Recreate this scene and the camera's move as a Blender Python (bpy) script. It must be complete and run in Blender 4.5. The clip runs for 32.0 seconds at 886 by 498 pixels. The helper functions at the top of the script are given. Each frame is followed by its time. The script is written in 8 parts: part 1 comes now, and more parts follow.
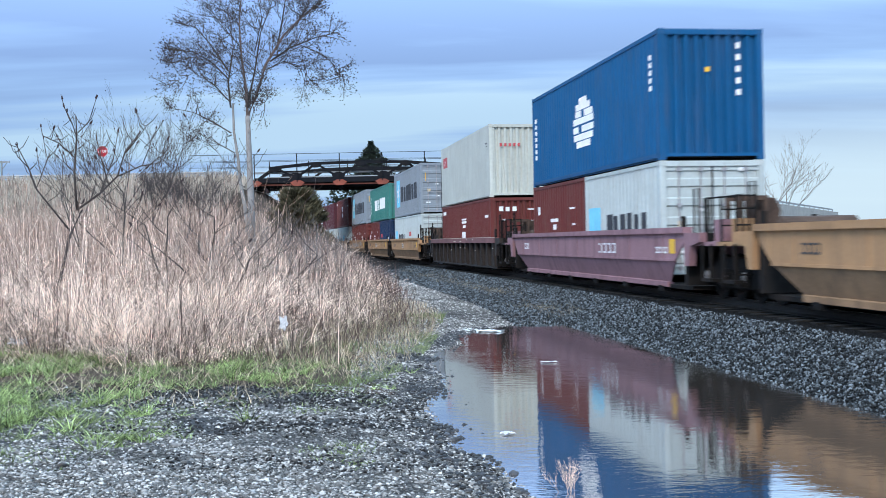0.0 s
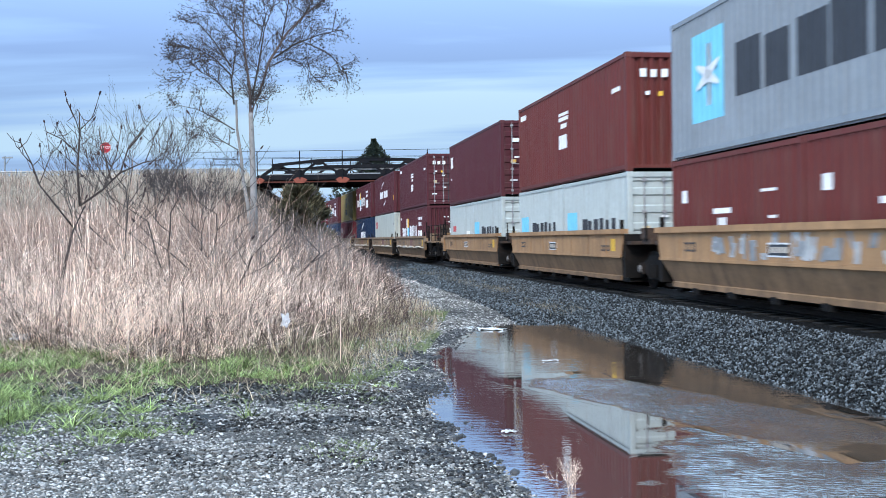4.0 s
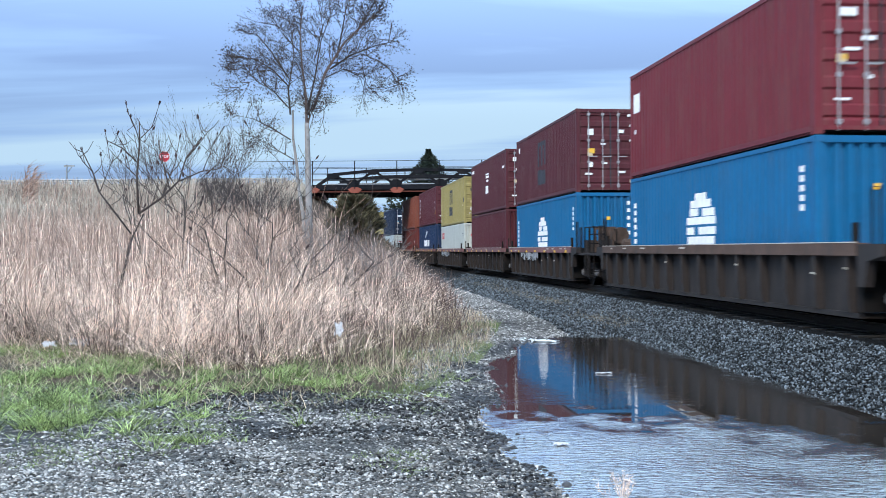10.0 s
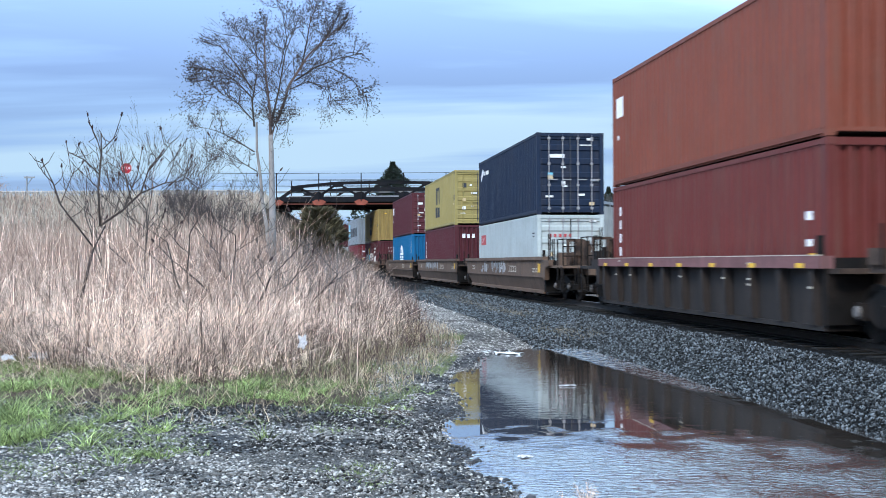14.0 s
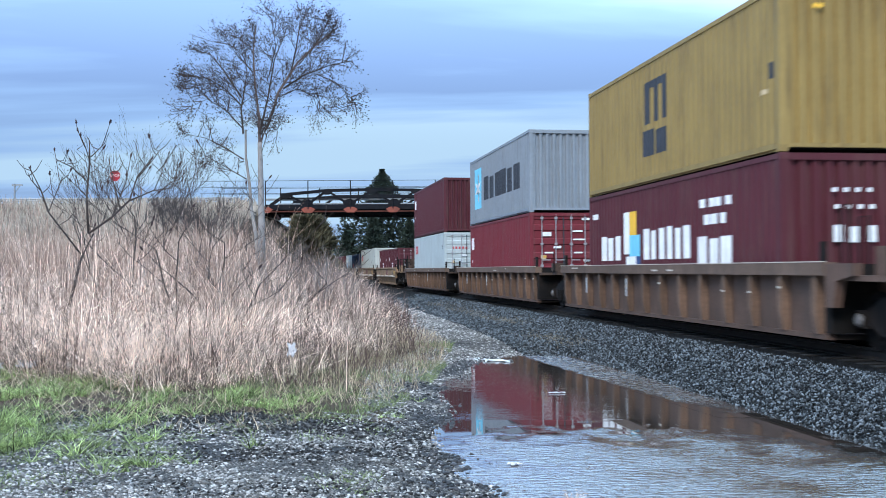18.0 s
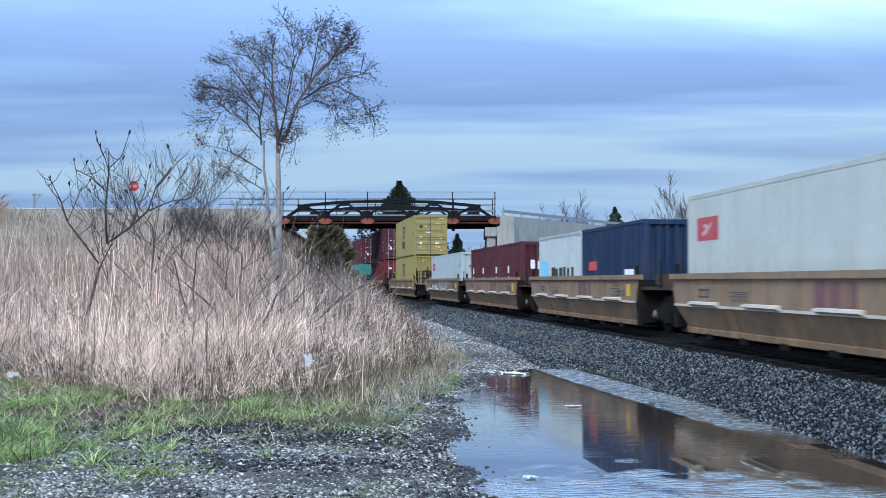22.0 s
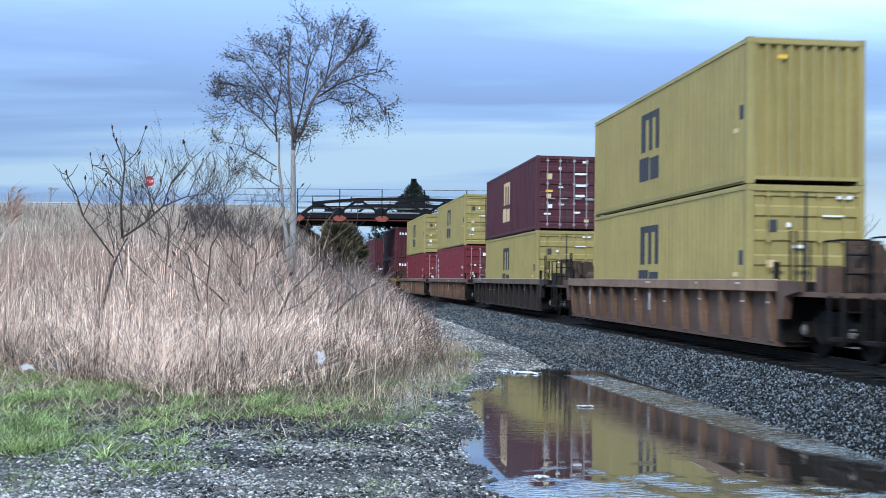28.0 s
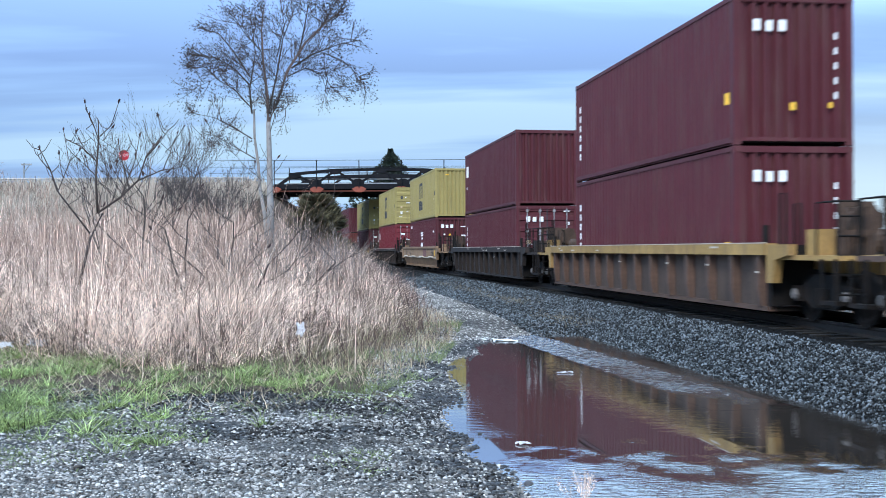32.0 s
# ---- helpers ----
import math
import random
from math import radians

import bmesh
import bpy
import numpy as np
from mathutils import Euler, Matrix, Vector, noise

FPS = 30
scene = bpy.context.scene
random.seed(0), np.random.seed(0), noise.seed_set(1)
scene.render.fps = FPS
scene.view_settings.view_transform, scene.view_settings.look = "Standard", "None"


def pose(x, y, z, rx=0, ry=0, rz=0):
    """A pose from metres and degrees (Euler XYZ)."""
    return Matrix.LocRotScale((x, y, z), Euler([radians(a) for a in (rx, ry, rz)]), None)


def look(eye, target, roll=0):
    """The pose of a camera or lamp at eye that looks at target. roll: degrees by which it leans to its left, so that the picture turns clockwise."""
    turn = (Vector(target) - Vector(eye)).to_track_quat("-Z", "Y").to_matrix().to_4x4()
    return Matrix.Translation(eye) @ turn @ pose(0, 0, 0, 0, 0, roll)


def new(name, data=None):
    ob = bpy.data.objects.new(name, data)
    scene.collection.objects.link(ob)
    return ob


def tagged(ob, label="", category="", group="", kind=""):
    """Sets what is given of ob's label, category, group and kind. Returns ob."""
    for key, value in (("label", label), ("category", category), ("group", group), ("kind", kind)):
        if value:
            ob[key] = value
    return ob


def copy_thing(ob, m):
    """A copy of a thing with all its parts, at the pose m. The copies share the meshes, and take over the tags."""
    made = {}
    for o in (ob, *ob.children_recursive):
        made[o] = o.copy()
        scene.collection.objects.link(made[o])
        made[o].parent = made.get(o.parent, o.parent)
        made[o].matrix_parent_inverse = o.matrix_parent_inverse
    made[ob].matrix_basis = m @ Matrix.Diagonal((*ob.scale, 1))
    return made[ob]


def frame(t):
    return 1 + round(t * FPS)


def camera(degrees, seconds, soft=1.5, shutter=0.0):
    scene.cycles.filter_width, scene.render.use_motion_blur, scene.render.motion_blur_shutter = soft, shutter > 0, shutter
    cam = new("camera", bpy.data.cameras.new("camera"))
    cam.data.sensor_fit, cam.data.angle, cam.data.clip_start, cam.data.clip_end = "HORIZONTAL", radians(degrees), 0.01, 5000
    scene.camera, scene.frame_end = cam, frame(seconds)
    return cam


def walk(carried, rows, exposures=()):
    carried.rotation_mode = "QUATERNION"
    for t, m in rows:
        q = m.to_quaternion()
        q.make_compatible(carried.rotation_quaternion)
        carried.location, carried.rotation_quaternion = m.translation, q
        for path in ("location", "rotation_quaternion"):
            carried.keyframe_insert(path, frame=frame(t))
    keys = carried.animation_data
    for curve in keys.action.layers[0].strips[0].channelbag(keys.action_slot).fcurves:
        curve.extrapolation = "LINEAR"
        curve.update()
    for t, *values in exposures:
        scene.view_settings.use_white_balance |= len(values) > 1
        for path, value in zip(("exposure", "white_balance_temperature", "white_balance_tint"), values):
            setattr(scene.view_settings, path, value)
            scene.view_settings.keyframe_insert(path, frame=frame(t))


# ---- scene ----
from functools import partial

cam = camera(43.8, 32.0, soft=0.3, shutter=0.3)
PATH = [
    (0.0, pose(0, 0, 1.87, 89.568, 1.116, -0.232)),
    (0.5, pose(0, 0, 1.87, 89.424, 1.214, -0.148)),
    (1.0, pose(0, 0, 1.87, 89.210, 1.343, -0.199)),
    (1.5, pose(0, 0, 1.87, 88.967, 1.455, -0.297)),
    (2.0, pose(0, 0, 1.87, 88.807, 1.417, -0.398)),
    (2.5, pose(0, 0, 1.87, 88.761, 1.229, -0.442)),
    (3.0, pose(0, 0, 1.87, 88.899, 1.035, -0.392)),
    (3.5, pose(0, 0, 1.87, 89.162, 0.876, -0.275)),
    (5.5, pose(0, 0, 1.87, 90.223, 0.627, 0.552)),
    (6.0, pose(0, 0, 1.87, 90.288, 0.466, 0.737)),
    (6.5, pose(0, 0, 1.87, 90.252, 0.365, 0.923)),
    (7.0, pose(0, 0, 1.87, 90.158, 0.373, 1.058)),
    (7.5, pose(0, 0, 1.87, 90.066, 0.468, 1.107)),
    (8.0, pose(0, 0, 1.87, 90.005, 0.540, 1.184)),
    (8.5, pose(0, 0, 1.87, 89.946, 0.636, 1.477)),
    (9.0, pose(0, 0, 1.87, 89.910, 0.554, 1.917)),
    (9.5, pose(0, 0, 1.87, 89.930, 0.392, 2.405)),
    (10.0, pose(0, 0, 1.87, 90.042, 0.257, 2.678)),
    (10.5, pose(0, 0, 1.87, 90.243, 0.230, 2.602)),
    (11.0, pose(0, 0, 1.87, 90.450, 0.277, 2.252)),
    (11.5, pose(0, 0, 1.87, 90.563, 0.348, 1.840)),
    (12.0, pose(0, 0, 1.87, 90.557, 0.419, 1.474)),
    (12.5, pose(0, 0, 1.87, 90.486, 0.431, 1.210)),
    (13.0, pose(0, 0, 1.87, 90.467, 0.404, 1.037)),
    (13.5, pose(0, 0, 1.87, 90.539, 0.261, 0.910)),
    (14.0, pose(0, 0, 1.87, 90.689, 0.215, 0.822)),
    (14.5, pose(0, 0, 1.87, 90.875, 0.147, 0.836)),
    (15.0, pose(0, 0, 1.87, 91.076, 0.052, 0.958)),
    (15.5, pose(0, 0, 1.87, 91.253, 0.094, 1.129)),
    (17.5, pose(0, 0, 1.87, 91.118, 0.343, 0.547)),
    (18.0, pose(0, 0, 1.87, 91.067, 0.295, 0.270)),
    (18.5, pose(0, 0, 1.87, 91.090, 0.222, 0.184)),
    (19.0, pose(0, 0, 1.87, 91.193, 0.124, 0.295)),
    (19.5, pose(0, 0, 1.87, 91.283, -0.072, 0.523)),
    (20.0, pose(0, 0, 1.87, 91.340, -0.247, 0.726)),
    (20.5, pose(0, 0, 1.87, 91.363, -0.235, 0.907)),
    (21.0, pose(0, 0, 1.87, 91.422, -0.208, 0.995)),
    (21.5, pose(0, 0, 1.87, 91.534, -0.086, 1.044)),
    (22.0, pose(0, 0, 1.87, 91.693, -0.095, 1.131)),
    (22.5, pose(0, 0, 1.87, 91.790, -0.091, 1.220)),
    (23.0, pose(0, 0, 1.87, 91.833, -0.133, 1.314)),
    (23.5, pose(0, 0, 1.87, 91.701, -0.133, 1.360)),
    (24.0, pose(0, 0, 1.87, 91.530, -0.200, 1.379)),
    (24.5, pose(0, 0, 1.87, 91.305, -0.156, 1.402)),
    (26.5, pose(0, 0, 1.87, 91.242, -0.229, 1.761)),
    (27.0, pose(0, 0, 1.87, 91.425, -0.414, 1.847)),
    (27.5, pose(0, 0, 1.87, 91.577, -0.630, 1.905)),
    (28.0, pose(0, 0, 1.87, 91.608, -0.787, 1.828)),
    (28.5, pose(0, 0, 1.87, 91.506, -1.014, 1.497)),
    (29.0, pose(0, 0, 1.87, 91.286, -1.083, 1.139)),
    (29.5, pose(0, 0, 1.87, 90.982, -0.983, 0.897)),
    (30.0, pose(0, 0, 1.87, 90.664, -0.860, 0.811)),
    (30.5, pose(0, 0, 1.87, 90.377, -0.578, 0.868)),
    (31.0, pose(0, 0, 1.87, 90.181, -0.293, 0.913)),
    (31.5, pose(0, 0, 1.87, 90.076, -0.032, 0.852)),
    (32.0, pose(0, 0, 1.87, 90.019, 0.228, 0.714)),
]
walk(cam, PATH, [(0, 0.08, 6550, 10), (3.0, 0.18, 6600, 10), (8.0, 0.18, 6750, 10), (11.0, 0.13, 6650, 10), (15.0, 0.18, 6550, 10), (19.0, 0.02, 6350, 10), (22.0, -0.12, 6250, 10), (24.5, -0.12, 6300, 10), (27.0, 0.02, 6500, 10), (29.0, 0.0, 6300, 10), (31.0, 0.10, 6300, 10), (32.0, 0.16, 6350, 10)])

# ---- light: an overcast evening sky with long bands of cloud ----
SKY = 0.86
SUN_EL, SUN_AZ = 38.0, 200.0


def build_world():
    w = bpy.data.worlds.new("overcast_sky")
    scene.world = w
    w.use_nodes = True
    nt = w.node_tree
    nt.nodes.clear()
    N, L = nt.nodes.new, nt.links.new
    out, bg = N("ShaderNodeOutputWorld"), N("ShaderNodeBackground")
    sky = N("ShaderNodeTexSky")
    sky.sky_type, sky.sun_disc = "NISHITA", False
    sky.sun_elevation, sky.sun_rotation = radians(SUN_EL), radians(SUN_AZ)
    sky.sun_intensity = 0.35
    dim = N("ShaderNodeMixRGB")
    dim.blend_type = "MULTIPLY"
    dim.inputs[0].default_value = 1.0
    dim.inputs[2].default_value = (0.11, 0.115, 0.125, 1)
    L(sky.outputs[0], dim.inputs[1])
    tc = N("ShaderNodeTexCoord")
    sep = N("ShaderNodeSeparateXYZ")
    L(tc.outputs["Generated"], sep.inputs[0])
    # clouds lie in a layer: stretch the direction by its height above the horizon
    up = N("ShaderNodeMath"); up.operation = "MAXIMUM"; up.inputs[1].default_value = 0.0
    L(sep.outputs[2], up.inputs[0])
    lift = N("ShaderNodeMath"); lift.operation = "ADD"; lift.inputs[1].default_value = 0.10
    L(up.outputs[0], lift.inputs[0])
    dx = N("ShaderNodeMath"); dx.operation = "DIVIDE"
    dy = N("ShaderNodeMath"); dy.operation = "DIVIDE"
    L(sep.outputs[0], dx.inputs[0]); L(lift.outputs[0], dx.inputs[1])
    L(sep.outputs[1], dy.inputs[0]); L(lift.outputs[0], dy.inputs[1])
    com = N("ShaderNodeCombineXYZ")
    L(dx.outputs[0], com.inputs[0]); L(dy.outputs[0], com.inputs[1])
    mp = N("ShaderNodeMapping")
    mp.inputs["Scale"].default_value = (0.20, 0.80, 1)
    mp.inputs["Location"].default_value = (4.3, 0.35, 0)
    mp.inputs["Rotation"].default_value = (0, 0, radians(-4))
    L(com.outputs[0], mp.inputs[0])
    n1 = N("ShaderNodeTexNoise")
    n1.inputs["Scale"].default_value, n1.inputs["Detail"].default_value = 1.25, 6
    n1.inputs["Roughness"].default_value, n1.inputs["Distortion"].default_value = 0.50, 0.35
    L(mp.outputs[0], n1.inputs["Vector"])
    ramp = N("ShaderNodeValToRGB")
    e = ramp.color_ramp.elements
    e[0].position, e[0].color = 0.38, (0.245, 0.400, 0.735, 1)
    e[1].position, e[1].color = 0.59, (0.56, 0.81, 1.05, 1)
    m = ramp.color_ramp.elements.new(0.48)
    m.color = (0.342, 0.560, 0.95, 1)
    L(n1.outputs["Fac"], ramp.inputs[0])
    # paler towards the horizon
    hz = N("ShaderNodeMapRange")
    hz.inputs["From Min"].default_value, hz.inputs["From Max"].default_value = 0.0, 0.16
    hz.inputs["To Min"].default_value, hz.inputs["To Max"].default_value = 0.38, 0.0
    L(sep.outputs[2], hz.inputs["Value"])
    mh = N("ShaderNodeMixRGB")
    mh.inputs[2].default_value = (0.45, 0.69, 1.04, 1)
    L(hz.outputs[0], mh.inputs[0]); L(ramp.outputs[0], mh.inputs[1])
    # thinner, brighter cloud low in the east
    ea = N("ShaderNodeMapRange"); ea.interpolation_type = "SMOOTHSTEP"
    ea.inputs["From Min"].default_value, ea.inputs["From Max"].default_value = 0.08, 0.29
    L(sep.outputs[0], ea.inputs["Value"])
    lo = N("ShaderNodeMapRange"); lo.interpolation_type = "SMOOTHSTEP"
    lo.inputs["From Min"].default_value, lo.inputs["From Max"].default_value = 0.04, 0.145
    lo.inputs["To Min"].default_value, lo.inputs["To Max"].default_value = 0.92, 0.0
    L(sep.outputs[2], lo.inputs["Value"])
    el = N("ShaderNodeMath"); el.operation = "MULTIPLY"
    L(ea.outputs[0], el.inputs[0]); L(lo.outputs[0], el.inputs[1])
    me = N("ShaderNodeMixRGB")
    me.inputs[2].default_value = (0.74, 0.96, 1.12, 1)
    L(el.outputs[0], me.inputs[0]); L(mh.outputs[0], me.inputs[1])
    mx = N("ShaderNodeMixRGB")
    mx.inputs[0].default_value = 0.9
    L(dim.outputs[0], mx.inputs[1]); L(me.outputs[0], mx.inputs[2])
    L(mx.outputs[0], bg.inputs[0])
    # an overcast sky is about three times as bright overhead as at the horizon
    zen = N("ShaderNodeMapRange")
    zen.inputs["From Min"].default_value, zen.inputs["From Max"].default_value = 0.10, 0.38
    zen.inputs["To Min"].default_value, zen.inputs["To Max"].default_value = SKY, SKY * 3.0
    zen.interpolation_type = "SMOOTHSTEP"
    L(sep.outputs[2], zen.inputs["Value"])
    L(zen.outputs[0], bg.inputs[1])
    L(bg.outputs[0], out.inputs[0])


build_world()
sun_data = bpy.data.lights.new("sun", "SUN")
sun_data.energy, sun_data.angle, sun_data.color = 2.7, radians(15), (1.0, 0.93, 0.84)
sun = new("sun", sun_data)
away = Vector((math.sin(radians(SUN_AZ)) * math.cos(radians(SUN_EL)), math.cos(radians(SUN_AZ)) * math.cos(radians(SUN_EL)), math.sin(radians(SUN_EL))))
sun.matrix_world = look(away * 80, (0, 0, 0))

# ---- materials ----
MATS = {}


def mat(name, rgb, rough=0.6, metal=0.0, var=0.25, scale=3.0, fine=40.0, bump=0.2, spec=0.3, dirt=None, dirt_amt=0.0, obj_var=0.0, streak=False, island=0.0, bump_dist=0.01, cells=0.0, thin=0.0):
    """A surface with variation at two scales, optional dirt with a shape of its own, and fine relief."""
    if name in MATS:
        return MATS[name]
    m = bpy.data.materials.new(name)
    MATS[name] = m
    m.use_nodes = True
    nt = m.node_tree
    N, L = nt.nodes.new, nt.links.new
    b = nt.nodes["Principled BSDF"]
    b.inputs["Roughness"].default_value, b.inputs["Metallic"].default_value = rough, metal
    b.inputs["Specular IOR Level"].default_value = spec
    tc = N("ShaderNodeTexCoord")
    n1, n2 = N("ShaderNodeTexNoise"), N("ShaderNodeTexNoise")
    n1.inputs["Scale"].default_value, n1.inputs["Detail"].default_value = scale, 5
    n2.inputs["Scale"].default_value, n2.inputs["Detail"].default_value = fine, 3
    L(tc.outputs["Object"], n1.inputs["Vector"]); L(tc.outputs["Object"], n2.inputs["Vector"])
    mid = N("ShaderNodeMath"); mid.operation = "MULTIPLY_ADD"
    mid.inputs[1].default_value, mid.inputs[2].default_value = 0.6, 0.0
    L(n1.outputs["Fac"], mid.inputs[0])
    ad = N("ShaderNodeMath"); ad.operation = "MULTIPLY_ADD"; ad.inputs[1].default_value = 0.4
    L(n2.outputs["Fac"], ad.inputs[0]); L(mid.outputs[0], ad.inputs[2])
    fac = ad.outputs[0]
    mr = N("ShaderNodeMapRange")
    mr.inputs["From Min"].default_value, mr.inputs["From Max"].default_value = 0.3, 0.7
    mr.inputs["To Min"].default_value, mr.inputs["To Max"].default_value = 1 - var, 1 + var
    L(fac, mr.inputs["Value"])
    val = mr.outputs[0]
    if obj_var or island:
        if island:
            src = N("ShaderNodeNewGeometry").outputs["Random Per Island"]
            amt = min(island, 0.95)
            if island > 1:
                # mostly dark pieces with a few bright ones
                cu = N("ShaderNodeMath"); cu.operation = "POWER"; cu.inputs[1].default_value = 2.6
                L(src, cu.inputs[0])
                src = cu.outputs[0]
        else:
            src = N("ShaderNodeObjectInfo").outputs["Random"]
            amt = obj_var
        m2 = N("ShaderNodeMapRange")
        m2.inputs["To Min"].default_value, m2.inputs["To Max"].default_value = (0.18, 3.4) if island > 1.3 else (0.40, 2.4) if island > 1 else (1 - amt, 1 + amt)
        L(src, m2.inputs["Value"])
        mm = N("ShaderNodeMath"); mm.operation = "MULTIPLY"
        L(val, mm.inputs[0]); L(m2.outputs[0], mm.inputs[1])
        val = mm.outputs[0]
    height = n2.outputs["Fac"]
    if cells:
        # small stones packed side by side, each of its own grey
        vo, ve = N("ShaderNodeTexVoronoi"), N("ShaderNodeTexVoronoi")
        ve.feature = "DISTANCE_TO_EDGE"
        for v in (vo, ve):
            v.inputs["Scale"].default_value = cells
            L(tc.outputs["Object"], v.inputs["Vector"])
        bw = N("ShaderNodeSeparateColor"); L(vo.outputs["Color"], bw.inputs[0])
        pw = N("ShaderNodeMath"); pw.operation = "POWER"; pw.inputs[1].default_value = 2.2
        L(bw.outputs[0], pw.inputs[0])
        m3 = N("ShaderNodeMapRange"); m3.inputs["To Min"].default_value, m3.inputs["To Max"].default_value = 0.35, 2.6
        L(pw.outputs[0], m3.inputs["Value"])
        ed = N("ShaderNodeMapRange"); ed.inputs["From Max"].default_value, ed.inputs["To Min"].default_value = 0.12, 0.30
        L(ve.outputs["Distance"], ed.inputs["Value"])
        m4 = N("ShaderNodeMath"); m4.operation = "MULTIPLY"; L(m3.outputs[0], m4.inputs[0]); L(ed.outputs[0], m4.inputs[1])
        m5 = N("ShaderNodeMath"); m5.operation = "MULTIPLY"; L(m4.outputs[0], m5.inputs[0]); L(val, m5.inputs[1])
        val = m5.outputs[0]
        height = ed.outputs[0]
    mul = N("ShaderNodeVectorMath"); mul.operation = "SCALE"
    mul.inputs[0].default_value = rgb
    L(val, mul.inputs["Scale"])
    col = mul.outputs[0]
    if dirt:
        nd = N("ShaderNodeTexNoise")
        nd.inputs["Scale"].default_value, nd.inputs["Detail"].default_value, nd.inputs["Roughness"].default_value = (1.0 if streak else 1.3), 8, 0.65
        if streak:
            ms = N("ShaderNodeMapping")
            ms.inputs["Scale"].default_value = (5, 5, 0.5)
            L(tc.outputs["Object"], ms.inputs[0]); L(ms.outputs[0], nd.inputs["Vector"])
        else:
            L(tc.outputs["Object"], nd.inputs["Vector"])
        rd = N("ShaderNodeMapRange")
        rd.inputs["From Min"].default_value, rd.inputs["From Max"].default_value = 0.48, 0.72
        rd.inputs["To Min"].default_value, rd.inputs["To Max"].default_value = 0.0, dirt_amt
        L(nd.outputs["Fac"], rd.inputs["Value"])
        mix = N("ShaderNodeMixRGB")
        mix.inputs[2].default_value = (*dirt, 1)
        L(rd.outputs[0], mix.inputs[0]); L(col, mix.inputs[1])
        col = mix.outputs[0]
    L(col, b.inputs["Base Color"])
    if bump:
        bp = N("ShaderNodeBump")
        bp.inputs["Strength"].default_value, bp.inputs["Distance"].default_value = bump, bump_dist
        L(height, bp.inputs["Height"]); L(bp.outputs[0], b.inputs["Normal"])
    if thin:
        # light that comes through a thin blade from behind
        tr, mt = N("ShaderNodeBsdfTranslucent"), N("ShaderNodeMixShader")
        mt.inputs[0].default_value = thin
        L(col, tr.inputs["Color"])
        L(b.outputs[0], mt.inputs[1]); L(tr.outputs[0], mt.inputs[2])
        L(mt.outputs[0], nt.nodes["Material Output"].inputs["Surface"])
    return m


def paint(name, rgb, dirt=(0.13, 0.10, 0.08), amt=0.45, rough=0.55):
    return mat(name, rgb, rough=rough, spec=0.18, var=0.13, scale=0.9, fine=9, bump=0.10, dirt=dirt, dirt_amt=amt, obj_var=0.07, streak=True)


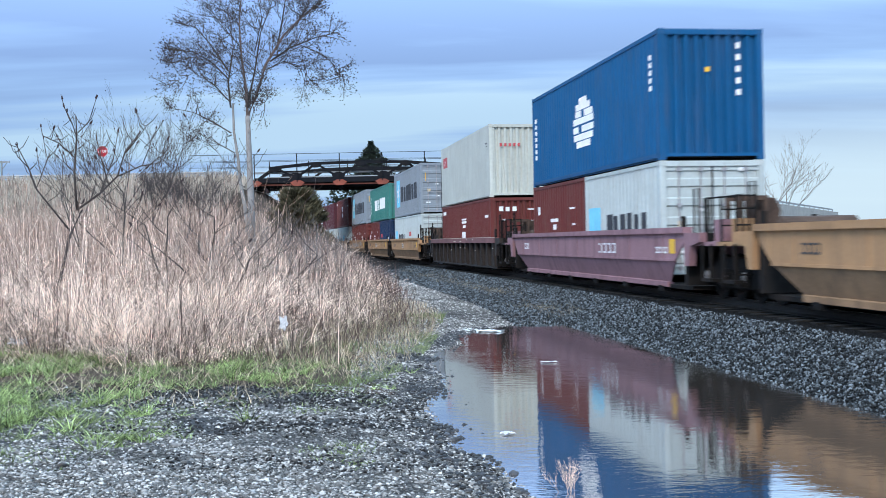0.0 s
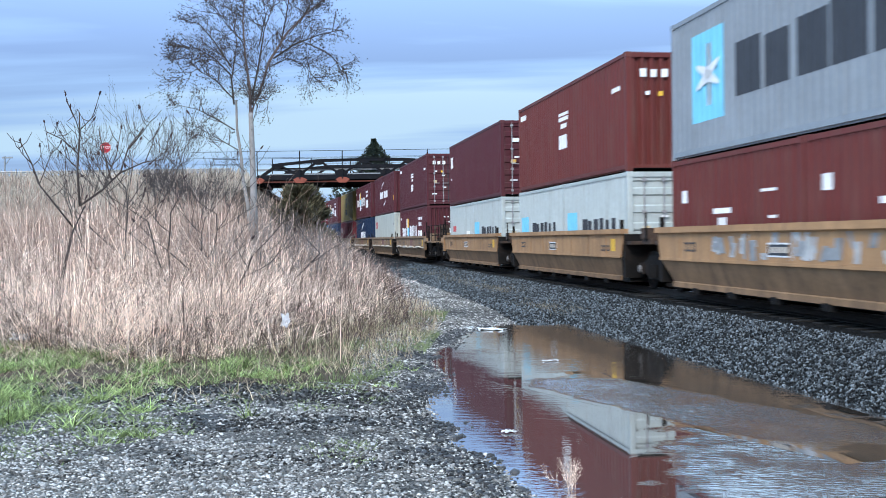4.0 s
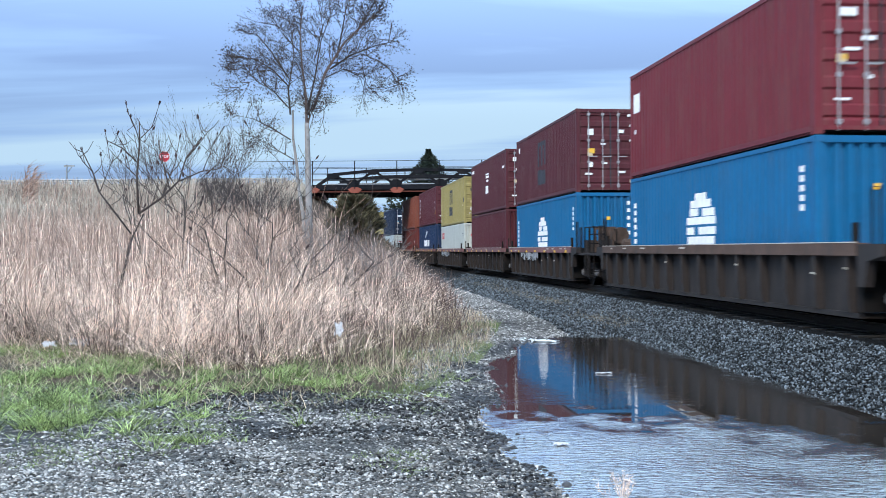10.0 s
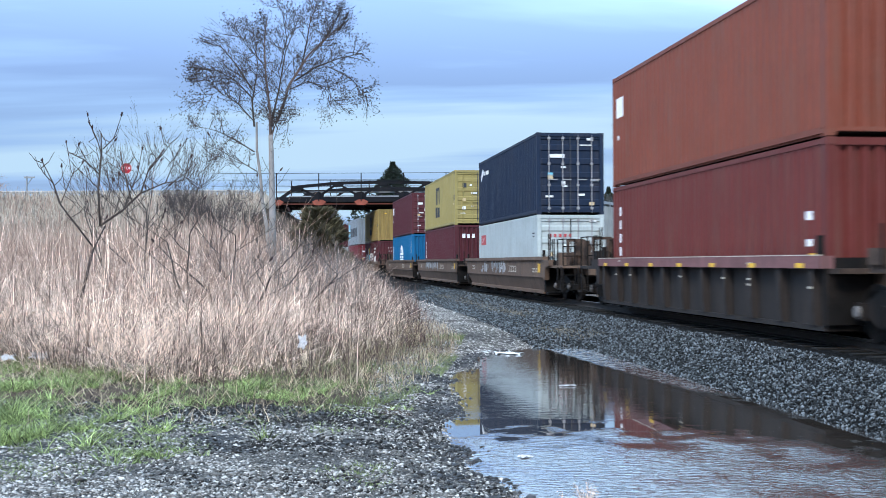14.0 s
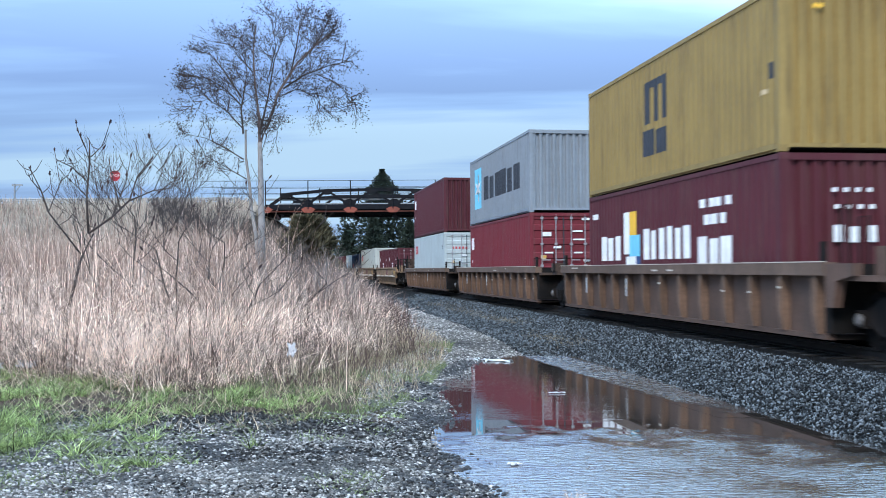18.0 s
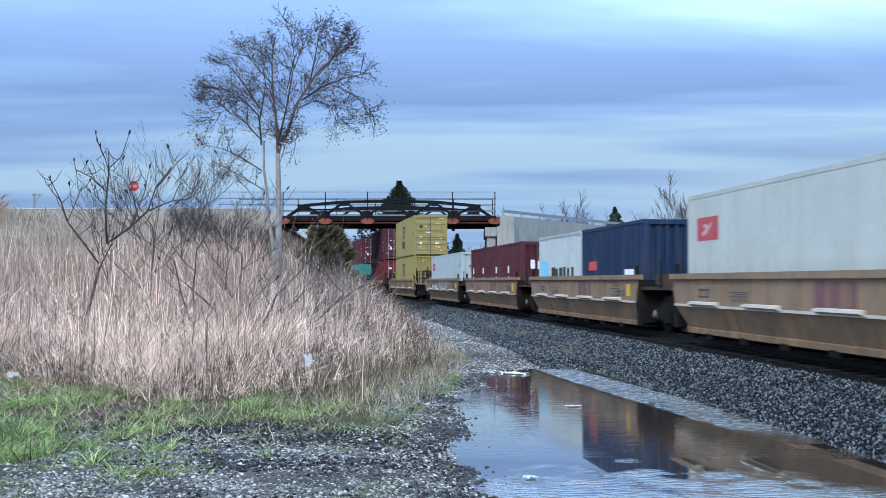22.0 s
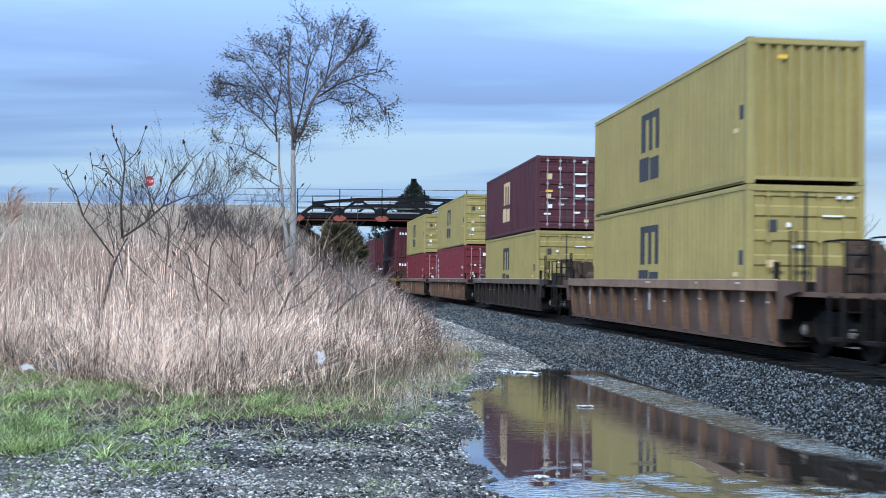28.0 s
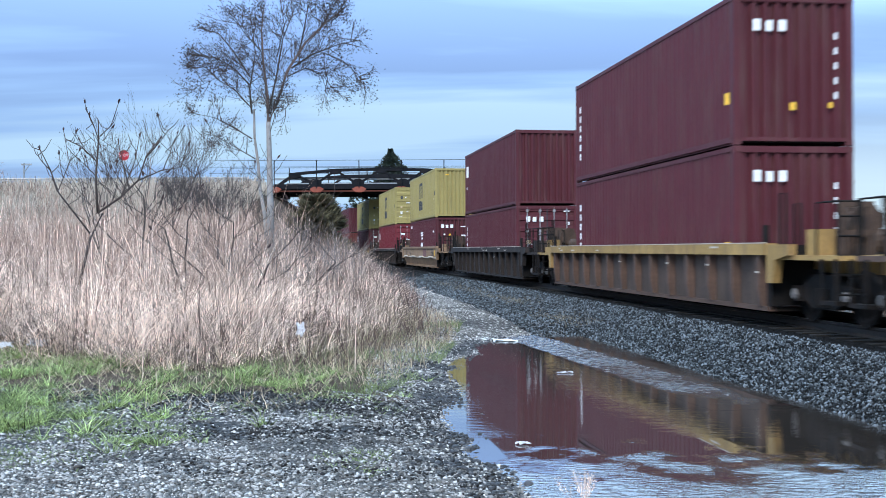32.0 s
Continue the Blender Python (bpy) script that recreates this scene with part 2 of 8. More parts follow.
# ---- small mesh builder ----
class MB:
    def __init__(self):
        self.v, self.f = [], []

    def quad(self, a, b, c, d):
        n = len(self.v)
        self.v += [a, b, c, d]
        self.f.append((n, n + 1, n + 2, n + 3))

    def box(self, x0, x1, y0, y1, z0, z1, ch=0.0):
        """A box; ch bevels the four long upright edges."""
        n = len(self.v)
        if ch <= 0:
            self.v += [(x0, y0, z0), (x1, y0, z0), (x1, y1, z0), (x0, y1, z0), (x0, y0, z1), (x1, y0, z1), (x1, y1, z1), (x0, y1, z1)]
            self.f += [(n + 3, n + 2, n + 1, n), (n + 4, n + 5, n + 6, n + 7), (n, n + 1, n + 5, n + 4), (n + 1, n + 2, n + 6, n + 5), (n + 2, n + 3, n + 7, n + 6), (n + 3, n, n + 4, n + 7)]
            return self
        ring = [(x0 + ch, y0), (x1 - ch, y0), (x1, y0 + ch), (x1, y1 - ch), (x1 - ch, y1), (x0 + ch, y1), (x0, y1 - ch), (x0, y0 + ch)]
        return self.prism(ring, z0, z1)

    def prism(self, ring, z0, z1):
        n, k = len(self.v), len(ring)
        self.v += [(x, y, z0) for x, y in ring] + [(x, y, z1) for x, y in ring]
        self.f.append(tuple(n + i for i in reversed(range(k))))
        self.f.append(tuple(n + k + i for i in range(k)))
        self.f += [(n + i, n + (i + 1) % k, n + k + (i + 1) % k, n + k + i) for i in range(k)]
        return self

    def extrude_x(self, ring, x0, x1):
        """A profile of (y, z), counter-clockwise seen from +x, swept along x."""
        n, k = len(self.v), len(ring)
        self.v += [(x0, y, z) for y, z in ring] + [(x1, y, z) for y, z in ring]
        self.f.append(tuple(n + i for i in reversed(range(k))))
        self.f.append(tuple(n + k + i for i in range(k)))
        self.f += [(n + i, n + (i + 1) % k, n + k + (i + 1) % k, n + k + i) for i in range(k)]
        return self

    def extrude_y(self, ring, y0, y1):
        """A profile of (x, z) swept along y."""
        n, k = len(self.v), len(ring)
        self.v += [(x, y0, z) for x, z in ring] + [(x, y1, z) for x, z in ring]
        self.f.append(tuple(n + i for i in range(k)))
        self.f.append(tuple(n + k + i for i in reversed(range(k))))
        self.f += [(n + (i + 1) % k, n + i, n + k + i, n + k + (i + 1) % k) for i in range(k)]
        return self

    def tube(self, pts, radii, sides=6, cap=True):
        """A round bar along points, with a radius at each."""
        pts = [Vector(p) for p in pts]
        n = len(self.v)
        for i, p in enumerate(pts):
            d = (pts[min(i + 1, len(pts) - 1)] - pts[max(i - 1, 0)])
            d = d.normalized() if d.length > 1e-9 else Vector((0, 0, 1))
            a = d.cross(Vector((0, 0, 1)) if abs(d.z) < 0.9 else Vector((1, 0, 0))).normalized()
            b = d.cross(a)
            r = radii[i] if hasattr(radii, "__len__") else radii
            for s in range(sides):
                t = 2 * math.pi * s / sides
                self.v.append(tuple(p + a * (r * math.cos(t)) + b * (r * math.sin(t))))
        for i in range(len(pts) - 1):
            for s in range(sides):
                q = (s + 1) % sides
                self.f.append((n + i * sides + s, n + i * sides + q, n + (i + 1) * sides + q, n + (i + 1) * sides + s))
        if cap:
            self.f.append(tuple(n + s for s in reversed(range(sides))))
            k = n + (len(pts) - 1) * sides
            self.f.append(tuple(k + s for s in range(sides)))
        return self

    def mesh(self, name, smooth=False):
        me = bpy.data.meshes.new(name)
        seen, idx, verts = {}, [], []
        for p in self.v:
            k = (round(p[0], 4), round(p[1], 4), round(p[2], 4))
            if k not in seen:
                seen[k] = len(verts)
                verts.append(tuple(p))
            idx.append(seen[k])
        faces = []
        for f in self.f:
            q = []
            for i in f:
                if idx[i] not in q:
                    q.append(idx[i])
            if len(q) > 2:
                faces.append(q)
        me.from_pydata(verts, [], faces)
        if smooth:
            me.polygons.foreach_set("use_smooth", [True] * len(me.polygons))
        me.update()
        return me


def put(name, mesh, material, parent=None, label="", loc=None, m=None):
    """Links a mesh as one object; its material sits on the object, so that alike meshes are shared."""
    if isinstance(mesh, MB):
        mesh = mesh.mesh(name)
    ob = new(name, mesh)
    if not mesh.materials:
        mesh.materials.append(None)
    ob.material_slots[0].link = "OBJECT"
    ob.material_slots[0].material = material
    if parent:
        ob.parent = parent
    if m is not None:
        ob.matrix_basis = m
    elif loc:
        ob.location = loc
    if label:
        ob["label"] = label
    return ob


def thing(name, label, category, group="", m=None, kind=""):
    ob = new(name)
    ob.empty_display_size = 0.3
    if m is not None:
        ob.matrix_basis = m
    return tagged(ob, label, category, group, kind)


def array_mesh(name, verts, faces_flat, sides, smooth=False):
    """A large mesh out of numpy arrays, all faces with the same number of corners."""
    me = bpy.data.meshes.new(name)
    nf = len(faces_flat) // sides
    me.vertices.add(len(verts))
    me.vertices.foreach_set("co", np.asarray(verts, dtype=np.float32).ravel())
    me.loops.add(len(faces_flat))
    me.loops.foreach_set("vertex_index", np.asarray(faces_flat, dtype=np.int32))
    me.polygons.add(nf)
    me.polygons.foreach_set("loop_start", np.arange(0, nf * sides, sides, dtype=np.int32))
    me.polygons.foreach_set("loop_total", np.full(nf, sides, dtype=np.int32))
    if smooth:
        me.polygons.foreach_set("use_smooth", np.ones(nf, dtype=bool))
    me.update(calc_edges=True)
    return me

# ---- the plan: one track that bends gently away, level ground, a road on a bank ----
C0, M0, K0 = 8.181, -0.12946, -2.4757e-4   # near side of the train: x = C0 + M0 y + K0 y^2
BEND_END, HYP = 165.0, math.hypot(1, -0.12946)
RAIL_Z, HALF = 0.65, 1.219
ROAD_Z, ROAD_Y = 7.9, 101.5


def side_x(y):
    y = np.asarray(y, dtype=float)
    yb = np.clip(y, 0.0, BEND_END)
    return C0 + M0 * y + K0 * yb * yb + np.where(y > BEND_END, 2 * K0 * BEND_END * (y - BEND_END), 0.0)


def slope(y):
    return M0 + 2 * K0 * np.clip(np.asarray(y, dtype=float), 0.0, BEND_END)


def center_x(y):
    s = slope(y)
    return side_x(y) + HALF * np.sqrt(1 + s * s)


def on_track(u, z=RAIL_Z, dx=0.0):
    """The pose on the track's middle at u metres along the rails from abreast of the camera; +y points up the line."""
    y = u / HYP
    s = float(slope(y))
    return pose(float(center_x(y)) + dx, y, z, 0, 0, math.degrees(math.atan(-s)))


PUD_Y = [-40, 2, 5, 6.5, 7.5, 8, 9, 10, 11, 12.2, 14, 15.5, 17, 18.2, 20, 22.0, 23.2, 24.4]
PUD_X = [5, 3.0, 1.6, 1.0, 0.72, 0.5, 0.22, 0.02, 0.08, -0.1, -0.1, -0.2, -0.32, -0.1, 0.15, 0.42, 0.85, 1.6]


def wave(x, y, s, seed):
    """Smooth pseudo-noise out of a few sines, for arrays."""
    r = np.random.RandomState(seed)
    t = np.zeros_like(x, dtype=float)
    for i in range(6):
        a, f, p = r.uniform(0, 6.28), s * r.uniform(0.6, 1.9), r.uniform(0, 6.28)
        t += np.sin((x * math.cos(a) + y * math.sin(a)) * f + p)
    return t / 6


def wall_y(x):
    """The foot of the retaining wall on the far bank's right."""
    return 103.0 + (x - 3.0) * 1.55


def rut(x, y):
    """How far the lane's soil is churned black and bare of stone, 0 to 1: two wheel tracks and the strip beside the grass."""
    x, y = np.asarray(x, dtype=float), np.asarray(y, dtype=float)
    w = 0.30 * wave(x, y, 1.3, 81) + 0.16 * wave(x, y, 5.0, 82)
    a = np.exp(-((y - 10.25 - 0.30 * np.clip(x + 2.6, -1, 3) + w) / 0.42) ** 2) * np.clip((x + 3.5) / 0.6, 0, 1)
    b = np.exp(-((y - 8.75 - 0.15 * (x + 2.0) + w) / 0.26) ** 2) * np.clip((x + 2.7) / 0.6, 0, 1) * 0.75
    c = 1.25 * np.exp(-((y - 12.7 + 0.10 * (x + 3.5) + 1.2 * w) / 0.75) ** 2) * np.clip((x + 5.4) / 1.0, 0, 1)
    d = np.clip((x - np.interp(y, PUD_Y, PUD_X) + 0.55 + w) / 0.5, 0, 1) * 0.6
    return np.clip(np.maximum.reduce([a, b, c, d]) * (0.75 + 0.9 * wave(x, y, 3.1, 83) + 0.5 * wave(x, y, 10.0, 84)), 0, 1) * (y < 24)


def ground_z(x, y):
    x, y = np.asarray(x, dtype=float), np.asarray(y, dtype=float)
    s = slope(y)
    n = (x - center_x(y)) / np.sqrt(1 + s * s)
    edge = np.interp(y, PUD_Y, PUD_X) + 0.16 * wave(x, y, 2.6, 3) + 0.07 * wave(x, y, 9.0, 4)
    d_left = x - edge
    d_far = (24.3 - y + 0.4 * wave(x, y, 1.5, 8)) * 0.8
    d = np.minimum(d_left, d_far)
    flat = np.where(d > 0, np.maximum(-0.09 * d, -0.14), np.minimum(-0.085 * d, 0.10 + 0.016 * np.clip(-d, 0, 8)))
    flat = flat + 0.018 * wave(x, y, 1.7, 5) + 0.010 * wave(x, y, 6.0, 6) + np.where(d < -0.3, 0.016 * wave(x, y, 11.0, 10) + 0.012 * wave(x, y, 19.0, 11), 0.0)
    # the gravel lane beyond the puddle lies a little lower than the meadow beside it
    meadow = np.clip((-1.0 - x - (y - 16) * 0.035) / 3.0, 0, 1) * np.clip((y - 13) / 8.0, 0, 1)
    flat = flat + meadow * (0.10 + 0.012 * np.clip(y - 16, 0, 60)) + meadow * 0.06 * wave(x, y, 0.8, 9)
    stone = 0.47 - (np.abs(n) - 1.85) * 0.305 + 0.015 * wave(x, y, 5.0, 7)
    stone = np.where(np.abs(n) < 1.85, 0.47, stone)
    z = np.maximum(flat, stone)
    z = np.where(n > 3.2, np.maximum(stone, 0.05 + 0.02 * wave(x, y, 0.7, 2)), z)
    # the road's bank on the left, with a sloping end towards the track
    top = np.minimum(ROAD_Z, ROAD_Z - (ROAD_Y - y) / 4.4)
    top = np.minimum(top, ROAD_Z - (y - ROAD_Y - 11) / 2.0)
    top = np.minimum(top, ROAD_Z - (x + 18.5) / 1.3)
    z = np.maximum(z, top)
    return z


def steps(fine0, fine1, step, lo, hi, grow=1.13):
    mid = np.arange(fine0, fine1 + 1e-6, step)
    a, b, s = [], [], step
    v = fine0
    while v > lo:
        s *= grow
        v -= s
        a.append(v)
    v, s = fine1, step
    while v < hi:
        s *= grow
        v += s
        b.append(v)
    return np.concatenate([a[::-1], mid, b])


GRAVEL = mat("gravel_ground", (0.115, 0.110, 0.105), rough=0.85, var=0.6, scale=2.2, fine=45, bump=0.9, bump_dist=0.02, spec=0.2, dirt=(0.018, 0.016, 0.015), dirt_amt=0.85, cells=62)
WET_SOIL = mat("wet_black_soil", (0.016, 0.0145, 0.014), rough=0.6, var=0.6, scale=4.0, fine=40, bump=1.0, bump_dist=0.03, spec=0.3, dirt=(0.045, 0.042, 0.040), dirt_amt=0.6)
BALLAST = mat("ballast_stone", (0.058, 0.066, 0.073), rough=0.8, var=0.4, scale=20, fine=60, bump=0.5, spec=0.12, island=1.5)
GRIT = mat("lane_stone", (0.245, 0.236, 0.225), rough=0.7, var=0.4, scale=20, fine=60, bump=0.5, spec=0.2, island=1.2)


def build_ground():
    xs = steps(-7.5, 8.6, 0.09, -2500, 2500)
    ys = steps(5.0, 24.0, 0.09, -900, 3000, 1.06)
    X, Y = np.meshgrid(xs, ys)
    Z = ground_z(X, Y)
    V = np.stack([X, Y, Z], -1).reshape(-1, 3)
    w, h = len(xs), len(ys)
    i = (np.arange(h - 1)[:, None] * w + np.arange(w - 1)[None, :]).ravel()
    F = np.stack([i, i + 1, i + 1 + w, i + w], 1).ravel()
    me = array_mesh("ground", V, F, 4, smooth=True)
    # three soils: grey gravel, brown meadow litter and far grass
    c = (X.ravel()[F.reshape(-1, 4)].mean(1), Y.ravel()[F.reshape(-1, 4)].mean(1))
    s = slope(c[1])
    n = (c[0] - center_x(c[1])) / np.sqrt(1 + s * s)
    lane = (c[0] > -1.0 - (c[1] - 16) * 0.085 + 0.5 * wave(c[0], c[1], 1.2, 12)) | (c[1] < 13.2 + 0.5 * wave(c[0], c[1], 1.5, 13))
    idx = np.where(lane & (np.abs(n) < 14) | ((c[1] < 13) & (np.abs(c[0]) < 30)), 0, 1)
    idx = np.where((idx == 0) & ((rut(c[0], c[1]) > 0.42) | ((c[1] > 9.4 + np.clip((c[0] + 2.9) * 1.5, 0, 3.4)) & (c[0] < -1.2))), 4, idx)
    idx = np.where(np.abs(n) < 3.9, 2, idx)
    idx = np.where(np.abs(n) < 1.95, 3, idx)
    soil = mat("meadow_litter", (0.085, 0.062, 0.048), rough=1.0, var=0.5, scale=3, fine=50, bump=1.0, bump_dist=0.05, dirt=(0.05, 0.055, 0.028), dirt_amt=0.7, spec=0.1)
    # oily bed, its colour blackened further for the shade under the train
    oily_shade = mat("oily_shade_bed", (0.007, 0.0065, 0.0065), rough=0.9, var=0.5, scale=6, fine=30, bump=1.0, bump_dist=0.03, spec=0.1, cells=24)
    # near-black colour puts shade into the gaps between the ballast stones
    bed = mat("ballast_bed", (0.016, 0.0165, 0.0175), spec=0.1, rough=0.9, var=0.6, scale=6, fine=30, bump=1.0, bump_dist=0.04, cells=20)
    for k in (GRAVEL, soil, bed, oily_shade, WET_SOIL):
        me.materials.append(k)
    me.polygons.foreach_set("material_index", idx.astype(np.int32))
    tagged(new("ground", me), "grey gravel lane beside dry meadow and stone ballast", "ground", kind="structure")


build_ground()


CALM_GLOSS = 0.48


def water_material(name, calm, ruffle, extent=None, blur=0.42, gloss=0.42):
    """Still muddy water; with an extent, wind ripples that die away towards the patch's rim."""
    m = bpy.data.materials.new(name)
    m.use_nodes = True
    nt = m.node_tree
    N, L = nt.nodes.new, nt.links.new
    b = nt.nodes["Principled BSDF"]
    b.inputs["Base Color"].default_value = (0.050, 0.040, 0.034, 1)
    b.inputs["Roughness"].default_value = 0.02
    b.inputs["IOR"].default_value = 1.6
    b.inputs["Specular IOR Level"].default_value = 0.7
    tc = N("ShaderNodeTexCoord")
    mp = N("ShaderNodeMapping"); mp.inputs["Scale"].default_value = (1.0, 2.4, 1); mp.inputs["Rotation"].default_value = (0, 0, radians(8))
    L(tc.outputs["Object"], mp.inputs[0])
    n1, n2, big = N("ShaderNodeTexNoise"), N("ShaderNodeTexNoise"), N("ShaderNodeTexNoise")
    n1.inputs["Scale"].default_value, n1.inputs["Detail"].default_value = (7.0, 3) if extent else (3.2, 3)
    n2.inputs["Scale"].default_value, n2.inputs["Detail"].default_value = (22, 2) if extent else (13, 2)
    big.inputs["Scale"].default_value, big.inputs["Detail"].default_value = 0.8 if extent else 0.35, 4
    L(mp.outputs[0], n1.inputs["Vector"]); L(mp.outputs[0], n2.inputs["Vector"]); L(tc.outputs["Object"], big.inputs["Vector"])
    n3 = N("ShaderNodeTexNoise"); n3.inputs["Scale"].default_value, n3.inputs["Detail"].default_value = 2.2, 5
    L(tc.outputs["Object"], n3.inputs["Vector"])
    mr = N("ShaderNodeMapRange")
    mr.inputs["From Min"].default_value, mr.inputs["From Max"].default_value = 0.35, 0.65
    mr.inputs["To Min"].default_value, mr.inputs["To Max"].default_value = calm, ruffle
    L(big.outputs["Fac"], mr.inputs["Value"])
    force = mr.outputs[0]
    if extent:
        # a rounded rectangle: the length of the squared coordinates
        me = N("ShaderNodeMapping"); me.inputs["Scale"].default_value = (1 / extent[0], 1 / extent[1], 0)
        L(tc.outputs["Object"], me.inputs[0])
        sq = N("ShaderNodeVectorMath"); sq.operation = "MULTIPLY"; L(me.outputs[0], sq.inputs[0]); L(me.outputs[0], sq.inputs[1])
        ln = N("ShaderNodeVectorMath"); ln.operation = "LENGTH"; L(sq.outputs[0], ln.inputs[0])
        wob = N("ShaderNodeMath"); wob.operation = "MULTIPLY_ADD"; wob.inputs[1].default_value = 0.9
        L(n3.outputs["Fac"], wob.inputs[0]); L(ln.outputs["Value"], wob.inputs[2])
        rim = N("ShaderNodeMapRange"); rim.interpolation_type = "SMOOTHSTEP"
        rim.inputs["From Min"].default_value, rim.inputs["From Max"].default_value = 0.95, 1.32
        rim.inputs["To Min"].default_value, rim.inputs["To Max"].default_value = 1.0, 0.0
        L(wob.outputs[0], rim.inputs["Value"])
        mu = N("ShaderNodeMath"); mu.operation = "MULTIPLY"; L(force, mu.inputs[0]); L(rim.outputs[0], mu.inputs[1])
        force = mu.outputs[0]
        # ripples too fine to see singly blur the mirror
        n4 = N("ShaderNodeTexNoise"); n4.inputs["Scale"].default_value, n4.inputs["Detail"].default_value = 6.0, 4
        L(mp.outputs[0], n4.inputs["Vector"])
        sp = N("ShaderNodeMapRange"); sp.inputs["From Min"].default_value, sp.inputs["From Max"].default_value = 0.42, 0.60
        sp.inputs["To Min"].default_value, sp.inputs["To Max"].default_value = 0.2 * blur, blur
        L(n4.outputs["Fac"], sp.inputs["Value"])
        ro = N("ShaderNodeMath"); ro.operation = "MULTIPLY_ADD"; ro.inputs[2].default_value = 0.02
        L(rim.outputs[0], ro.inputs[0]); L(sp.outputs[0], ro.inputs[1]); L(ro.outputs[0], b.inputs["Roughness"])
    sm = N("ShaderNodeMath"); sm.operation = "MULTIPLY_ADD"; sm.inputs[1].default_value = 0.35
    L(n2.outputs["Fac"], sm.inputs[0]); L(n1.outputs["Fac"], sm.inputs[2])
    bp = N("ShaderNodeBump"); bp.inputs["Distance"].default_value, bp.inputs["Strength"].default_value = 0.05, 0.05
    L(force, bp.inputs["Strength"]); L(sm.outputs[0], bp.inputs["Height"]); L(bp.outputs[0], b.inputs["Normal"])
    # a mirror layer added over the water, to brighten reflections at these low angles
    gl = N("ShaderNodeBsdfGlossy"); gl.inputs["Color"].default_value = (0.9, 0.9, 0.9, 1); gl.inputs["Roughness"].default_value = 0.02
    L(bp.outputs[0], gl.inputs["Normal"])
    if extent:
        L(ro.outputs[0], gl.inputs["Roughness"])
    mix = N("ShaderNodeMixShader"); mix.inputs[0].default_value = gloss
    if extent:
        # the ruffled skin passes into the calm one at the rim
        fade = N("ShaderNodeMapRange")
        fade.inputs["To Min"].default_value, fade.inputs["To Max"].default_value = CALM_GLOSS, gloss
        L(rim.outputs[0], fade.inputs["Value"]); L(fade.outputs[0], mix.inputs[0])
    L(b.outputs[0], mix.inputs[1]); L(gl.outputs[0], mix.inputs[2])
    L(mix.outputs[0], nt.nodes["Material Output"].inputs["Surface"])
    return m


def build_water():
    g = MB()
    ys = np.linspace(-38, 25.4, 60)
    for i in range(59):
        y0, y1 = ys[i], ys[i + 1]
        a0, a1 = np.interp(y0, PUD_Y, PUD_X) - 0.6, np.interp(y1, PUD_Y, PUD_X) - 0.6
        b0, b1 = float(center_x(y0)) - 2.9, float(center_x(y1)) - 2.9
        g.quad((a0, y0, 0), (b0, y0, 0), (b1, y1, 0), (a1, y1, 0))
    tagged(put("water", g, water_material("puddle_water", 0.012, 0.05, gloss=CALM_GLOSS)), "shallow muddy puddle mirroring the train and sky", "puddle", kind="structure")


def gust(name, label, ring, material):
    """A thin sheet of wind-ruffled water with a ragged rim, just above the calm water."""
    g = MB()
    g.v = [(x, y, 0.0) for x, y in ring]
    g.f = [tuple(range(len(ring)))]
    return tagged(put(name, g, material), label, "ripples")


build_water()


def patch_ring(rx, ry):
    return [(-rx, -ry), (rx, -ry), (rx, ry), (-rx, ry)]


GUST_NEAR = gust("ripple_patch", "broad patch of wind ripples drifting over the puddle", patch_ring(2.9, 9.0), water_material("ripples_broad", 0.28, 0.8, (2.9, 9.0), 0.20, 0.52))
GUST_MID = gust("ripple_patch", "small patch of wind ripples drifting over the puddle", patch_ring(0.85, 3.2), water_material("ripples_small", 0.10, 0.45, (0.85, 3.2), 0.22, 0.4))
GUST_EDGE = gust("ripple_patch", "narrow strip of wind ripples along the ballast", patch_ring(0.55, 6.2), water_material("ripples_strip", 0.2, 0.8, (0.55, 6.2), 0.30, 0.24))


# ---- track ----
def sweep(profile, y0, y1, step, off, z, name, material, parent, label=""):
    """A bar of a given (x, z) section that follows the track at a sideways offset."""
    ys = np.arange(y0, y1 + step, step)
    g = MB()
    k = len(profile)
    for y in ys:
        s = float(slope(y)); h = math.hypot(1, s)
        cx = float(center_x(y))
        for px, pz in profile:
            g.v.append((cx + (off + px) / h, y - (off + px) * s / h, z + pz))
    for i in range(len(ys) - 1):
        for j in range(k):
            q = (j + 1) % k
            g.f.append((i * k + j, i * k + q, (i + 1) * k + q, (i + 1) * k + j))
    g.f.append(tuple(range(k)))
    return put(name, g, material, parent, label)


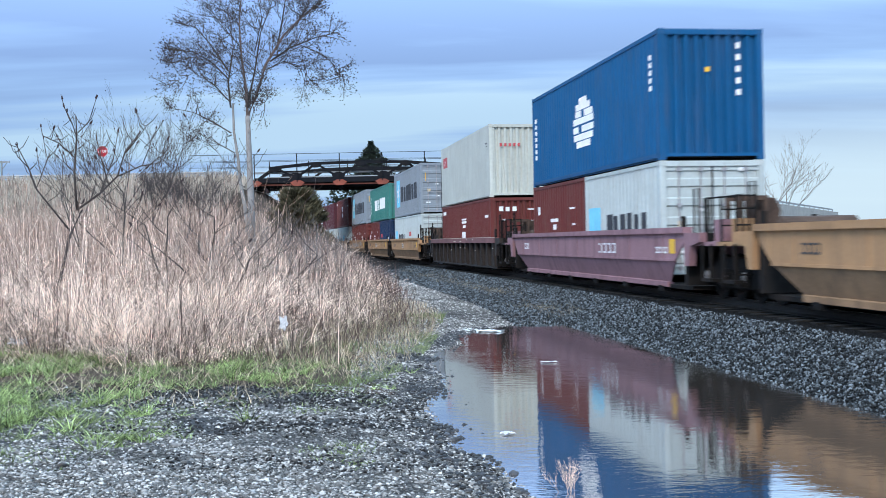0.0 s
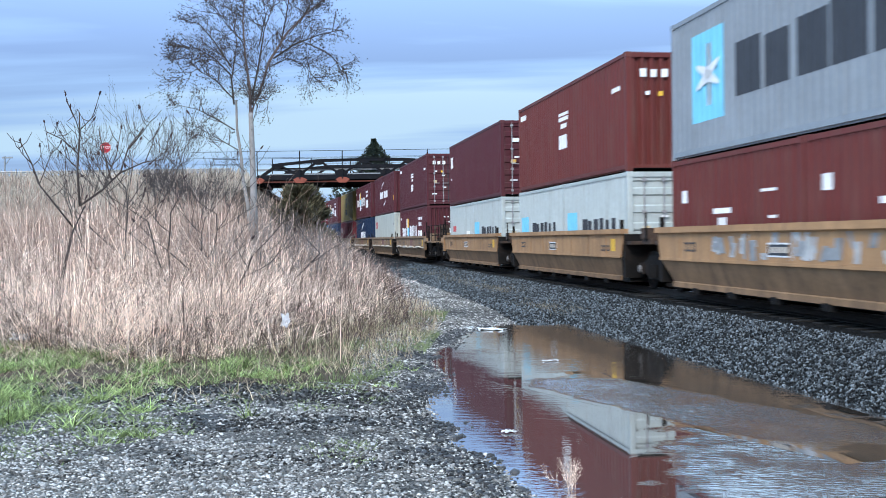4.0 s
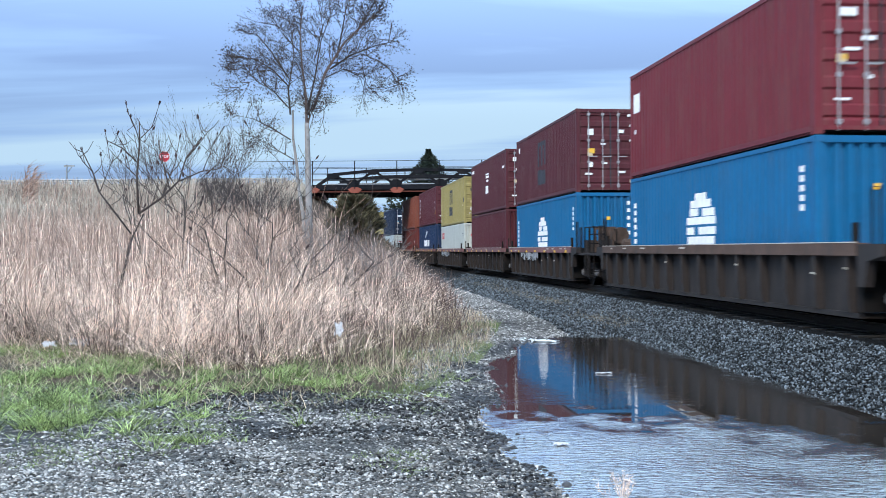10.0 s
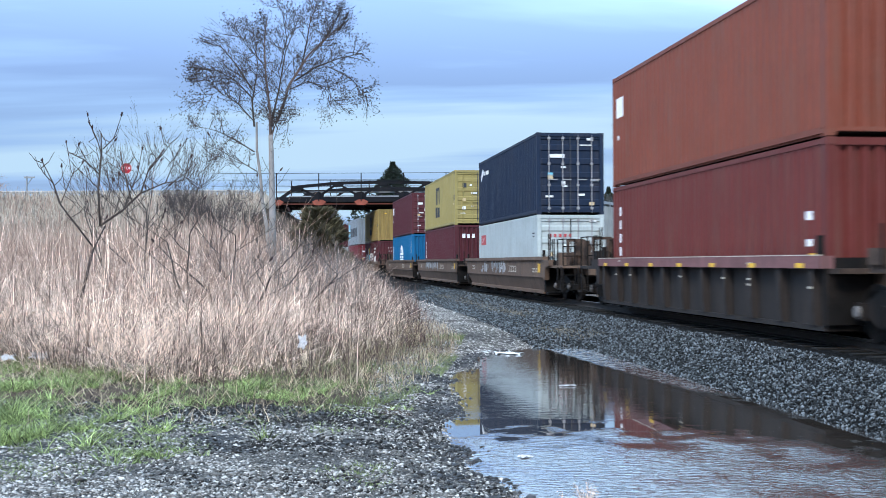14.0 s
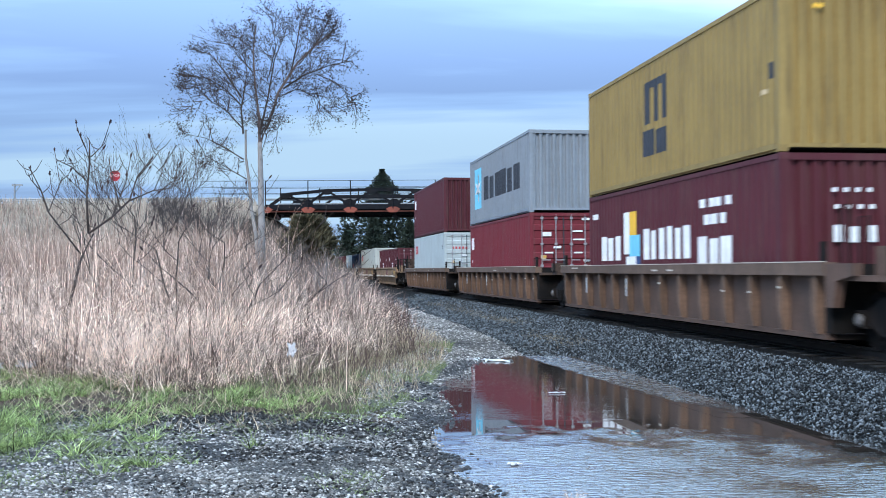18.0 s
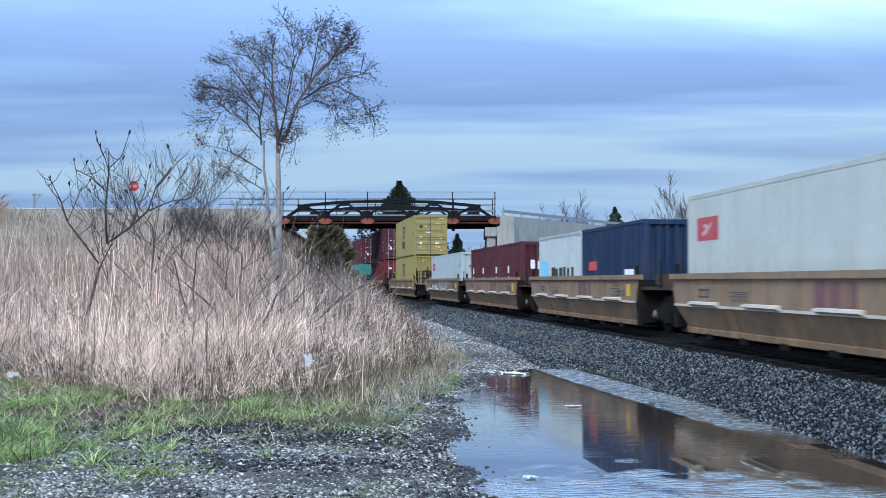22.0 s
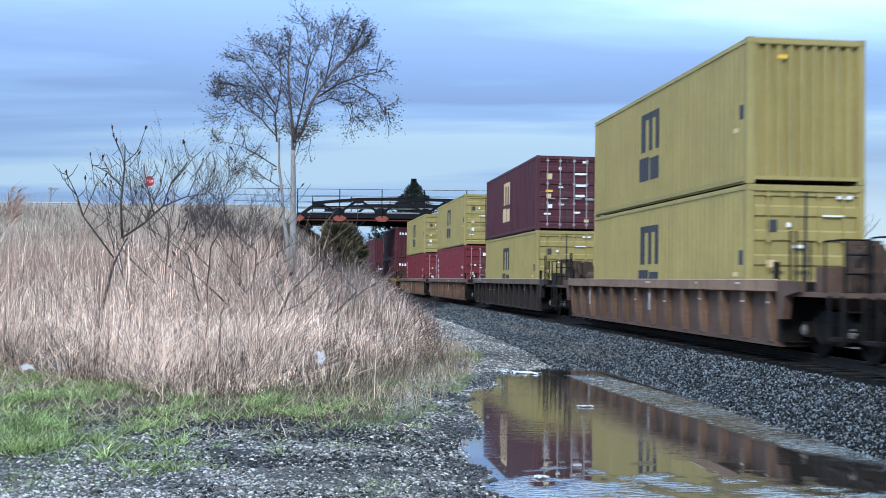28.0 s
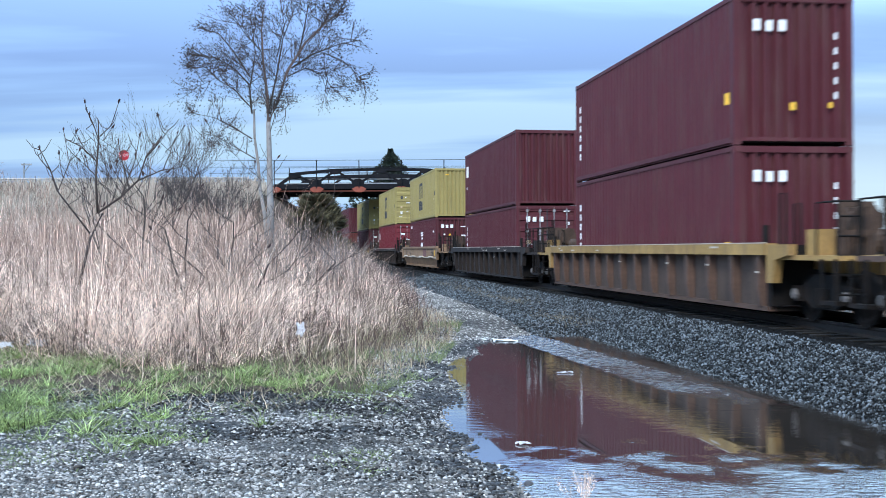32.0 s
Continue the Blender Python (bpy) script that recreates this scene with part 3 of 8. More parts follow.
def build_track():
    t = thing("railroad_track", "steel rails on dark timber ties in grey ballast", "railway track", kind="structure")
    rail = [(-0.07, -0.17), (0.07, -0.17), (0.07, -0.155), (0.012, -0.13), (0.012, -0.045), (0.036, -0.035), (0.036, 0.0), (-0.036, 0.0), (-0.036, -0.035), (-0.012, -0.045), (-0.012, -0.13), (-0.07, -0.155)]
    steel = mat("rail_steel", (0.022, 0.018, 0.016), rough=0.7, metal=0.0, var=0.3, bump=0.1)
    for off in (-0.755, 0.755):
        sweep(rail, -680, 900, 2.0, off, RAIL_Z, "rail", steel, t)
    worn = mat("rail_head", (0.42, 0.42, 0.43), rough=0.35, metal=0.85, var=0.15, bump=0.05)
    for off in (-0.755, 0.755):
        sweep([(-0.022, 0.001), (0.022, 0.001), (0.020, 0.004), (-0.020, 0.004)], -680, 400, 2.0, off, RAIL_Z, "rail_head", worn, t, "polished running surface")
    wood = mat("tie_timber", (0.012, 0.011, 0.010), rough=0.9, var=0.5, scale=6, fine=60, bump=0.6, obj_var=0.35)
    g = MB().box(-1.37, 1.37, -0.115, 0.115, -0.16, 0.0)
    tie = g.mesh("tie")
    far = MB()
    y = -14.0
    rnd = random.Random(5)
    while y < 240:
        m = on_track(y * HYP, RAIL_Z - 0.165, rnd.uniform(-0.05, 0.05)) @ pose(0, 0, rnd.uniform(-0.012, 0.008), 0, 0, rnd.uniform(-1, 1))
        if -6 < y < 95:
            put("tie", tie, wood, t, m=m)
        else:
            n = len(far.v)
            far.v += [tuple(m @ Vector(v)) for v in g.v]
            far.f += [tuple(n + i for i in f) for f in g.f]
        y += 0.53
    tagged(put("distant_ties", far, wood, t), kind="stuff")


build_track()


# ---- bridge and road ----
IRON = mat("bridge_black_iron", (0.010, 0.011, 0.014), rough=0.8, var=0.4, scale=2, fine=20, bump=0.2, spec=0.1, dirt=(0.030, 0.024, 0.022), dirt_amt=0.4)
RED_IRON = mat("bridge_red_primer", (0.25, 0.065, 0.042), rough=0.7, var=0.3, scale=2, fine=20, bump=0.2, dirt=(0.08, 0.04, 0.03), dirt_amt=0.6)
RED_OLD = mat("bridge_old_rust", (0.095, 0.032, 0.024), rough=0.85, var=0.4, scale=2, fine=20, bump=0.3, spec=0.1, dirt=(0.02, 0.016, 0.015), dirt_amt=0.7)
CONC = mat("wall_concrete", (0.33, 0.32, 0.30), rough=0.9, var=0.18, scale=0.6, fine=14, bump=0.25, dirt=(0.14, 0.14, 0.13), dirt_amt=0.6, streak=True)
ZINC = mat("guard_zinc", (0.26, 0.28, 0.30), rough=0.5, metal=0.4, var=0.2, bump=0.1)
ASPH = mat("road_asphalt", (0.055, 0.055, 0.058), rough=0.9, var=0.3, scale=3, fine=60, bump=0.4)


def bar(a, b, w, d):
    """A straight member of square-edged section w x d between two points in a plane of constant y."""
    a, b = Vector(a), Vector(b)
    t = (b - a).normalized()
    n = Vector((-t.z, 0, t.x)) * (w / 2)
    k = Vector((0, d / 2, 0))
    g = MB()
    g.v = [tuple(p) for p in (a - n - k, a + n - k, a + n + k, a - n + k, b - n - k, b + n - k, b + n + k, b - n + k)]
    g.f = [(0, 1, 2, 3), (7, 6, 5, 4), (0, 4, 5, 1), (1, 5, 6, 2), (2, 6, 7, 3), (3, 7, 4, 0)]
    return g


def build_bridge():
    br = thing("truss_bridge", "black steel pony-truss road bridge with red floor-beam ends", "bridge")
    x0, x1, y0, y1 = -17.1, 2.9, 103.0, 111.5
    mid, pan = (x0 + x1) / 2, 3.96
    knots = [x0 + 0.1 + pan * i for i in range(6)]
    for y in (y0, y1):
        top = [(mid - 9.5, 7.95), (mid - 8.0, 8.98), (mid - 4.2, 9.32), (mid, 9.38), (mid + 4.2, 9.32), (mid + 8.0, 8.98), (mid + 9.5, 7.95)]
        for (xa, za), (xb, zb) in zip(top, top[1:]):
            put("top_chord", bar((xa, y, za), (xb, y, zb), 0.27, 0.34), IRON, br)
        web = [(mid - 8.0, 8.98), (mid - 6.1, 8.0), (mid - 4.2, 9.3), (mid - 2.1, 8.0), (mid, 9.34), (mid + 2.1, 8.0), (mid + 4.2, 9.3), (mid + 6.1, 8.0), (mid + 8.0, 8.98)]
        for (xa, za), (xb, zb) in zip(web, web[1:]):
            put("diagonal", bar((xa, y + 0.02, za), (xb, y + 0.02, zb), 0.20, 0.24), IRON, br)
        for xa, za in top[1:-1] + web[1:-1:2]:
            ring = [(xa - 0.62, za - 0.12), (xa - 0.22, za - 0.40), (xa + 0.22, za - 0.40), (xa + 0.62, za - 0.12), (xa + 0.55, za + 0.10), (xa - 0.55, za + 0.10)]
            ring = ring if za > 8.5 else [(x_, 2 * za - z_ + 0.1) for x_, z_ in reversed(ring)]
            put("joint_plate", MB().extrude_y(ring, y - 0.20, y - 0.175), IRON, br)
        put("inner_chord", bar((mid - 8.6, y + 0.03, 8.62), (mid + 8.6, y + 0.03, 8.62), 0.11, 0.14), IRON, br)
        put("bottom_chord", MB().box(x0, x1, y - 0.2, y + 0.2, 7.55, 8.02), IRON, br)
        put("flange", MB().box(x0, x1, y - 0.28, y + 0.28, 7.30, 7.42), RED_OLD, br, "rusty bottom flange")
        s = -1 if y == y0 else 1
        for x in knots:
            ring = [(-0.66, 7.56), (-0.36, 7.24), (0.36, 7.24), (0.66, 7.56), (0.30, 7.76), (-0.30, 7.76)]
            put("gusset", MB().extrude_y([(x + a, b) for a, b in ring], min(y + s * 0.20, y + s * 0.34), max(y + s * 0.20, y + s * 0.34)), RED_IRON, br, "red-primed gusset plate")
            put("fence_post", MB().tube([(x, y + s * 0.42, 7.6), (x, y + s * 0.42, 10.25)], 0.05, 6), IRON, br)
        for z, r in ((10.22, 0.022), (9.62, 0.016), (9.05, 0.016)):
            put("fence_rail", MB().tube([(x0 - 6, y + s * 0.42, z), (x1, y + s * 0.42, z)], r, 5), IRON, br)
        put("guard_rail", MB().box(x0, x1, y - s * 0.45 - 0.05, y - s * 0.45 + 0.05, 8.42, 8.62), ZINC, br, "galvanised guard rail")
    for x in knots:
        put("floor_beam", MB().box(x - 0.16, x + 0.16, y0 + 0.25, y1 - 0.25, 6.98, 7.70), IRON, br)
    for i in range(6):
        y = y0 + 1.0 + i * 1.3
        put("stringer", MB().box(x0, x1, y - 0.1, y + 0.1, 7.15, 7.70), IRON, br)
    put("deck", MB().box(x0 - 0.3, x1 + 0.3, y0 + 0.25, y1 - 0.25, 7.72, 7.93), ASPH, br)
    ab = thing("bridge_abutment", "stained concrete bridge abutment beside the track", "abutment", kind="structure")
    put("seat", MB().box(3.0, 4.6, 102.4, 112.5, 0.0, 7.0), CONC, ab)
    put("back_wall", MB().box(3.25, 4.6, 102.4, 112.5, 7.0, 8.0), CONC, ab)
    put("pier_cap", MB().box(1.9, 2.98, 102.9, 111.8, 6.1, 6.95), CONC, ab)
    for y in (103.6, 107.3, 111.0):
        put("pier_column", MB().box(2.05, 2.9, y - 0.45, y + 0.45, 0.0, 6.1, 0.08), CONC, ab)
    ab2 = thing("bridge_abutment", "concrete bridge abutment behind dry grass", "abutment", kind="structure")
    put("seat", MB().box(-18.8, -17.2, 102.4, 112.5, 0.0, 7.7), CONC, ab2)
    # retaining wall of panels along the curved approach
    w = thing("retaining_wall", "pale grey precast concrete retaining wall", "retaining wall", kind="structure")
    n = 30
    for i in range(n):
        xa, xb = 3.6 + i * 2.6, 3.6 + (i + 1) * 2.6
        a, b = Vector((xa, wall_y(xa), 0)), Vector((xb, wall_y(xb), 0))
        t = (b - a).normalized()
        k = Vector((t.y, -t.x, 0)) * 0.14
        g = MB()
        gap = t * 0.012
        ring = [a + gap - k, b - gap - k, b - gap + k, a + gap + k]
        top = 8.05 - 0.01 * i - 0.10 * max(0, i - 13)
        g.prism([(p.x, p.y) for p in reversed(ring)], 0.0, top)
        put("wall_panel", g, CONC, w)
    gr = thing("guard_rail", "galvanised highway guard rail along the road edge", "guard rail", kind="structure")
    beam = MB()
    prev = None
    for i in range(40):
        x = 3.6 + i * 1.95
        p = Vector((x, wall_y(x) + 0.45, 8.05 - 0.0075 * i - 0.075 * max(0, i - 17)))
        put("post", MB().box(p.x - 0.07, p.x + 0.07, p.y - 0.07, p.y + 0.07, p.z - 0.35, p.z + 0.62), ZINC, gr)
        if prev is not None:
            for z0, z1 in ((0.36, 0.66), (0.0, 0.10)):
                d = 0.05
                g = MB()
                g.v = [(prev.x, prev.y - d, prev.z + z0), (p.x, p.y - d, p.z + z0), (p.x, p.y - d, p.z + z1), (prev.x, prev.y - d, prev.z + z1), (prev.x, prev.y + d, prev.z + z0), (p.x, p.y + d, p.z + z0), (p.x, p.y + d, p.z + z1), (prev.x, prev.y + d, prev.z + z1)]
                g.f = [(0, 1, 2, 3), (7, 6, 5, 4), (3, 2, 6, 7), (4, 5, 1, 0), (0, 3, 7, 4), (1, 5, 6, 2)]
                put("beam", g, ZINC, gr)
        prev = p
    gl = thing("guard_rail", "galvanised guard rail above the grassy bank", "guard rail", kind="structure")
    for i in range(28):
        x = -19.5 - i * 1.6
        put("post", MB().box(x - 0.06, x + 0.06, 102.0, 102.14, 7.8, 8.62), ZINC, gl)
        put("beam", MB().extrude_x([(101.95, 8.34), (101.91, 8.42), (101.95, 8.50), (101.91, 8.58), (101.95, 8.66), (101.99, 8.66), (101.99, 8.34)], x - 1.59, x - 0.01), ZINC, gl)
    # the road behind the retaining wall
    g = MB()
    for i in range(30):
        xa, xb = 3.6 + i * 2.6, 3.6 + (i + 1) * 2.6
        ya, yb = wall_y(xa) + 0.3, wall_y(xb) + 0.3
        za, zb = 7.80 - 0.10 * max(0, i - 13), 7.80 - 0.10 * max(0, i - 12)
        g.quad((xa, ya, za), (xb, yb, zb), (xb - 9, yb + 7, zb), (xa - 9 * (i > 3), ya + 7, za))
    tagged(put("road", g, ASPH), "asphalt road behind the retaining wall", "road", kind="structure")
    tagged(put("road", MB().box(-300, -17.4, 102.6, 110.9, 7.86, 7.96), ASPH), "asphalt road on the grassy bank", "road", kind="structure")


build_bridge()


def build_stop_sign():
    s = thing("stop_sign", "red octagonal stop sign on a steel post", "road sign", m=pose(-30.1, 99.4, 8.35))
    put("post", MB().box(-0.03, 0.03, 0.02, 0.06, -2.0, 2.2), ZINC, s)
    r = 0.53
    ring = [(r * math.cos(radians(22.5 + 45 * i)), 2.15 + r * math.sin(radians(22.5 + 45 * i))) for i in range(8)]
    face = put("face", MB().extrude_y(ring, 0.0, 0.015), mat("sign_white", (0.75, 0.75, 0.75), rough=0.4, var=0.05, bump=0), s)
    ring = [(x * 0.94, 2.15 + (z - 2.15) * 0.94) for x, z in ring]
    put("field", MB().extrude_y(ring, -0.006, -0.001), mat("sign_red", (0.42, 0.015, 0.03), rough=0.4, var=0.08, bump=0), s, "red sign field")
    cu = bpy.data.curves.new("word", "FONT")
    cu.body, cu.size, cu.align_x, cu.align_y, cu.extrude = "STOP", 0.36, "CENTER", "CENTER", 0.003
    tmp = new("word", cu)
    me = bpy.data.meshes.new_from_object(tmp.evaluated_get(bpy.context.evaluated_depsgraph_get()))
    bpy.data.objects.remove(tmp)
    put("word", me, mat("sign_white", (0.75, 0.75, 0.75)), s, "white lettering", m=pose(0, -0.012, 2.15, 90, 0, 0))


build_stop_sign()


def build_post():
    p = thing("utility_post", "small grey post with a cross-arm beside the road", "utility post", m=pose(-41.0, 104.0, 7.9))
    put("pole", MB().tube([(0, 0, -0.4), (0, 0, 2.3)], 0.09, 8), ZINC, p)
    put("cross_arm", MB().box(-0.25, 0.75, -0.06, 0.06, 2.1, 2.26), ZINC, p)
    put("brace", MB().tube([(0.0, 0, 1.4), (0.5, 0, 2.1)], 0.035, 6), ZINC, p)


build_post()


# ---- loose stone ----
def scatter(name, pts, sizes, material, label, rng, flat=0.7, small=False):
    """Many rough stones in one mesh, each a squashed and jittered twelve-corner solid."""
    p = (1 + 5 ** 0.5) / 2
    base = np.array([(-1, p, 0), (1, p, 0), (-1, -p, 0), (1, -p, 0), (0, -1, p), (0, 1, p), (0, -1, -p), (0, 1, -p), (p, 0, -1), (p, 0, 1), (-p, 0, -1), (-p, 0, 1)]) / 1.9
    tri = np.array([(0, 11, 5), (0, 5, 1), (0, 1, 7), (0, 7, 10), (0, 10, 11), (1, 5, 9), (5, 11, 4), (11, 10, 2), (10, 7, 6), (7, 1, 8), (3, 9, 4), (3, 4, 2), (3, 2, 6), (3, 6, 8), (3, 8, 9), (4, 9, 5), (2, 4, 11), (6, 2, 10), (8, 6, 7), (9, 8, 1)])
    if small:
        base = np.array([(1, 0, 0), (-1, 0, 0), (0, 1, 0), (0, -1, 0), (0, 0, 1), (0, 0, -1)]) * 1.05
        tri = np.array([(0, 2, 4), (2, 1, 4), (1, 3, 4), (3, 0, 4), (2, 0, 5), (1, 2, 5), (3, 1, 5), (0, 3, 5)])
    n, c = len(pts), len(base)
    V = base[None] * rng.uniform(0.70, 1.25, (n, c, 1)) * rng.uniform(0.6, 1.3, (n, 1, 3))
    V[:, :, 2] *= flat
    a, b = rng.uniform(0, 6.283, n), rng.uniform(-0.6, 0.6, n)
    ca, sa, cb, sb = np.cos(a)[:, None], np.sin(a)[:, None], np.cos(b)[:, None], np.sin(b)[:, None]
    x, y, z = V[:, :, 0], V[:, :, 1], V[:, :, 2]
    y, z = y * cb - z * sb, y * sb + z * cb
    x, y = x * ca - y * sa, x * sa + y * ca
    V = np.stack([x, y, z], -1) * sizes[:, None, None] + pts[:, None, :]
    F = (tri[None] + (np.arange(n) * c)[:, None, None]).ravel()
    me = array_mesh(name, V.reshape(-1, 3), F, 3)
    ob = put(name, me, material)
    return tagged(ob, label, "gravel", kind="stuff")


def build_stones():
    rng = np.random.RandomState(11)
    # ballast shoulder and bed on the near side
    n = 105000
    y = 7.0 + (rng.rand(n) ** 1.75) * 56
    off = -(1.88 + rng.rand(n) ** 1.15 * 2.7)
    s = slope(y)
    h = np.sqrt(1 + s * s)
    x = center_x(y) + off / h
    z = ground_z(x, y)
    keep = z > -0.03
    x, y, z = x[keep], y[keep], z[keep]
    size = (0.011 + 0.015 * rng.rand(len(x))) * (1 + np.clip(y - 14, 0, 40) * 0.026)
    P = np.stack([x, y, z + size * rng.uniform(0.1, 0.9, len(x))], 1)
    near = y < 10.0
    scatter("ballast_stones", P[near], size[near], BALLAST, "angular grey ballast stones on the track shoulder", rng, flat=0.9)
    scatter("ballast_stones", P[~near], size[~near], BALLAST, "angular grey ballast stones farther along the track", rng, flat=0.9, small=True)
    # lane gravel to the left of the puddle: flat chips, few in the black ruts
    n = 170000
    y = 5.5 + (rng.rand(n) ** 1.35) * 19.5
    x = -0.44 * y - 0.3 + rng.rand(n) * (0.44 * y + 1.6)
    lim = np.where(y < 13.5, -9.0, -1.3 - (y - 16) * 0.07)
    z = ground_z(x, y)
    dense = np.clip(0.80 + 1.2 * wave(x, y, 1.0, 31) + 1.2 * wave(x, y, 3.2, 32) + 0.8 * wave(x, y, 9.0, 33) + 0.4 * np.clip(9.2 - y, 0, 1), 0.25, 1.0) * (1 - 0.68 * rut(x, y))
    dense = np.where((y > 12.6) & (x < -1.4), dense * 0.30, dense)
    keep = (x > lim) & (z > -0.012) & (z < 0.30) & (rng.rand(n) < dense)
    x, y, z = x[keep], y[keep], z[keep]
    size = (0.0060 + 0.0075 * rng.rand(len(x)) ** 1.5 + 0.012 * rng.rand(len(x)) ** 9) * (1 + np.clip(y - 12, 0, 40) * 0.035)
    scatter("lane_gravel", np.stack([x, y, z + size * 0.15], 1), size * 1.55, GRIT, "wet grey and white gravel of the lane", rng, flat=0.5, small=True)
    # crumbs of black soil in the ruts
    n = 60000
    y = 7.4 + rng.rand(n) * 7.2
    x = -6.4 + rng.rand(n) * 7.0
    keep = (rng.rand(n) < rut(x, y) * 0.8) & (ground_z(x, y) > 0.0)
    x, y = x[keep], y[keep]
    size = 0.006 + 0.020 * rng.rand(len(x)) ** 2.5
    scatter("soil_crumbs", np.stack([x, y, ground_z(x, y) + size * 0.2], 1), size, mat("soil_crumb", (0.014, 0.0125, 0.012), rough=0.75, var=0.4, scale=20, fine=60, bump=0.4, island=0.7), "black crumbs of churned wet soil", rng, flat=0.7, small=True)
    # the lane beyond the puddle, up to the foot of the ballast
    n = 50000
    y = 18 + (rng.rand(n) ** 1.3) * 46
    s = slope(y)
    right = center_x(y) - 3.7
    left = -0.9 - (y - 16) * 0.075
    x = left + rng.rand(n) * (right - left)
    z = ground_z(x, y)
    keep = (z > -0.012) & (x < right) & (rng.rand(n) < np.clip(0.75 + 0.8 * wave(x, y, 0.7, 35) + 0.5 * wave(x, y, 2.4, 36), 0.2, 1))
    x, y, z = x[keep], y[keep], z[keep]
    size = (0.013 + 0.016 * rng.rand(len(x)) ** 2.0) * (1 + np.clip(y - 18, 0, 50) * 0.03)
    scatter("lane_gravel", np.stack([x, y, z + size * 0.15], 1), size, GRIT, "grey gravel of the lane beyond the puddle", rng, flat=0.6, small=True)
    # dark stones standing along the water's edge, singly and in clusters
    n = 3400
    y = 7.0 + rng.rand(n) * 16.5
    x = np.interp(y, PUD_Y, PUD_X) + rng.normal(-0.05, 0.20, n)
    z = np.maximum(ground_z(x, y), -0.02)
    keep = (z < 0.05) & (rng.rand(n) < 0.55 + 1.6 * wave(x, y, 3.0, 37))
    x, y, z = x[keep], y[keep], z[keep]
    size = 0.012 + 0.030 * rng.rand(len(x)) ** 1.6
    scatter("shore_stones", np.stack([x, y, z + size * 0.1], 1), size, mat("wet_stone", (0.030, 0.030, 0.033), rough=0.5, var=0.4, scale=20, fine=60, bump=0.4, island=0.7), "dark wet stones along the puddle's edge", rng)


build_stones()


# ---- grasses ----
def blades(name, base, height, width, lean, bend, material, label, rng, segs=2, ang=None):
    """Tapered bent blades in one mesh; ang is the way each one falls."""
    n = len(base)
    ang = rng.uniform(0, 6.283, n) if ang is None else ang
    face = rng.uniform(0, 6.283, n)
    t = np.linspace(0, 1, segs + 1)
    rows = []
    for f in t:
        out = height * (lean * f + bend * f * f)
        cx, cy = base[:, 0] + out * np.cos(ang), base[:, 1] + out * np.sin(ang)
        cz = base[:, 2] + height * f * (1 - 0.40 * np.abs(bend) * f)
        w = width * (1 - 0.7 * f)
        for q in (1, -1):
            rows.append(np.stack([cx + q * w * np.cos(face), cy + q * w * np.sin(face), cz], 1))
    V = np.stack(rows, 1)
    F = np.array([[2 * k, 2 * k + 1, 2 * k + 3, 2 * k + 2] for k in range(segs)])
    F = (F[None] + (np.arange(n) * V.shape[1])[:, None, None]).ravel()
    ob = put(name, array_mesh(name, V.reshape(-1, 3), F, 4), material)
    return tagged(ob, label, "grass", kind="stuff")


STRAW = mat("straw_pale", (0.86, 0.665, 0.545), rough=0.9, var=0.5, scale=0.6, fine=6, bump=0, spec=0.1, island=0.85, thin=0.12)
REED = mat("reed_brown", (0.37, 0.255, 0.205), rough=0.9, var=0.25, scale=0.5, fine=6, bump=0, spec=0.1, island=0.55)
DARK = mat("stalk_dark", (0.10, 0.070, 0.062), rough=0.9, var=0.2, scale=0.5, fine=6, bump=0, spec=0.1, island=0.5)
GREEN = mat("grass_green", (0.255, 0.318, 0.126), rough=0.7, var=0.85, scale=2.4, fine=14, bump=0, spec=0.2, island=1.0, thin=0.3)
MOSS = mat("moss_green", (0.185, 0.222, 0.103), rough=0.85, var=0.5, scale=1.5, fine=8, bump=0, spec=0.15, island=0.6, thin=0.3)
BRUSH = mat("brush_red", (0.25, 0.175, 0.155), rough=0.9, var=0.2, scale=0.5, fine=6, bump=0, spec=0.1, island=0.5)
THATCH = mat("thatch", (0.42, 0.34, 0.24), rough=0.9, var=0.3, scale=0.8, fine=6, bump=0, spec=0.1, island=0.55)


def meadow_points(n, y0, y1, rng, power=1.6, xl=-0.43, inset=0.0):
    """Places in the meadow and how far each lies inside its edges."""
    y = y0 + (rng.rand(n) ** power) * (y1 - y0)
    right = np.interp(y, [14.5, 15.6, 17, 20, 24, 30, 41, 65, 90], [-3.5, -2.2, -1.5, -0.8, -0.45, -0.75, -1.7, -4.4, -9.0]) - inset + 0.35 * wave(y * 0 + 1, y, 1.1, 41)
    left = y * xl - 1.5
    x = left + rng.rand(n) * (right - left)
    front = 15.6 + 0.7 * wave(x, y * 0, 1.3, 42) + 0.5 * wave(x, y * 0, 4.1, 43) + np.clip(-x - 4.5, 0, 6) * 0.55
    ok = y > front
    x, y, right = x[ok], y[ok], right[ok]
    rise = np.clip((y - front[ok]) / 3.0, 0.0, 1.0)
    return x, y, ground_z(x, y), np.minimum(right - x, 6) - (1 - rise) * 2.2


def tufts(x, y, per, spread, rng):
    """Stalks gathered in tufts: each one's foot, and the way it leans out of the tuft."""
    n = len(x)
    a, r = rng.uniform(0, 6.283, (n, per)), np.abs(rng.normal(0, 1, (n, per))) * spread
    bx, by = x[:, None] + r * np.cos(a), y[:, None] + r * np.sin(a)
    return bx.ravel(), by.ravel(), (a + rng.normal(0, 0.5, (n, per))).ravel(), np.repeat(np.arange(n), per)


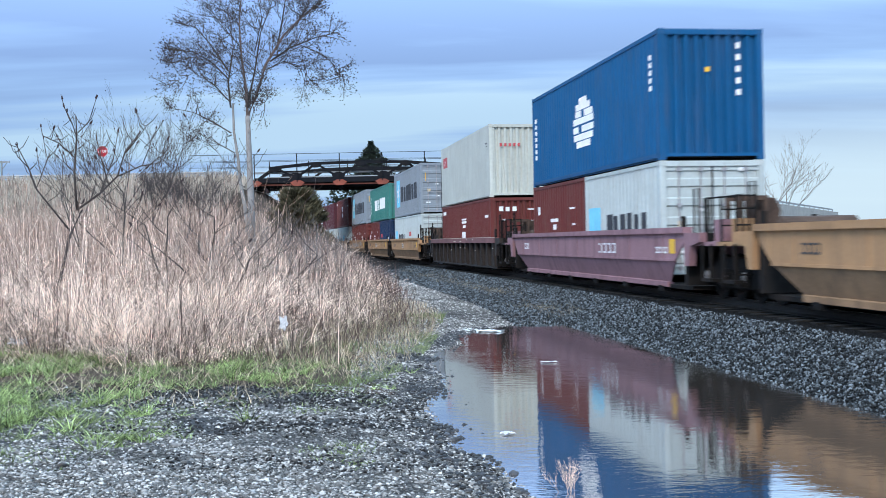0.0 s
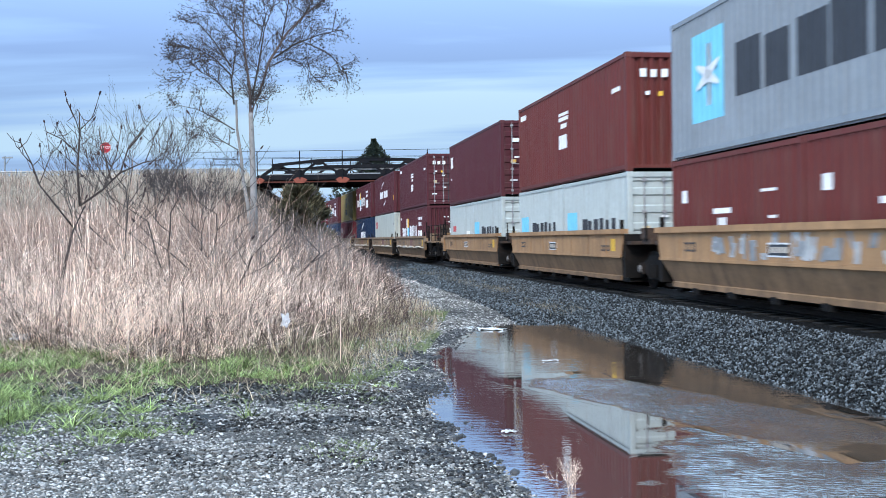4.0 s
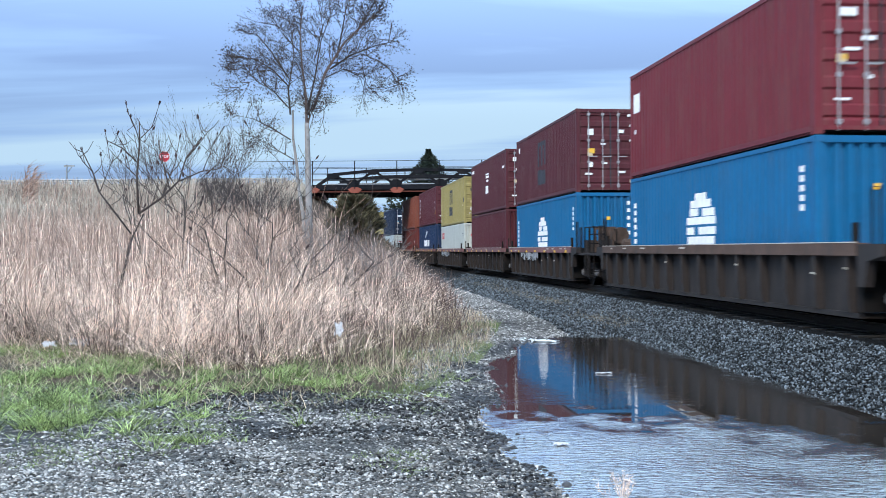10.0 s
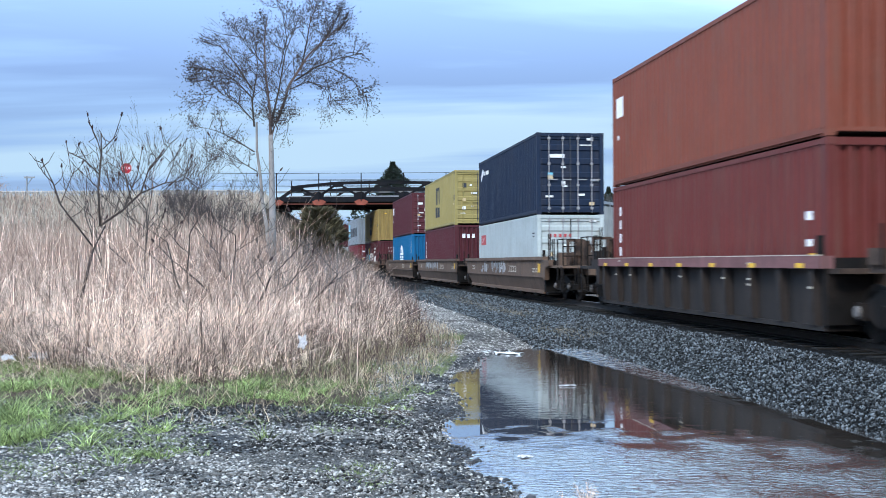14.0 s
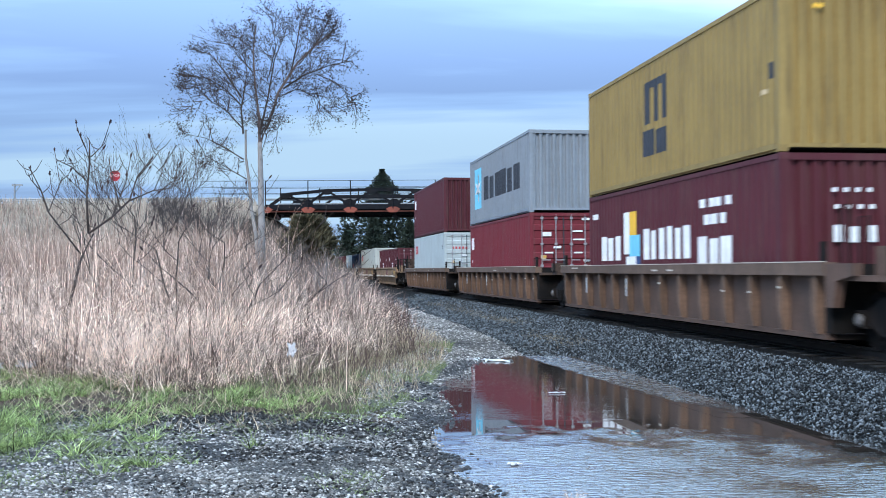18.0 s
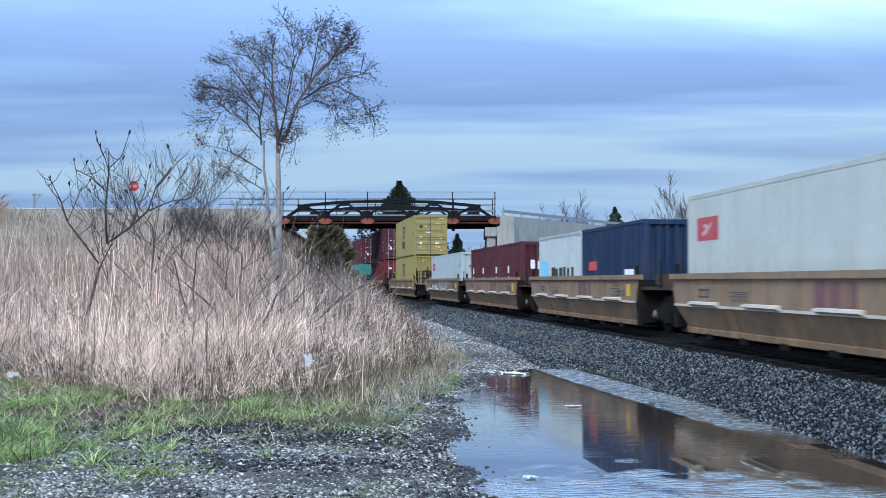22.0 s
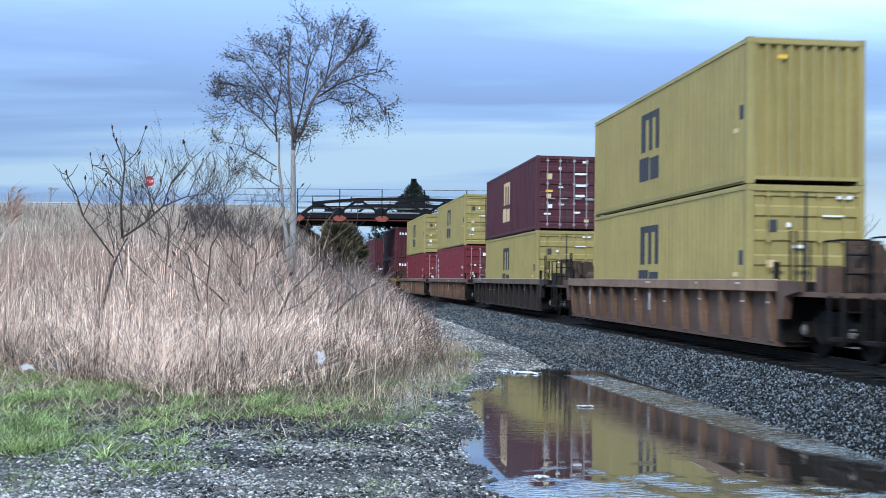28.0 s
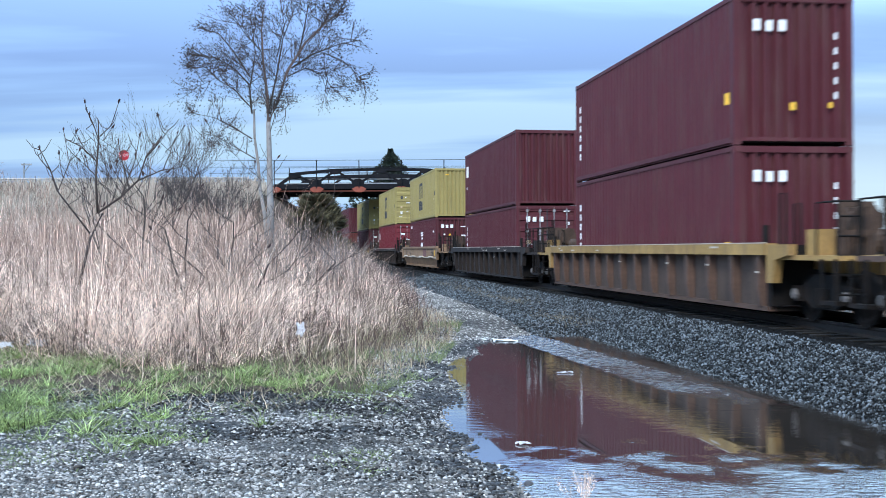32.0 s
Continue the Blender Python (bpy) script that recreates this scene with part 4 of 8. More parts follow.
def build_grass():
    rng = np.random.RandomState(21)
    # pale dry grass in tufts, part of them fallen over their neighbours
    x, y, z, inner = meadow_points(7200, 15.4, 74, rng, 1.55, inset=0.9)
    keep = rng.rand(len(x)) < np.where(y < 21, 1.0, 0.55) * np.clip(0.70 + 1.3 * wave(x, y, 1.4, 52), 0.10, 1) * (1 - 0.75 * np.exp(-((x + 7.0) / 0.8) ** 2 - ((y - 17.8) / 1.5) ** 2)) * np.where((y < 23) & (inner < 0.6), 0.5, 1.0)
    x, y, z, inner = x[keep], y[keep], z[keep], inner[keep]
    tall = (0.50 + 0.75 * rng.rand(len(x))) * (1 + 0.25 * np.clip((y - 20) / 30, 0, 1)) * np.clip(0.62 + inner * 0.22, 0.30, 1.15)
    fall = np.clip(rng.normal(0.22, 0.30, len(x)) + (inner < 1.2) * 0.15, 0, 1.1)
    way = np.where(rng.rand(len(x)) < 0.72, 0.0, 3.14) + rng.normal(-0.15, 0.55, len(x)) + 0.9 * wave(x, y, 0.7, 57)
    bx, by, a, k = tufts(x, y, 15, 0.12, rng)
    h = tall[k] * rng.uniform(0.45, 1.15, len(k))
    toppled = rng.rand(len(k)) < 0.42 + 0.5 * fall[k]
    ang = np.where(toppled, way[k] + rng.normal(0, 0.45, len(k)), a)
    lean = np.where(toppled, fall[k] * 1.3 + np.abs(rng.normal(0.60, 0.65, len(k))), np.abs(rng.normal(0.08, 0.28, len(k))))
    blades("dry_grass", np.stack([bx, by, ground_z(bx, by)], 1), h / np.sqrt(1 + 0.5 * lean * lean), 0.0056 * (1 + (by - 16) * 0.034), lean, rng.uniform(-0.1, 1.1, len(k)), STRAW, "tangled pale straw-coloured dry grass of the meadow", rng, 3, ang)
    # low dark-coloured stems added to stand in for shade in the straw's gaps
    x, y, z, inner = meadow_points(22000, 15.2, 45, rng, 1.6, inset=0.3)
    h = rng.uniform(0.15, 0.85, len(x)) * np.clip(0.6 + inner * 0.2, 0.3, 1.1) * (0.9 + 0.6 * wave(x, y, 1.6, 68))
    blades("dead_stems", np.stack([x, y, z], 1), h, 0.0060 * (1 + (y - 16) * 0.03), np.abs(rng.normal(0.2, 0.4, len(x))), rng.uniform(-0.2, 0.6, len(x)), DARK, "low dark stems that put shade under the straw", rng, 2)
    # curled dead leaves that hang from the stalks and lie over one another
    x, y, z, inner = meadow_points(24000, 15.6, 42, rng, 1.75, inset=1.7)
    keep = rng.rand(len(x)) < np.clip(0.42 + 1.5 * wave(x, y, 1.3, 53) + 0.8 * wave(x, y, 3.6, 54), 0.05, 1)
    x, y, z, inner = x[keep], y[keep], z[keep], inner[keep]
    up = rng.rand(len(x)) ** 1.3 * np.clip(0.35 + inner * 0.20, 0.15, 1.15) * (1 + 0.3 * np.clip((y - 20) / 15, 0, 1))
    way = np.where(rng.rand(len(x)) < 0.65, 0.2, 3.0) + rng.normal(0, 0.7, len(x))
    blades("dry_leaves", np.stack([x, y, z + up], 1), rng.uniform(0.10, 0.36, len(x)), 0.0062 * (1 + (y - 16) * 0.03), rng.uniform(0.3, 1.6, len(x)), rng.uniform(0.3, 2.2, len(x)), STRAW, "curled pale dead grass leaves hanging among the stalks", rng, 3, way)
    # thin single stalks towards the lane
    n = 2000
    y = 15.2 + rng.rand(n) * 14
    right = np.interp(y, [14.5, 15.6, 17, 20, 24, 30], [-2.6, -1.5, -0.8, -0.3, 0.05, -0.4])
    x = right - rng.rand(n) * 2.0
    blades("dry_grass", np.stack([x, y, ground_z(x, y)], 1), (0.12 + 0.40 * rng.rand(n) ** 1.6) * (0.5 + 0.4 * np.clip(right - x, 0, 1.6)), 0.0046 * (1 + (y - 16) * 0.034), np.abs(rng.normal(0.1, 0.3, n)), rng.uniform(-0.1, 0.6, n), THATCH, "thin sparse dry stalks at the meadow's edge", rng, 3)
    # taller brown reeds behind
    x, y, z, inner = meadow_points(36000, 16.4, 78, rng, 1.25, inset=1.1)
    keep = rng.rand(len(x)) < np.clip(0.05 + inner * 0.22, 0.04, 1) * np.clip(0.6 + 0.9 * wave(x, y, 0.9, 55), 0.08, 1) * np.clip((y - 16.5) / 4.5, 0.12, 1)
    x, y, z, inner = x[keep], y[keep], z[keep], inner[keep]
    tall = np.clip(0.40 + inner * 0.17, 0.25, 1.15) * (0.85 + 0.6 * wave(x, y, 1.1, 56))
    h = (0.65 + 1.35 * rng.rand(len(x)) ** 1.5) * tall * (1 + 0.65 * np.clip((y - 22) / 16, 0, 1))
    blades("dry_reeds", np.stack([x, y, z], 1), h, 0.0056 * (1 + (y - 16) * 0.03), np.abs(rng.normal(0.0, 0.36, len(x))), rng.uniform(-0.3, 0.6, len(x)), REED, "tall brown dry reeds and weed stalks", rng, 3)
    # single bright reeds among them
    pick = rng.rand(len(x)) < 0.35
    blades("dry_reeds", np.stack([x + 0.07, y, z], 1)[pick], h[pick] * 0.95, 0.0056 * (1 + (y[pick] - 16) * 0.03), np.abs(rng.normal(0.05, 0.28, pick.sum())), rng.uniform(-0.2, 0.4, pick.sum()), STRAW, "tall pale dry reeds", rng, 3)
    # dark woody stalks
    x, y, z, inner = meadow_points(2600, 16.0, 60, rng, 1.4)
    h = rng.uniform(0.8, 1.7, len(x)) * np.clip(0.40 + inner * 0.2, 0.4, 1.1) * (1 + 0.5 * np.clip((y - 22) / 16, 0, 1))
    blades("weed_stalks", np.stack([x, y, z], 1), h, 0.0060 * (1 + (y - 16) * 0.03), rng.uniform(0, 0.55, len(x)), rng.uniform(-0.25, 0.25, len(x)), DARK, "dark woody weed stalks among the dry grass", rng, 3)
    # thin reddish brush towards the lane's far end
    n = 5200
    y = 19 + rng.rand(n) ** 0.75 * 48
    right = np.interp(y, [18, 20, 24, 30, 41, 65, 90], [-0.7, -0.35, -0.1, -0.6, -1.7, -4.6, -9.0])
    x = right - rng.rand(n) ** 1.2 * (2.6 + (y - 20) * 0.10)
    deep = np.clip((right - x) / 2.5, 0, 1)
    h = (0.35 + 1.1 * rng.rand(n) ** 1.5) * (0.55 + 0.55 * np.clip((y - 22) / 12, 0, 1)) * (0.30 + 0.8 * deep) * np.where((y < 31) & (deep < 0.6), 0.55, 1.0) * (0.95 + 0.5 * wave(x, y, 0.8, 58))
    blades("brush_stems", np.stack([x, y, ground_z(x, y)], 1), h, 0.0048 * (1 + (y - 16) * 0.03), rng.uniform(0, 0.45, n), rng.uniform(-0.2, 0.3, n), BRUSH, "thin reddish-brown brush beside the lane", rng, 3)
    # the road's bank
    n = 90000
    x = -17 - rng.rand(n) * 48
    y = 62 + rng.rand(n) ** 0.8 * 40
    h = rng.uniform(0.5, 1.25, n)
    z = ground_z(x, y)
    h = np.where(z > 7.6, h * 0.45, h)
    blades("bank_grass", np.stack([x, y, z - 0.05], 1), h, 0.036, rng.uniform(0, 0.35, n), rng.uniform(-0.1, 0.3, n), mat("bank_tan", (0.44, 0.38, 0.315), rough=0.9, var=0.3, scale=0.15, fine=2, bump=0, spec=0.1, island=0.5), "dry tan grass on the road's bank", rng, 1)
    n = 36000
    x = -9 - rng.rand(n) * 52
    y = 46 + rng.rand(n) * 52
    ok = x < -2 - y * 0.16
    x, y = x[ok], y[ok]
    h = (0.7 + 1.4 * rng.rand(len(x)) ** 1.5) * (0.8 + 0.5 * wave(x, y, 0.35, 59))
    h = np.where(ground_z(x, y) > 7.3, h * 0.4, h)
    for k, mt in ((0, REED), (1, DARK)):
        sel = (np.arange(len(x)) % 4 == 3) == (k == 1)
        blades("bank_reeds", np.stack([x, y, ground_z(x, y)], 1)[sel], h[sel], 0.020, rng.uniform(0, 0.3, sel.sum()), rng.uniform(-0.2, 0.3, sel.sum()), mt, ("brown reeds standing on the road's bank", "dark weed stalks on the road's bank")[k], rng)
    # young green grass in front: a thick sward with a bare churned strip through it
    n = 12500
    y = 8.6 + rng.rand(n) * 9.2
    x = -9.0 + rng.rand(n) * 8.8
    edge = 9.3 + np.clip((x + 2.9) * 1.5, 0, 3.4) + 0.45 * wave(x, y, 1.7, 60) + 0.35 * wave(x, y, 5.5, 67)
    top = 18.0 - np.clip(x + 6, 0, 9) * 0.36
    thick = np.clip((y - edge) * 1.6, 0.02, 1) * np.clip((top - y) * 1.0, 0, 1)
    patch = np.clip(-0.16 + 1.5 * wave(x, y, 1.5, 61) + 2.1 * wave(x, y, 4.2, 62) + 1.2 * wave(x, y, 9.5, 65) + 0.10 * np.clip(-x - 2.6, 0, 1) * (y < 12.5) - np.clip(x + 3.4, 0, 3) * 0.42, 0.02, 1) * (1 - 0.95 * np.clip(1.6 * rut(x, y), 0, 1))
    keep = (rng.rand(n) < thick * patch) & (x > -0.47 * y - 0.5)
    x, y = x[keep], y[keep]
    size = rng.uniform(0.55, 1.2, len(x)) * (1 + 0.6 * (wave(x, y, 2.2, 63) > 0.1)) * np.where(x < -2.8, 1.0, 0.8)
    bx, by, a, k = tufts(x, y, 14, 0.04, rng)
    h = rng.uniform(0.04, 0.16, len(k)) * size[k]
    blades("green_grass", np.stack([bx, by, ground_z(bx, by)], 1), h, 0.0056, np.abs(rng.normal(0.7, 0.6, len(k))), rng.uniform(0.0, 1.2, len(k)), GREEN, "thick tufts of young green grass on wet soil", rng, 2, a)
    # low moss and clover-like growth between the tufts and on the gravel
    n = 26000
    y = 7.4 + rng.rand(n) * 9.6
    x = -8.0 + rng.rand(n) * 7.4
    edge = 9.4 + np.clip((x + 2.9) * 1.2, 0, 3.0)
    keep = (rng.rand(n) < np.where(y > edge, 0.7, 0.0) * np.clip(0.22 + 1.5 * wave(x, y, 2.1, 85) + 0.8 * wave(x, y, 5.0, 90), 0, 1) * (1 - 0.9 * rut(x, y)) + np.clip(1.5 * wave(x, y, 1.9, 86) + 1.2 * wave(x, y, 0.8, 87) - 0.85, 0, 0.5)) & (x > -0.47 * y - 0.5)
    x, y = x[keep], y[keep]
    bx, by, a, k = tufts(x, y, 4, 0.04, rng)
    blades("low_moss", np.stack([bx, by, ground_z(bx, by)], 1), rng.uniform(0.012, 0.045, len(k)), 0.0060, rng.uniform(0.2, 1.4, len(k)), rng.uniform(0, 0.9, len(k)), MOSS, "low mossy green growth on the wet soil", rng, 2, a)
    # short dead thatch between the green grass and the meadow, and over the verge
    n = 30000
    y = 11.0 + rng.rand(n) * 14
    x = -9.5 + rng.rand(n) * 9.6
    right = np.interp(y, [11, 13, 14.5, 16, 20, 25], [-2.4, -1.5, -1.0, -0.55, -0.2, 0.1])
    keep = (x < right) & (rng.rand(n) < np.clip((y - 10.8) / 5.0, 0.05, 1) * np.clip(0.7 + 0.9 * wave(x, y, 1.8, 64), 0, 1) * np.where((x > -3.2) & (y > 15.5), 0.35, 1.0))
    x, y = x[keep], y[keep]
    blades("dead_thatch", np.stack([x, y, ground_z(x, y)], 1), rng.uniform(0.05, 0.20, len(x)) * (1 + 0.5 * (y > 16)), 0.0050, rng.uniform(0.2, 1.3, len(x)), rng.uniform(0, 0.9, len(x)), THATCH, "short matted dead grass at the meadow's edge", rng)
    # thin dark twiggy weeds over the green verge
    n = 900
    y = 14.8 + rng.rand(n) * 9
    x = np.interp(y, [14.5, 16, 20, 25], [-1.7, -0.9, -0.25, 0.0]) - rng.rand(n) * 2.2
    blades("weed_stalks", np.stack([x, y, ground_z(x, y)], 1), rng.uniform(0.10, 0.50, n), 0.0030, rng.uniform(0, 0.7, n), rng.uniform(-0.4, 0.4, n), DARK, "thin dark weed stems at the verge", rng, 3)
    # tall feathery reeds at the meadow's outer end
    n = 420
    k = rng.randint(0, 9, n)
    cx, cy = -7.5 - 0.13 * np.arange(9) + 0.06 * rng.normal(0, 1, 9), 17.6 + 0.25 * np.arange(9)
    f = rng.rand(n)
    base = np.stack([cx[k] + 0.10 * f * f + rng.normal(0, 0.01, n), cy[k], ground_z(cx[k], cy[k]) + 2.35 + 0.07 * (k % 4) + 0.45 * f], 1)
    blades("reed_plumes", base, rng.uniform(0.06, 0.16, n), 0.006, rng.uniform(0.3, 1.0, n), rng.uniform(0.2, 1.2, n), REED, "feathery tan plumes of tall reeds", rng, 2, rng.normal(0.2, 0.7, n))
    blades("dry_reeds", np.stack([cx, cy, ground_z(cx, cy)], 1), 2.8 + 0.07 * (np.arange(9) % 4), np.full(9, 0.008), np.full(9, 0.01), np.full(9, 0.03), REED, "tall reed stalks at the meadow's outer end", rng, 4, np.zeros(9))
    # a low brown strip between the lane's wheel tracks beyond the puddle
    n = 7000
    y = 25 + rng.rand(n) * 38
    mid = 2.9 - (y - 25) * 0.128 - 0.00022 * (y - 25) ** 2
    x = mid + rng.normal(0, 0.30, n) + 0.25 * wave(y * 0, y, 0.8, 88)
    keep = rng.rand(n) < np.clip(0.45 + 1.3 * wave(x, y, 0.9, 89), 0.05, 1)
    x, y = x[keep], y[keep]
    blades("dead_thatch", np.stack([x, y, ground_z(x, y)], 1), rng.uniform(0.03, 0.12, len(x)), 0.008, rng.uniform(0.2, 1.3, len(x)), rng.uniform(0, 0.9, len(x)), mat("lane_thatch", (0.20, 0.165, 0.115), rough=0.9, var=0.4, scale=0.8, fine=6, bump=0, spec=0.1, island=0.6), "low brown grass strip in the middle of the lane", rng)
    # green showing through the thatch at the verge
    n = 15000
    y = 13.5 + rng.rand(n) * 12
    right = np.interp(y, [13, 14.5, 16, 20, 25.5], [-1.2, -0.8, -0.45, -0.1, 0.1])
    x = right - rng.rand(n) ** 1.5 * 2.4
    keep = rng.rand(n) < np.clip(0.35 + 1.3 * wave(x, y, 1.9, 66), 0, 1)
    x, y = x[keep], y[keep]
    blades("green_grass", np.stack([x, y, ground_z(x, y)], 1), rng.uniform(0.05, 0.16, len(x)), 0.0048, rng.uniform(0, 0.8, len(x)), rng.uniform(0, 0.8, len(x)), MOSS, "sparse green grass at the meadow's edge", rng)


build_grass()


# ---- trees and shrubs ----
LIMB = mat("limb_grey", (0.17, 0.155, 0.15), rough=0.9, var=0.35, scale=5, fine=25, bump=0.4)
BARK = mat("bark_pale", (0.25, 0.24, 0.235), rough=0.9, var=0.35, scale=5, fine=25, bump=0.5)
TWIG = mat("twig_grey", (0.060, 0.050, 0.050), rough=0.9, var=0.3, scale=5, fine=25, bump=0.2)
SUMAC = mat("sumac_stem", (0.062, 0.050, 0.047), rough=0.9, var=0.3, scale=6, fine=30, bump=0.3)
FRUIT = mat("sumac_fruit", (0.045, 0.028, 0.030), rough=0.95, var=0.4, scale=20, fine=60, bump=0.5)
BUD = mat("dead_leaf", (0.040, 0.033, 0.032), rough=0.9, var=0.3, scale=5, fine=20, bump=0, island=0.4)


def grow(g, tips, rnd, p, d, length, r, depth, spread=0.7, up=0.25, kids=3, r_end=0.35, sides=5, rmin=0.004):
    """A limb that bends as it goes, with smaller limbs from its sides and end."""
    pts, rad = [p.copy()], [r]
    k = 4 if depth > 0 else 3
    q = p.copy()
    v = d.normalized()
    for i in range(k):
        v = (v + Vector((rnd.gauss(0, 0.13), rnd.gauss(0, 0.13), rnd.gauss(0, 0.08) + up * 0.12))).normalized()
        q = q + v * (length / k)
        pts.append(q.copy())
        rad.append(r * (1 - (1 - r_end) * (i + 1) / k))
    g.tube(pts, rad, sides if depth > 1 else 3, cap=False)
    tips.append((pts[-1], v.copy(), depth))
    if depth <= 0:
        tips.append((pts[1], v.copy(), depth))
        return
    for j in range(kids):
        f = 0.35 + 0.65 * (j + rnd.random() * 0.6) / kids
        i = min(k - 1, int(f * k))
        o = pts[i].lerp(pts[i + 1], f * k - i)
        side = Vector((rnd.gauss(0, 1), rnd.gauss(0, 1), rnd.gauss(0, 0.6)))
        w = (v + side.normalized() * spread + Vector((0, 0, up))).normalized()
        grow(g, tips, rnd, o, w, length * rnd.uniform(0.48, 0.72), max(rad[i] * 0.55, rmin), depth - 1, spread, up, kids, r_end, sides, rmin)
    grow(g, tips, rnd, pts[-1], v, length * 0.6, max(rad[-1] * 0.9, rmin), depth - 1, spread, up, kids, r_end, sides, rmin)


def leaf_cloud(name, tips, per, size, spread, material, parent, seed, label):
    """Small curled leaves and catkins hung along the twigs."""
    rng = np.random.RandomState(seed)
    c = np.array([tuple(t[0]) for t in tips])
    n = len(c) * per
    C = np.repeat(c, per, 0) + rng.normal(0, spread, (n, 3))
    u = rng.normal(0, 1, (n, 3)); u /= np.linalg.norm(u, axis=1)[:, None]
    w = np.cross(u, rng.normal(0, 1, (n, 3))); w /= np.linalg.norm(w, axis=1)[:, None]
    k = np.cross(u, w)
    s = rng.uniform(0.6, 1.3, (n, 1)) * size
    V = np.stack([C - u * s, C + w * s * 0.5 + k * s * 0.25, C + u * s, C - w * s * 0.5 + k * s * 0.25], 1)
    F = (np.array([[0, 1, 2], [0, 2, 3]])[None] + (np.arange(n) * 4)[:, None, None]).ravel()
    ob = put(name, array_mesh(name, V.reshape(-1, 3), F, 3), material, parent, label)
    return tagged(ob, kind="stuff")


def build_cottonwood():
    rnd = random.Random(8)
    s, Y = 0.0231, 45.0
    x0, zb = -7.60, 0.75
    z0 = 4.0
    t = thing("tree", "tall pale-barked twin-trunked tree with few dead leaves", "tree", m=pose(x0, Y, zb))

    def at(px, pz, dy=0.0):
        return Vector((px * s, dy, pz * s + z0 - zb))
    tips = []
    trunk = MB()
    trunk.tube([Vector((0.02, 0, -0.3)), at(-1, 0), at(-2, 60), at(-3, 110), at(-4, 135)], [0.165, 0.13, 0.115, 0.10, 0.088], 10)
    trunk2 = MB()
    trunk2.tube([Vector((-0.1, 0.25, -0.3)), at(-13, -30, 0.3), at(-22, 20, 0.35), at(-25, 60, 0.4), at(-32, 110, 0.45), at(-33, 160, 0.5)], [0.095, 0.078, 0.068, 0.060, 0.050, 0.043], 8)
    put("trunk", trunk.mesh("trunk", True), BARK, t)
    put("trunk", trunk2.mesh("trunk", True), BARK, t)
    limbs = [
        ([(-4, 135), (-6, 180), (-14, 240), (-18, 300), (-14, 345)], 0.085, 0.3),
        ([(-4, 133), (12, 165), (32, 222), (66, 272), (104, 306), (138, 330)], 0.10, -0.5),
        ([(38, 230), (78, 250), (124, 262), (166, 266)], 0.05, -1.0),
        ([(96, 256), (128, 244), (152, 222), (164, 206)], 0.026, 0.4),
        ([(84, 290), (112, 330), (126, 352)], 0.030, -0.4),
        ([(50, 250), (60, 300), (66, 340), (76, 368)], 0.05, 0.2),
        ([(-4, 150), (8, 220), (16, 290), (36, 352)], 0.06, 0.9),
        ([(-33, 150), (-38, 195), (-36, 215), (-30, 262), (-42, 345)], 0.056, 0.4),
        ([(-36, 200), (-62, 228), (-92, 246), (-136, 250)], 0.045, -0.4),
        ([(-36, 215), (-70, 265), (-100, 300), (-136, 312)], 0.045, 0.8),
        ([(-33, 105), (-70, 128), (-105, 146), (-156, 158)], 0.036, 0.6),
        ([(-88, 206), (-118, 236), (-150, 236)], 0.024, 0.5),
        ([(-28, 70), (-66, 92), (-100, 110), (-120, 96)], 0.028, 0.9),
        ([(30, 215), (62, 232), (92, 218), (112, 192)], 0.034, 0.5),
        ([(-34, 160), (-60, 190), (-88, 206), (-124, 184)], 0.034, -0.9),
        ([(-2, 112), (12, 150), (24, 160), (34, 150)], 0.020, -0.6),
        ([(-16, 260), (-52, 300), (-78, 342)], 0.032, 0.7),
        ([(66, 272), (100, 322), (108, 352)], 0.030, 0.6),
        ([(12, 250), (30, 300), (24, 360)], 0.030, -0.9),
    ]
    tw = MB()
    for pts, r, dy in limbs:
        k = len(pts)
        P = [at(a, b, dy * i / (k - 1) * 1.6) for i, (a, b) in enumerate(pts)]
        put("limb", MB().tube(P, [r * 0.78 * (1 - 0.75 * i / (k - 1)) for i in range(k)], 6, cap=False).mesh("limb", True), mat("limb_mid", (0.135, 0.105, 0.102), rough=0.9, var=0.35, scale=5, fine=25, bump=0.4) if r > 0.08 else mat("limb_dark", (0.052, 0.046, 0.044), rough=0.9, var=0.35, scale=5, fine=25, bump=0.4), t)
        for i in range(1, k):
            d = (P[i] - P[i - 1])
            low = pts[i][1] < 165
            for j in range((1 if r < 0.021 else 3 if low else 5) if i < k - 1 else (5 if low else 7)):
                o = P[i - 1].lerp(P[i], rnd.uniform(0.2, 1.0))
                side = Vector((rnd.gauss(0, 1), rnd.gauss(0, 1.0), rnd.gauss(0.25, 0.7))).normalized()
                v = d.normalized() * 0.7 + side * 0.9
                n = rnd.uniform(0.40, 0.85) * (0.7 if low else 1.0)
                # the crown keeps a rounded outline
                q = o + v.normalized() * n * 1.9
                if ((q.x / s - 10) / 180) ** 2 + ((q.z - z0 + zb) / s - 226) ** 2 / 150 ** 2 > 1:
                    n *= 0.45
                grow(tw, tips, rnd, o, v, n, 0.019, 3, 0.85, 0.12, 2, 0.45, 4, 0.0062)
    tagged(put("twig_mass", tw, TWIG, t), kind="stuff")
    leaf_cloud("dead_foliage", [q for i, q in enumerate(tips) if q[2] <= 0 and i % 5 < 3], 1, 0.042, 0.17, BUD, t, 4, "small dark dead leaves")


build_cottonwood()


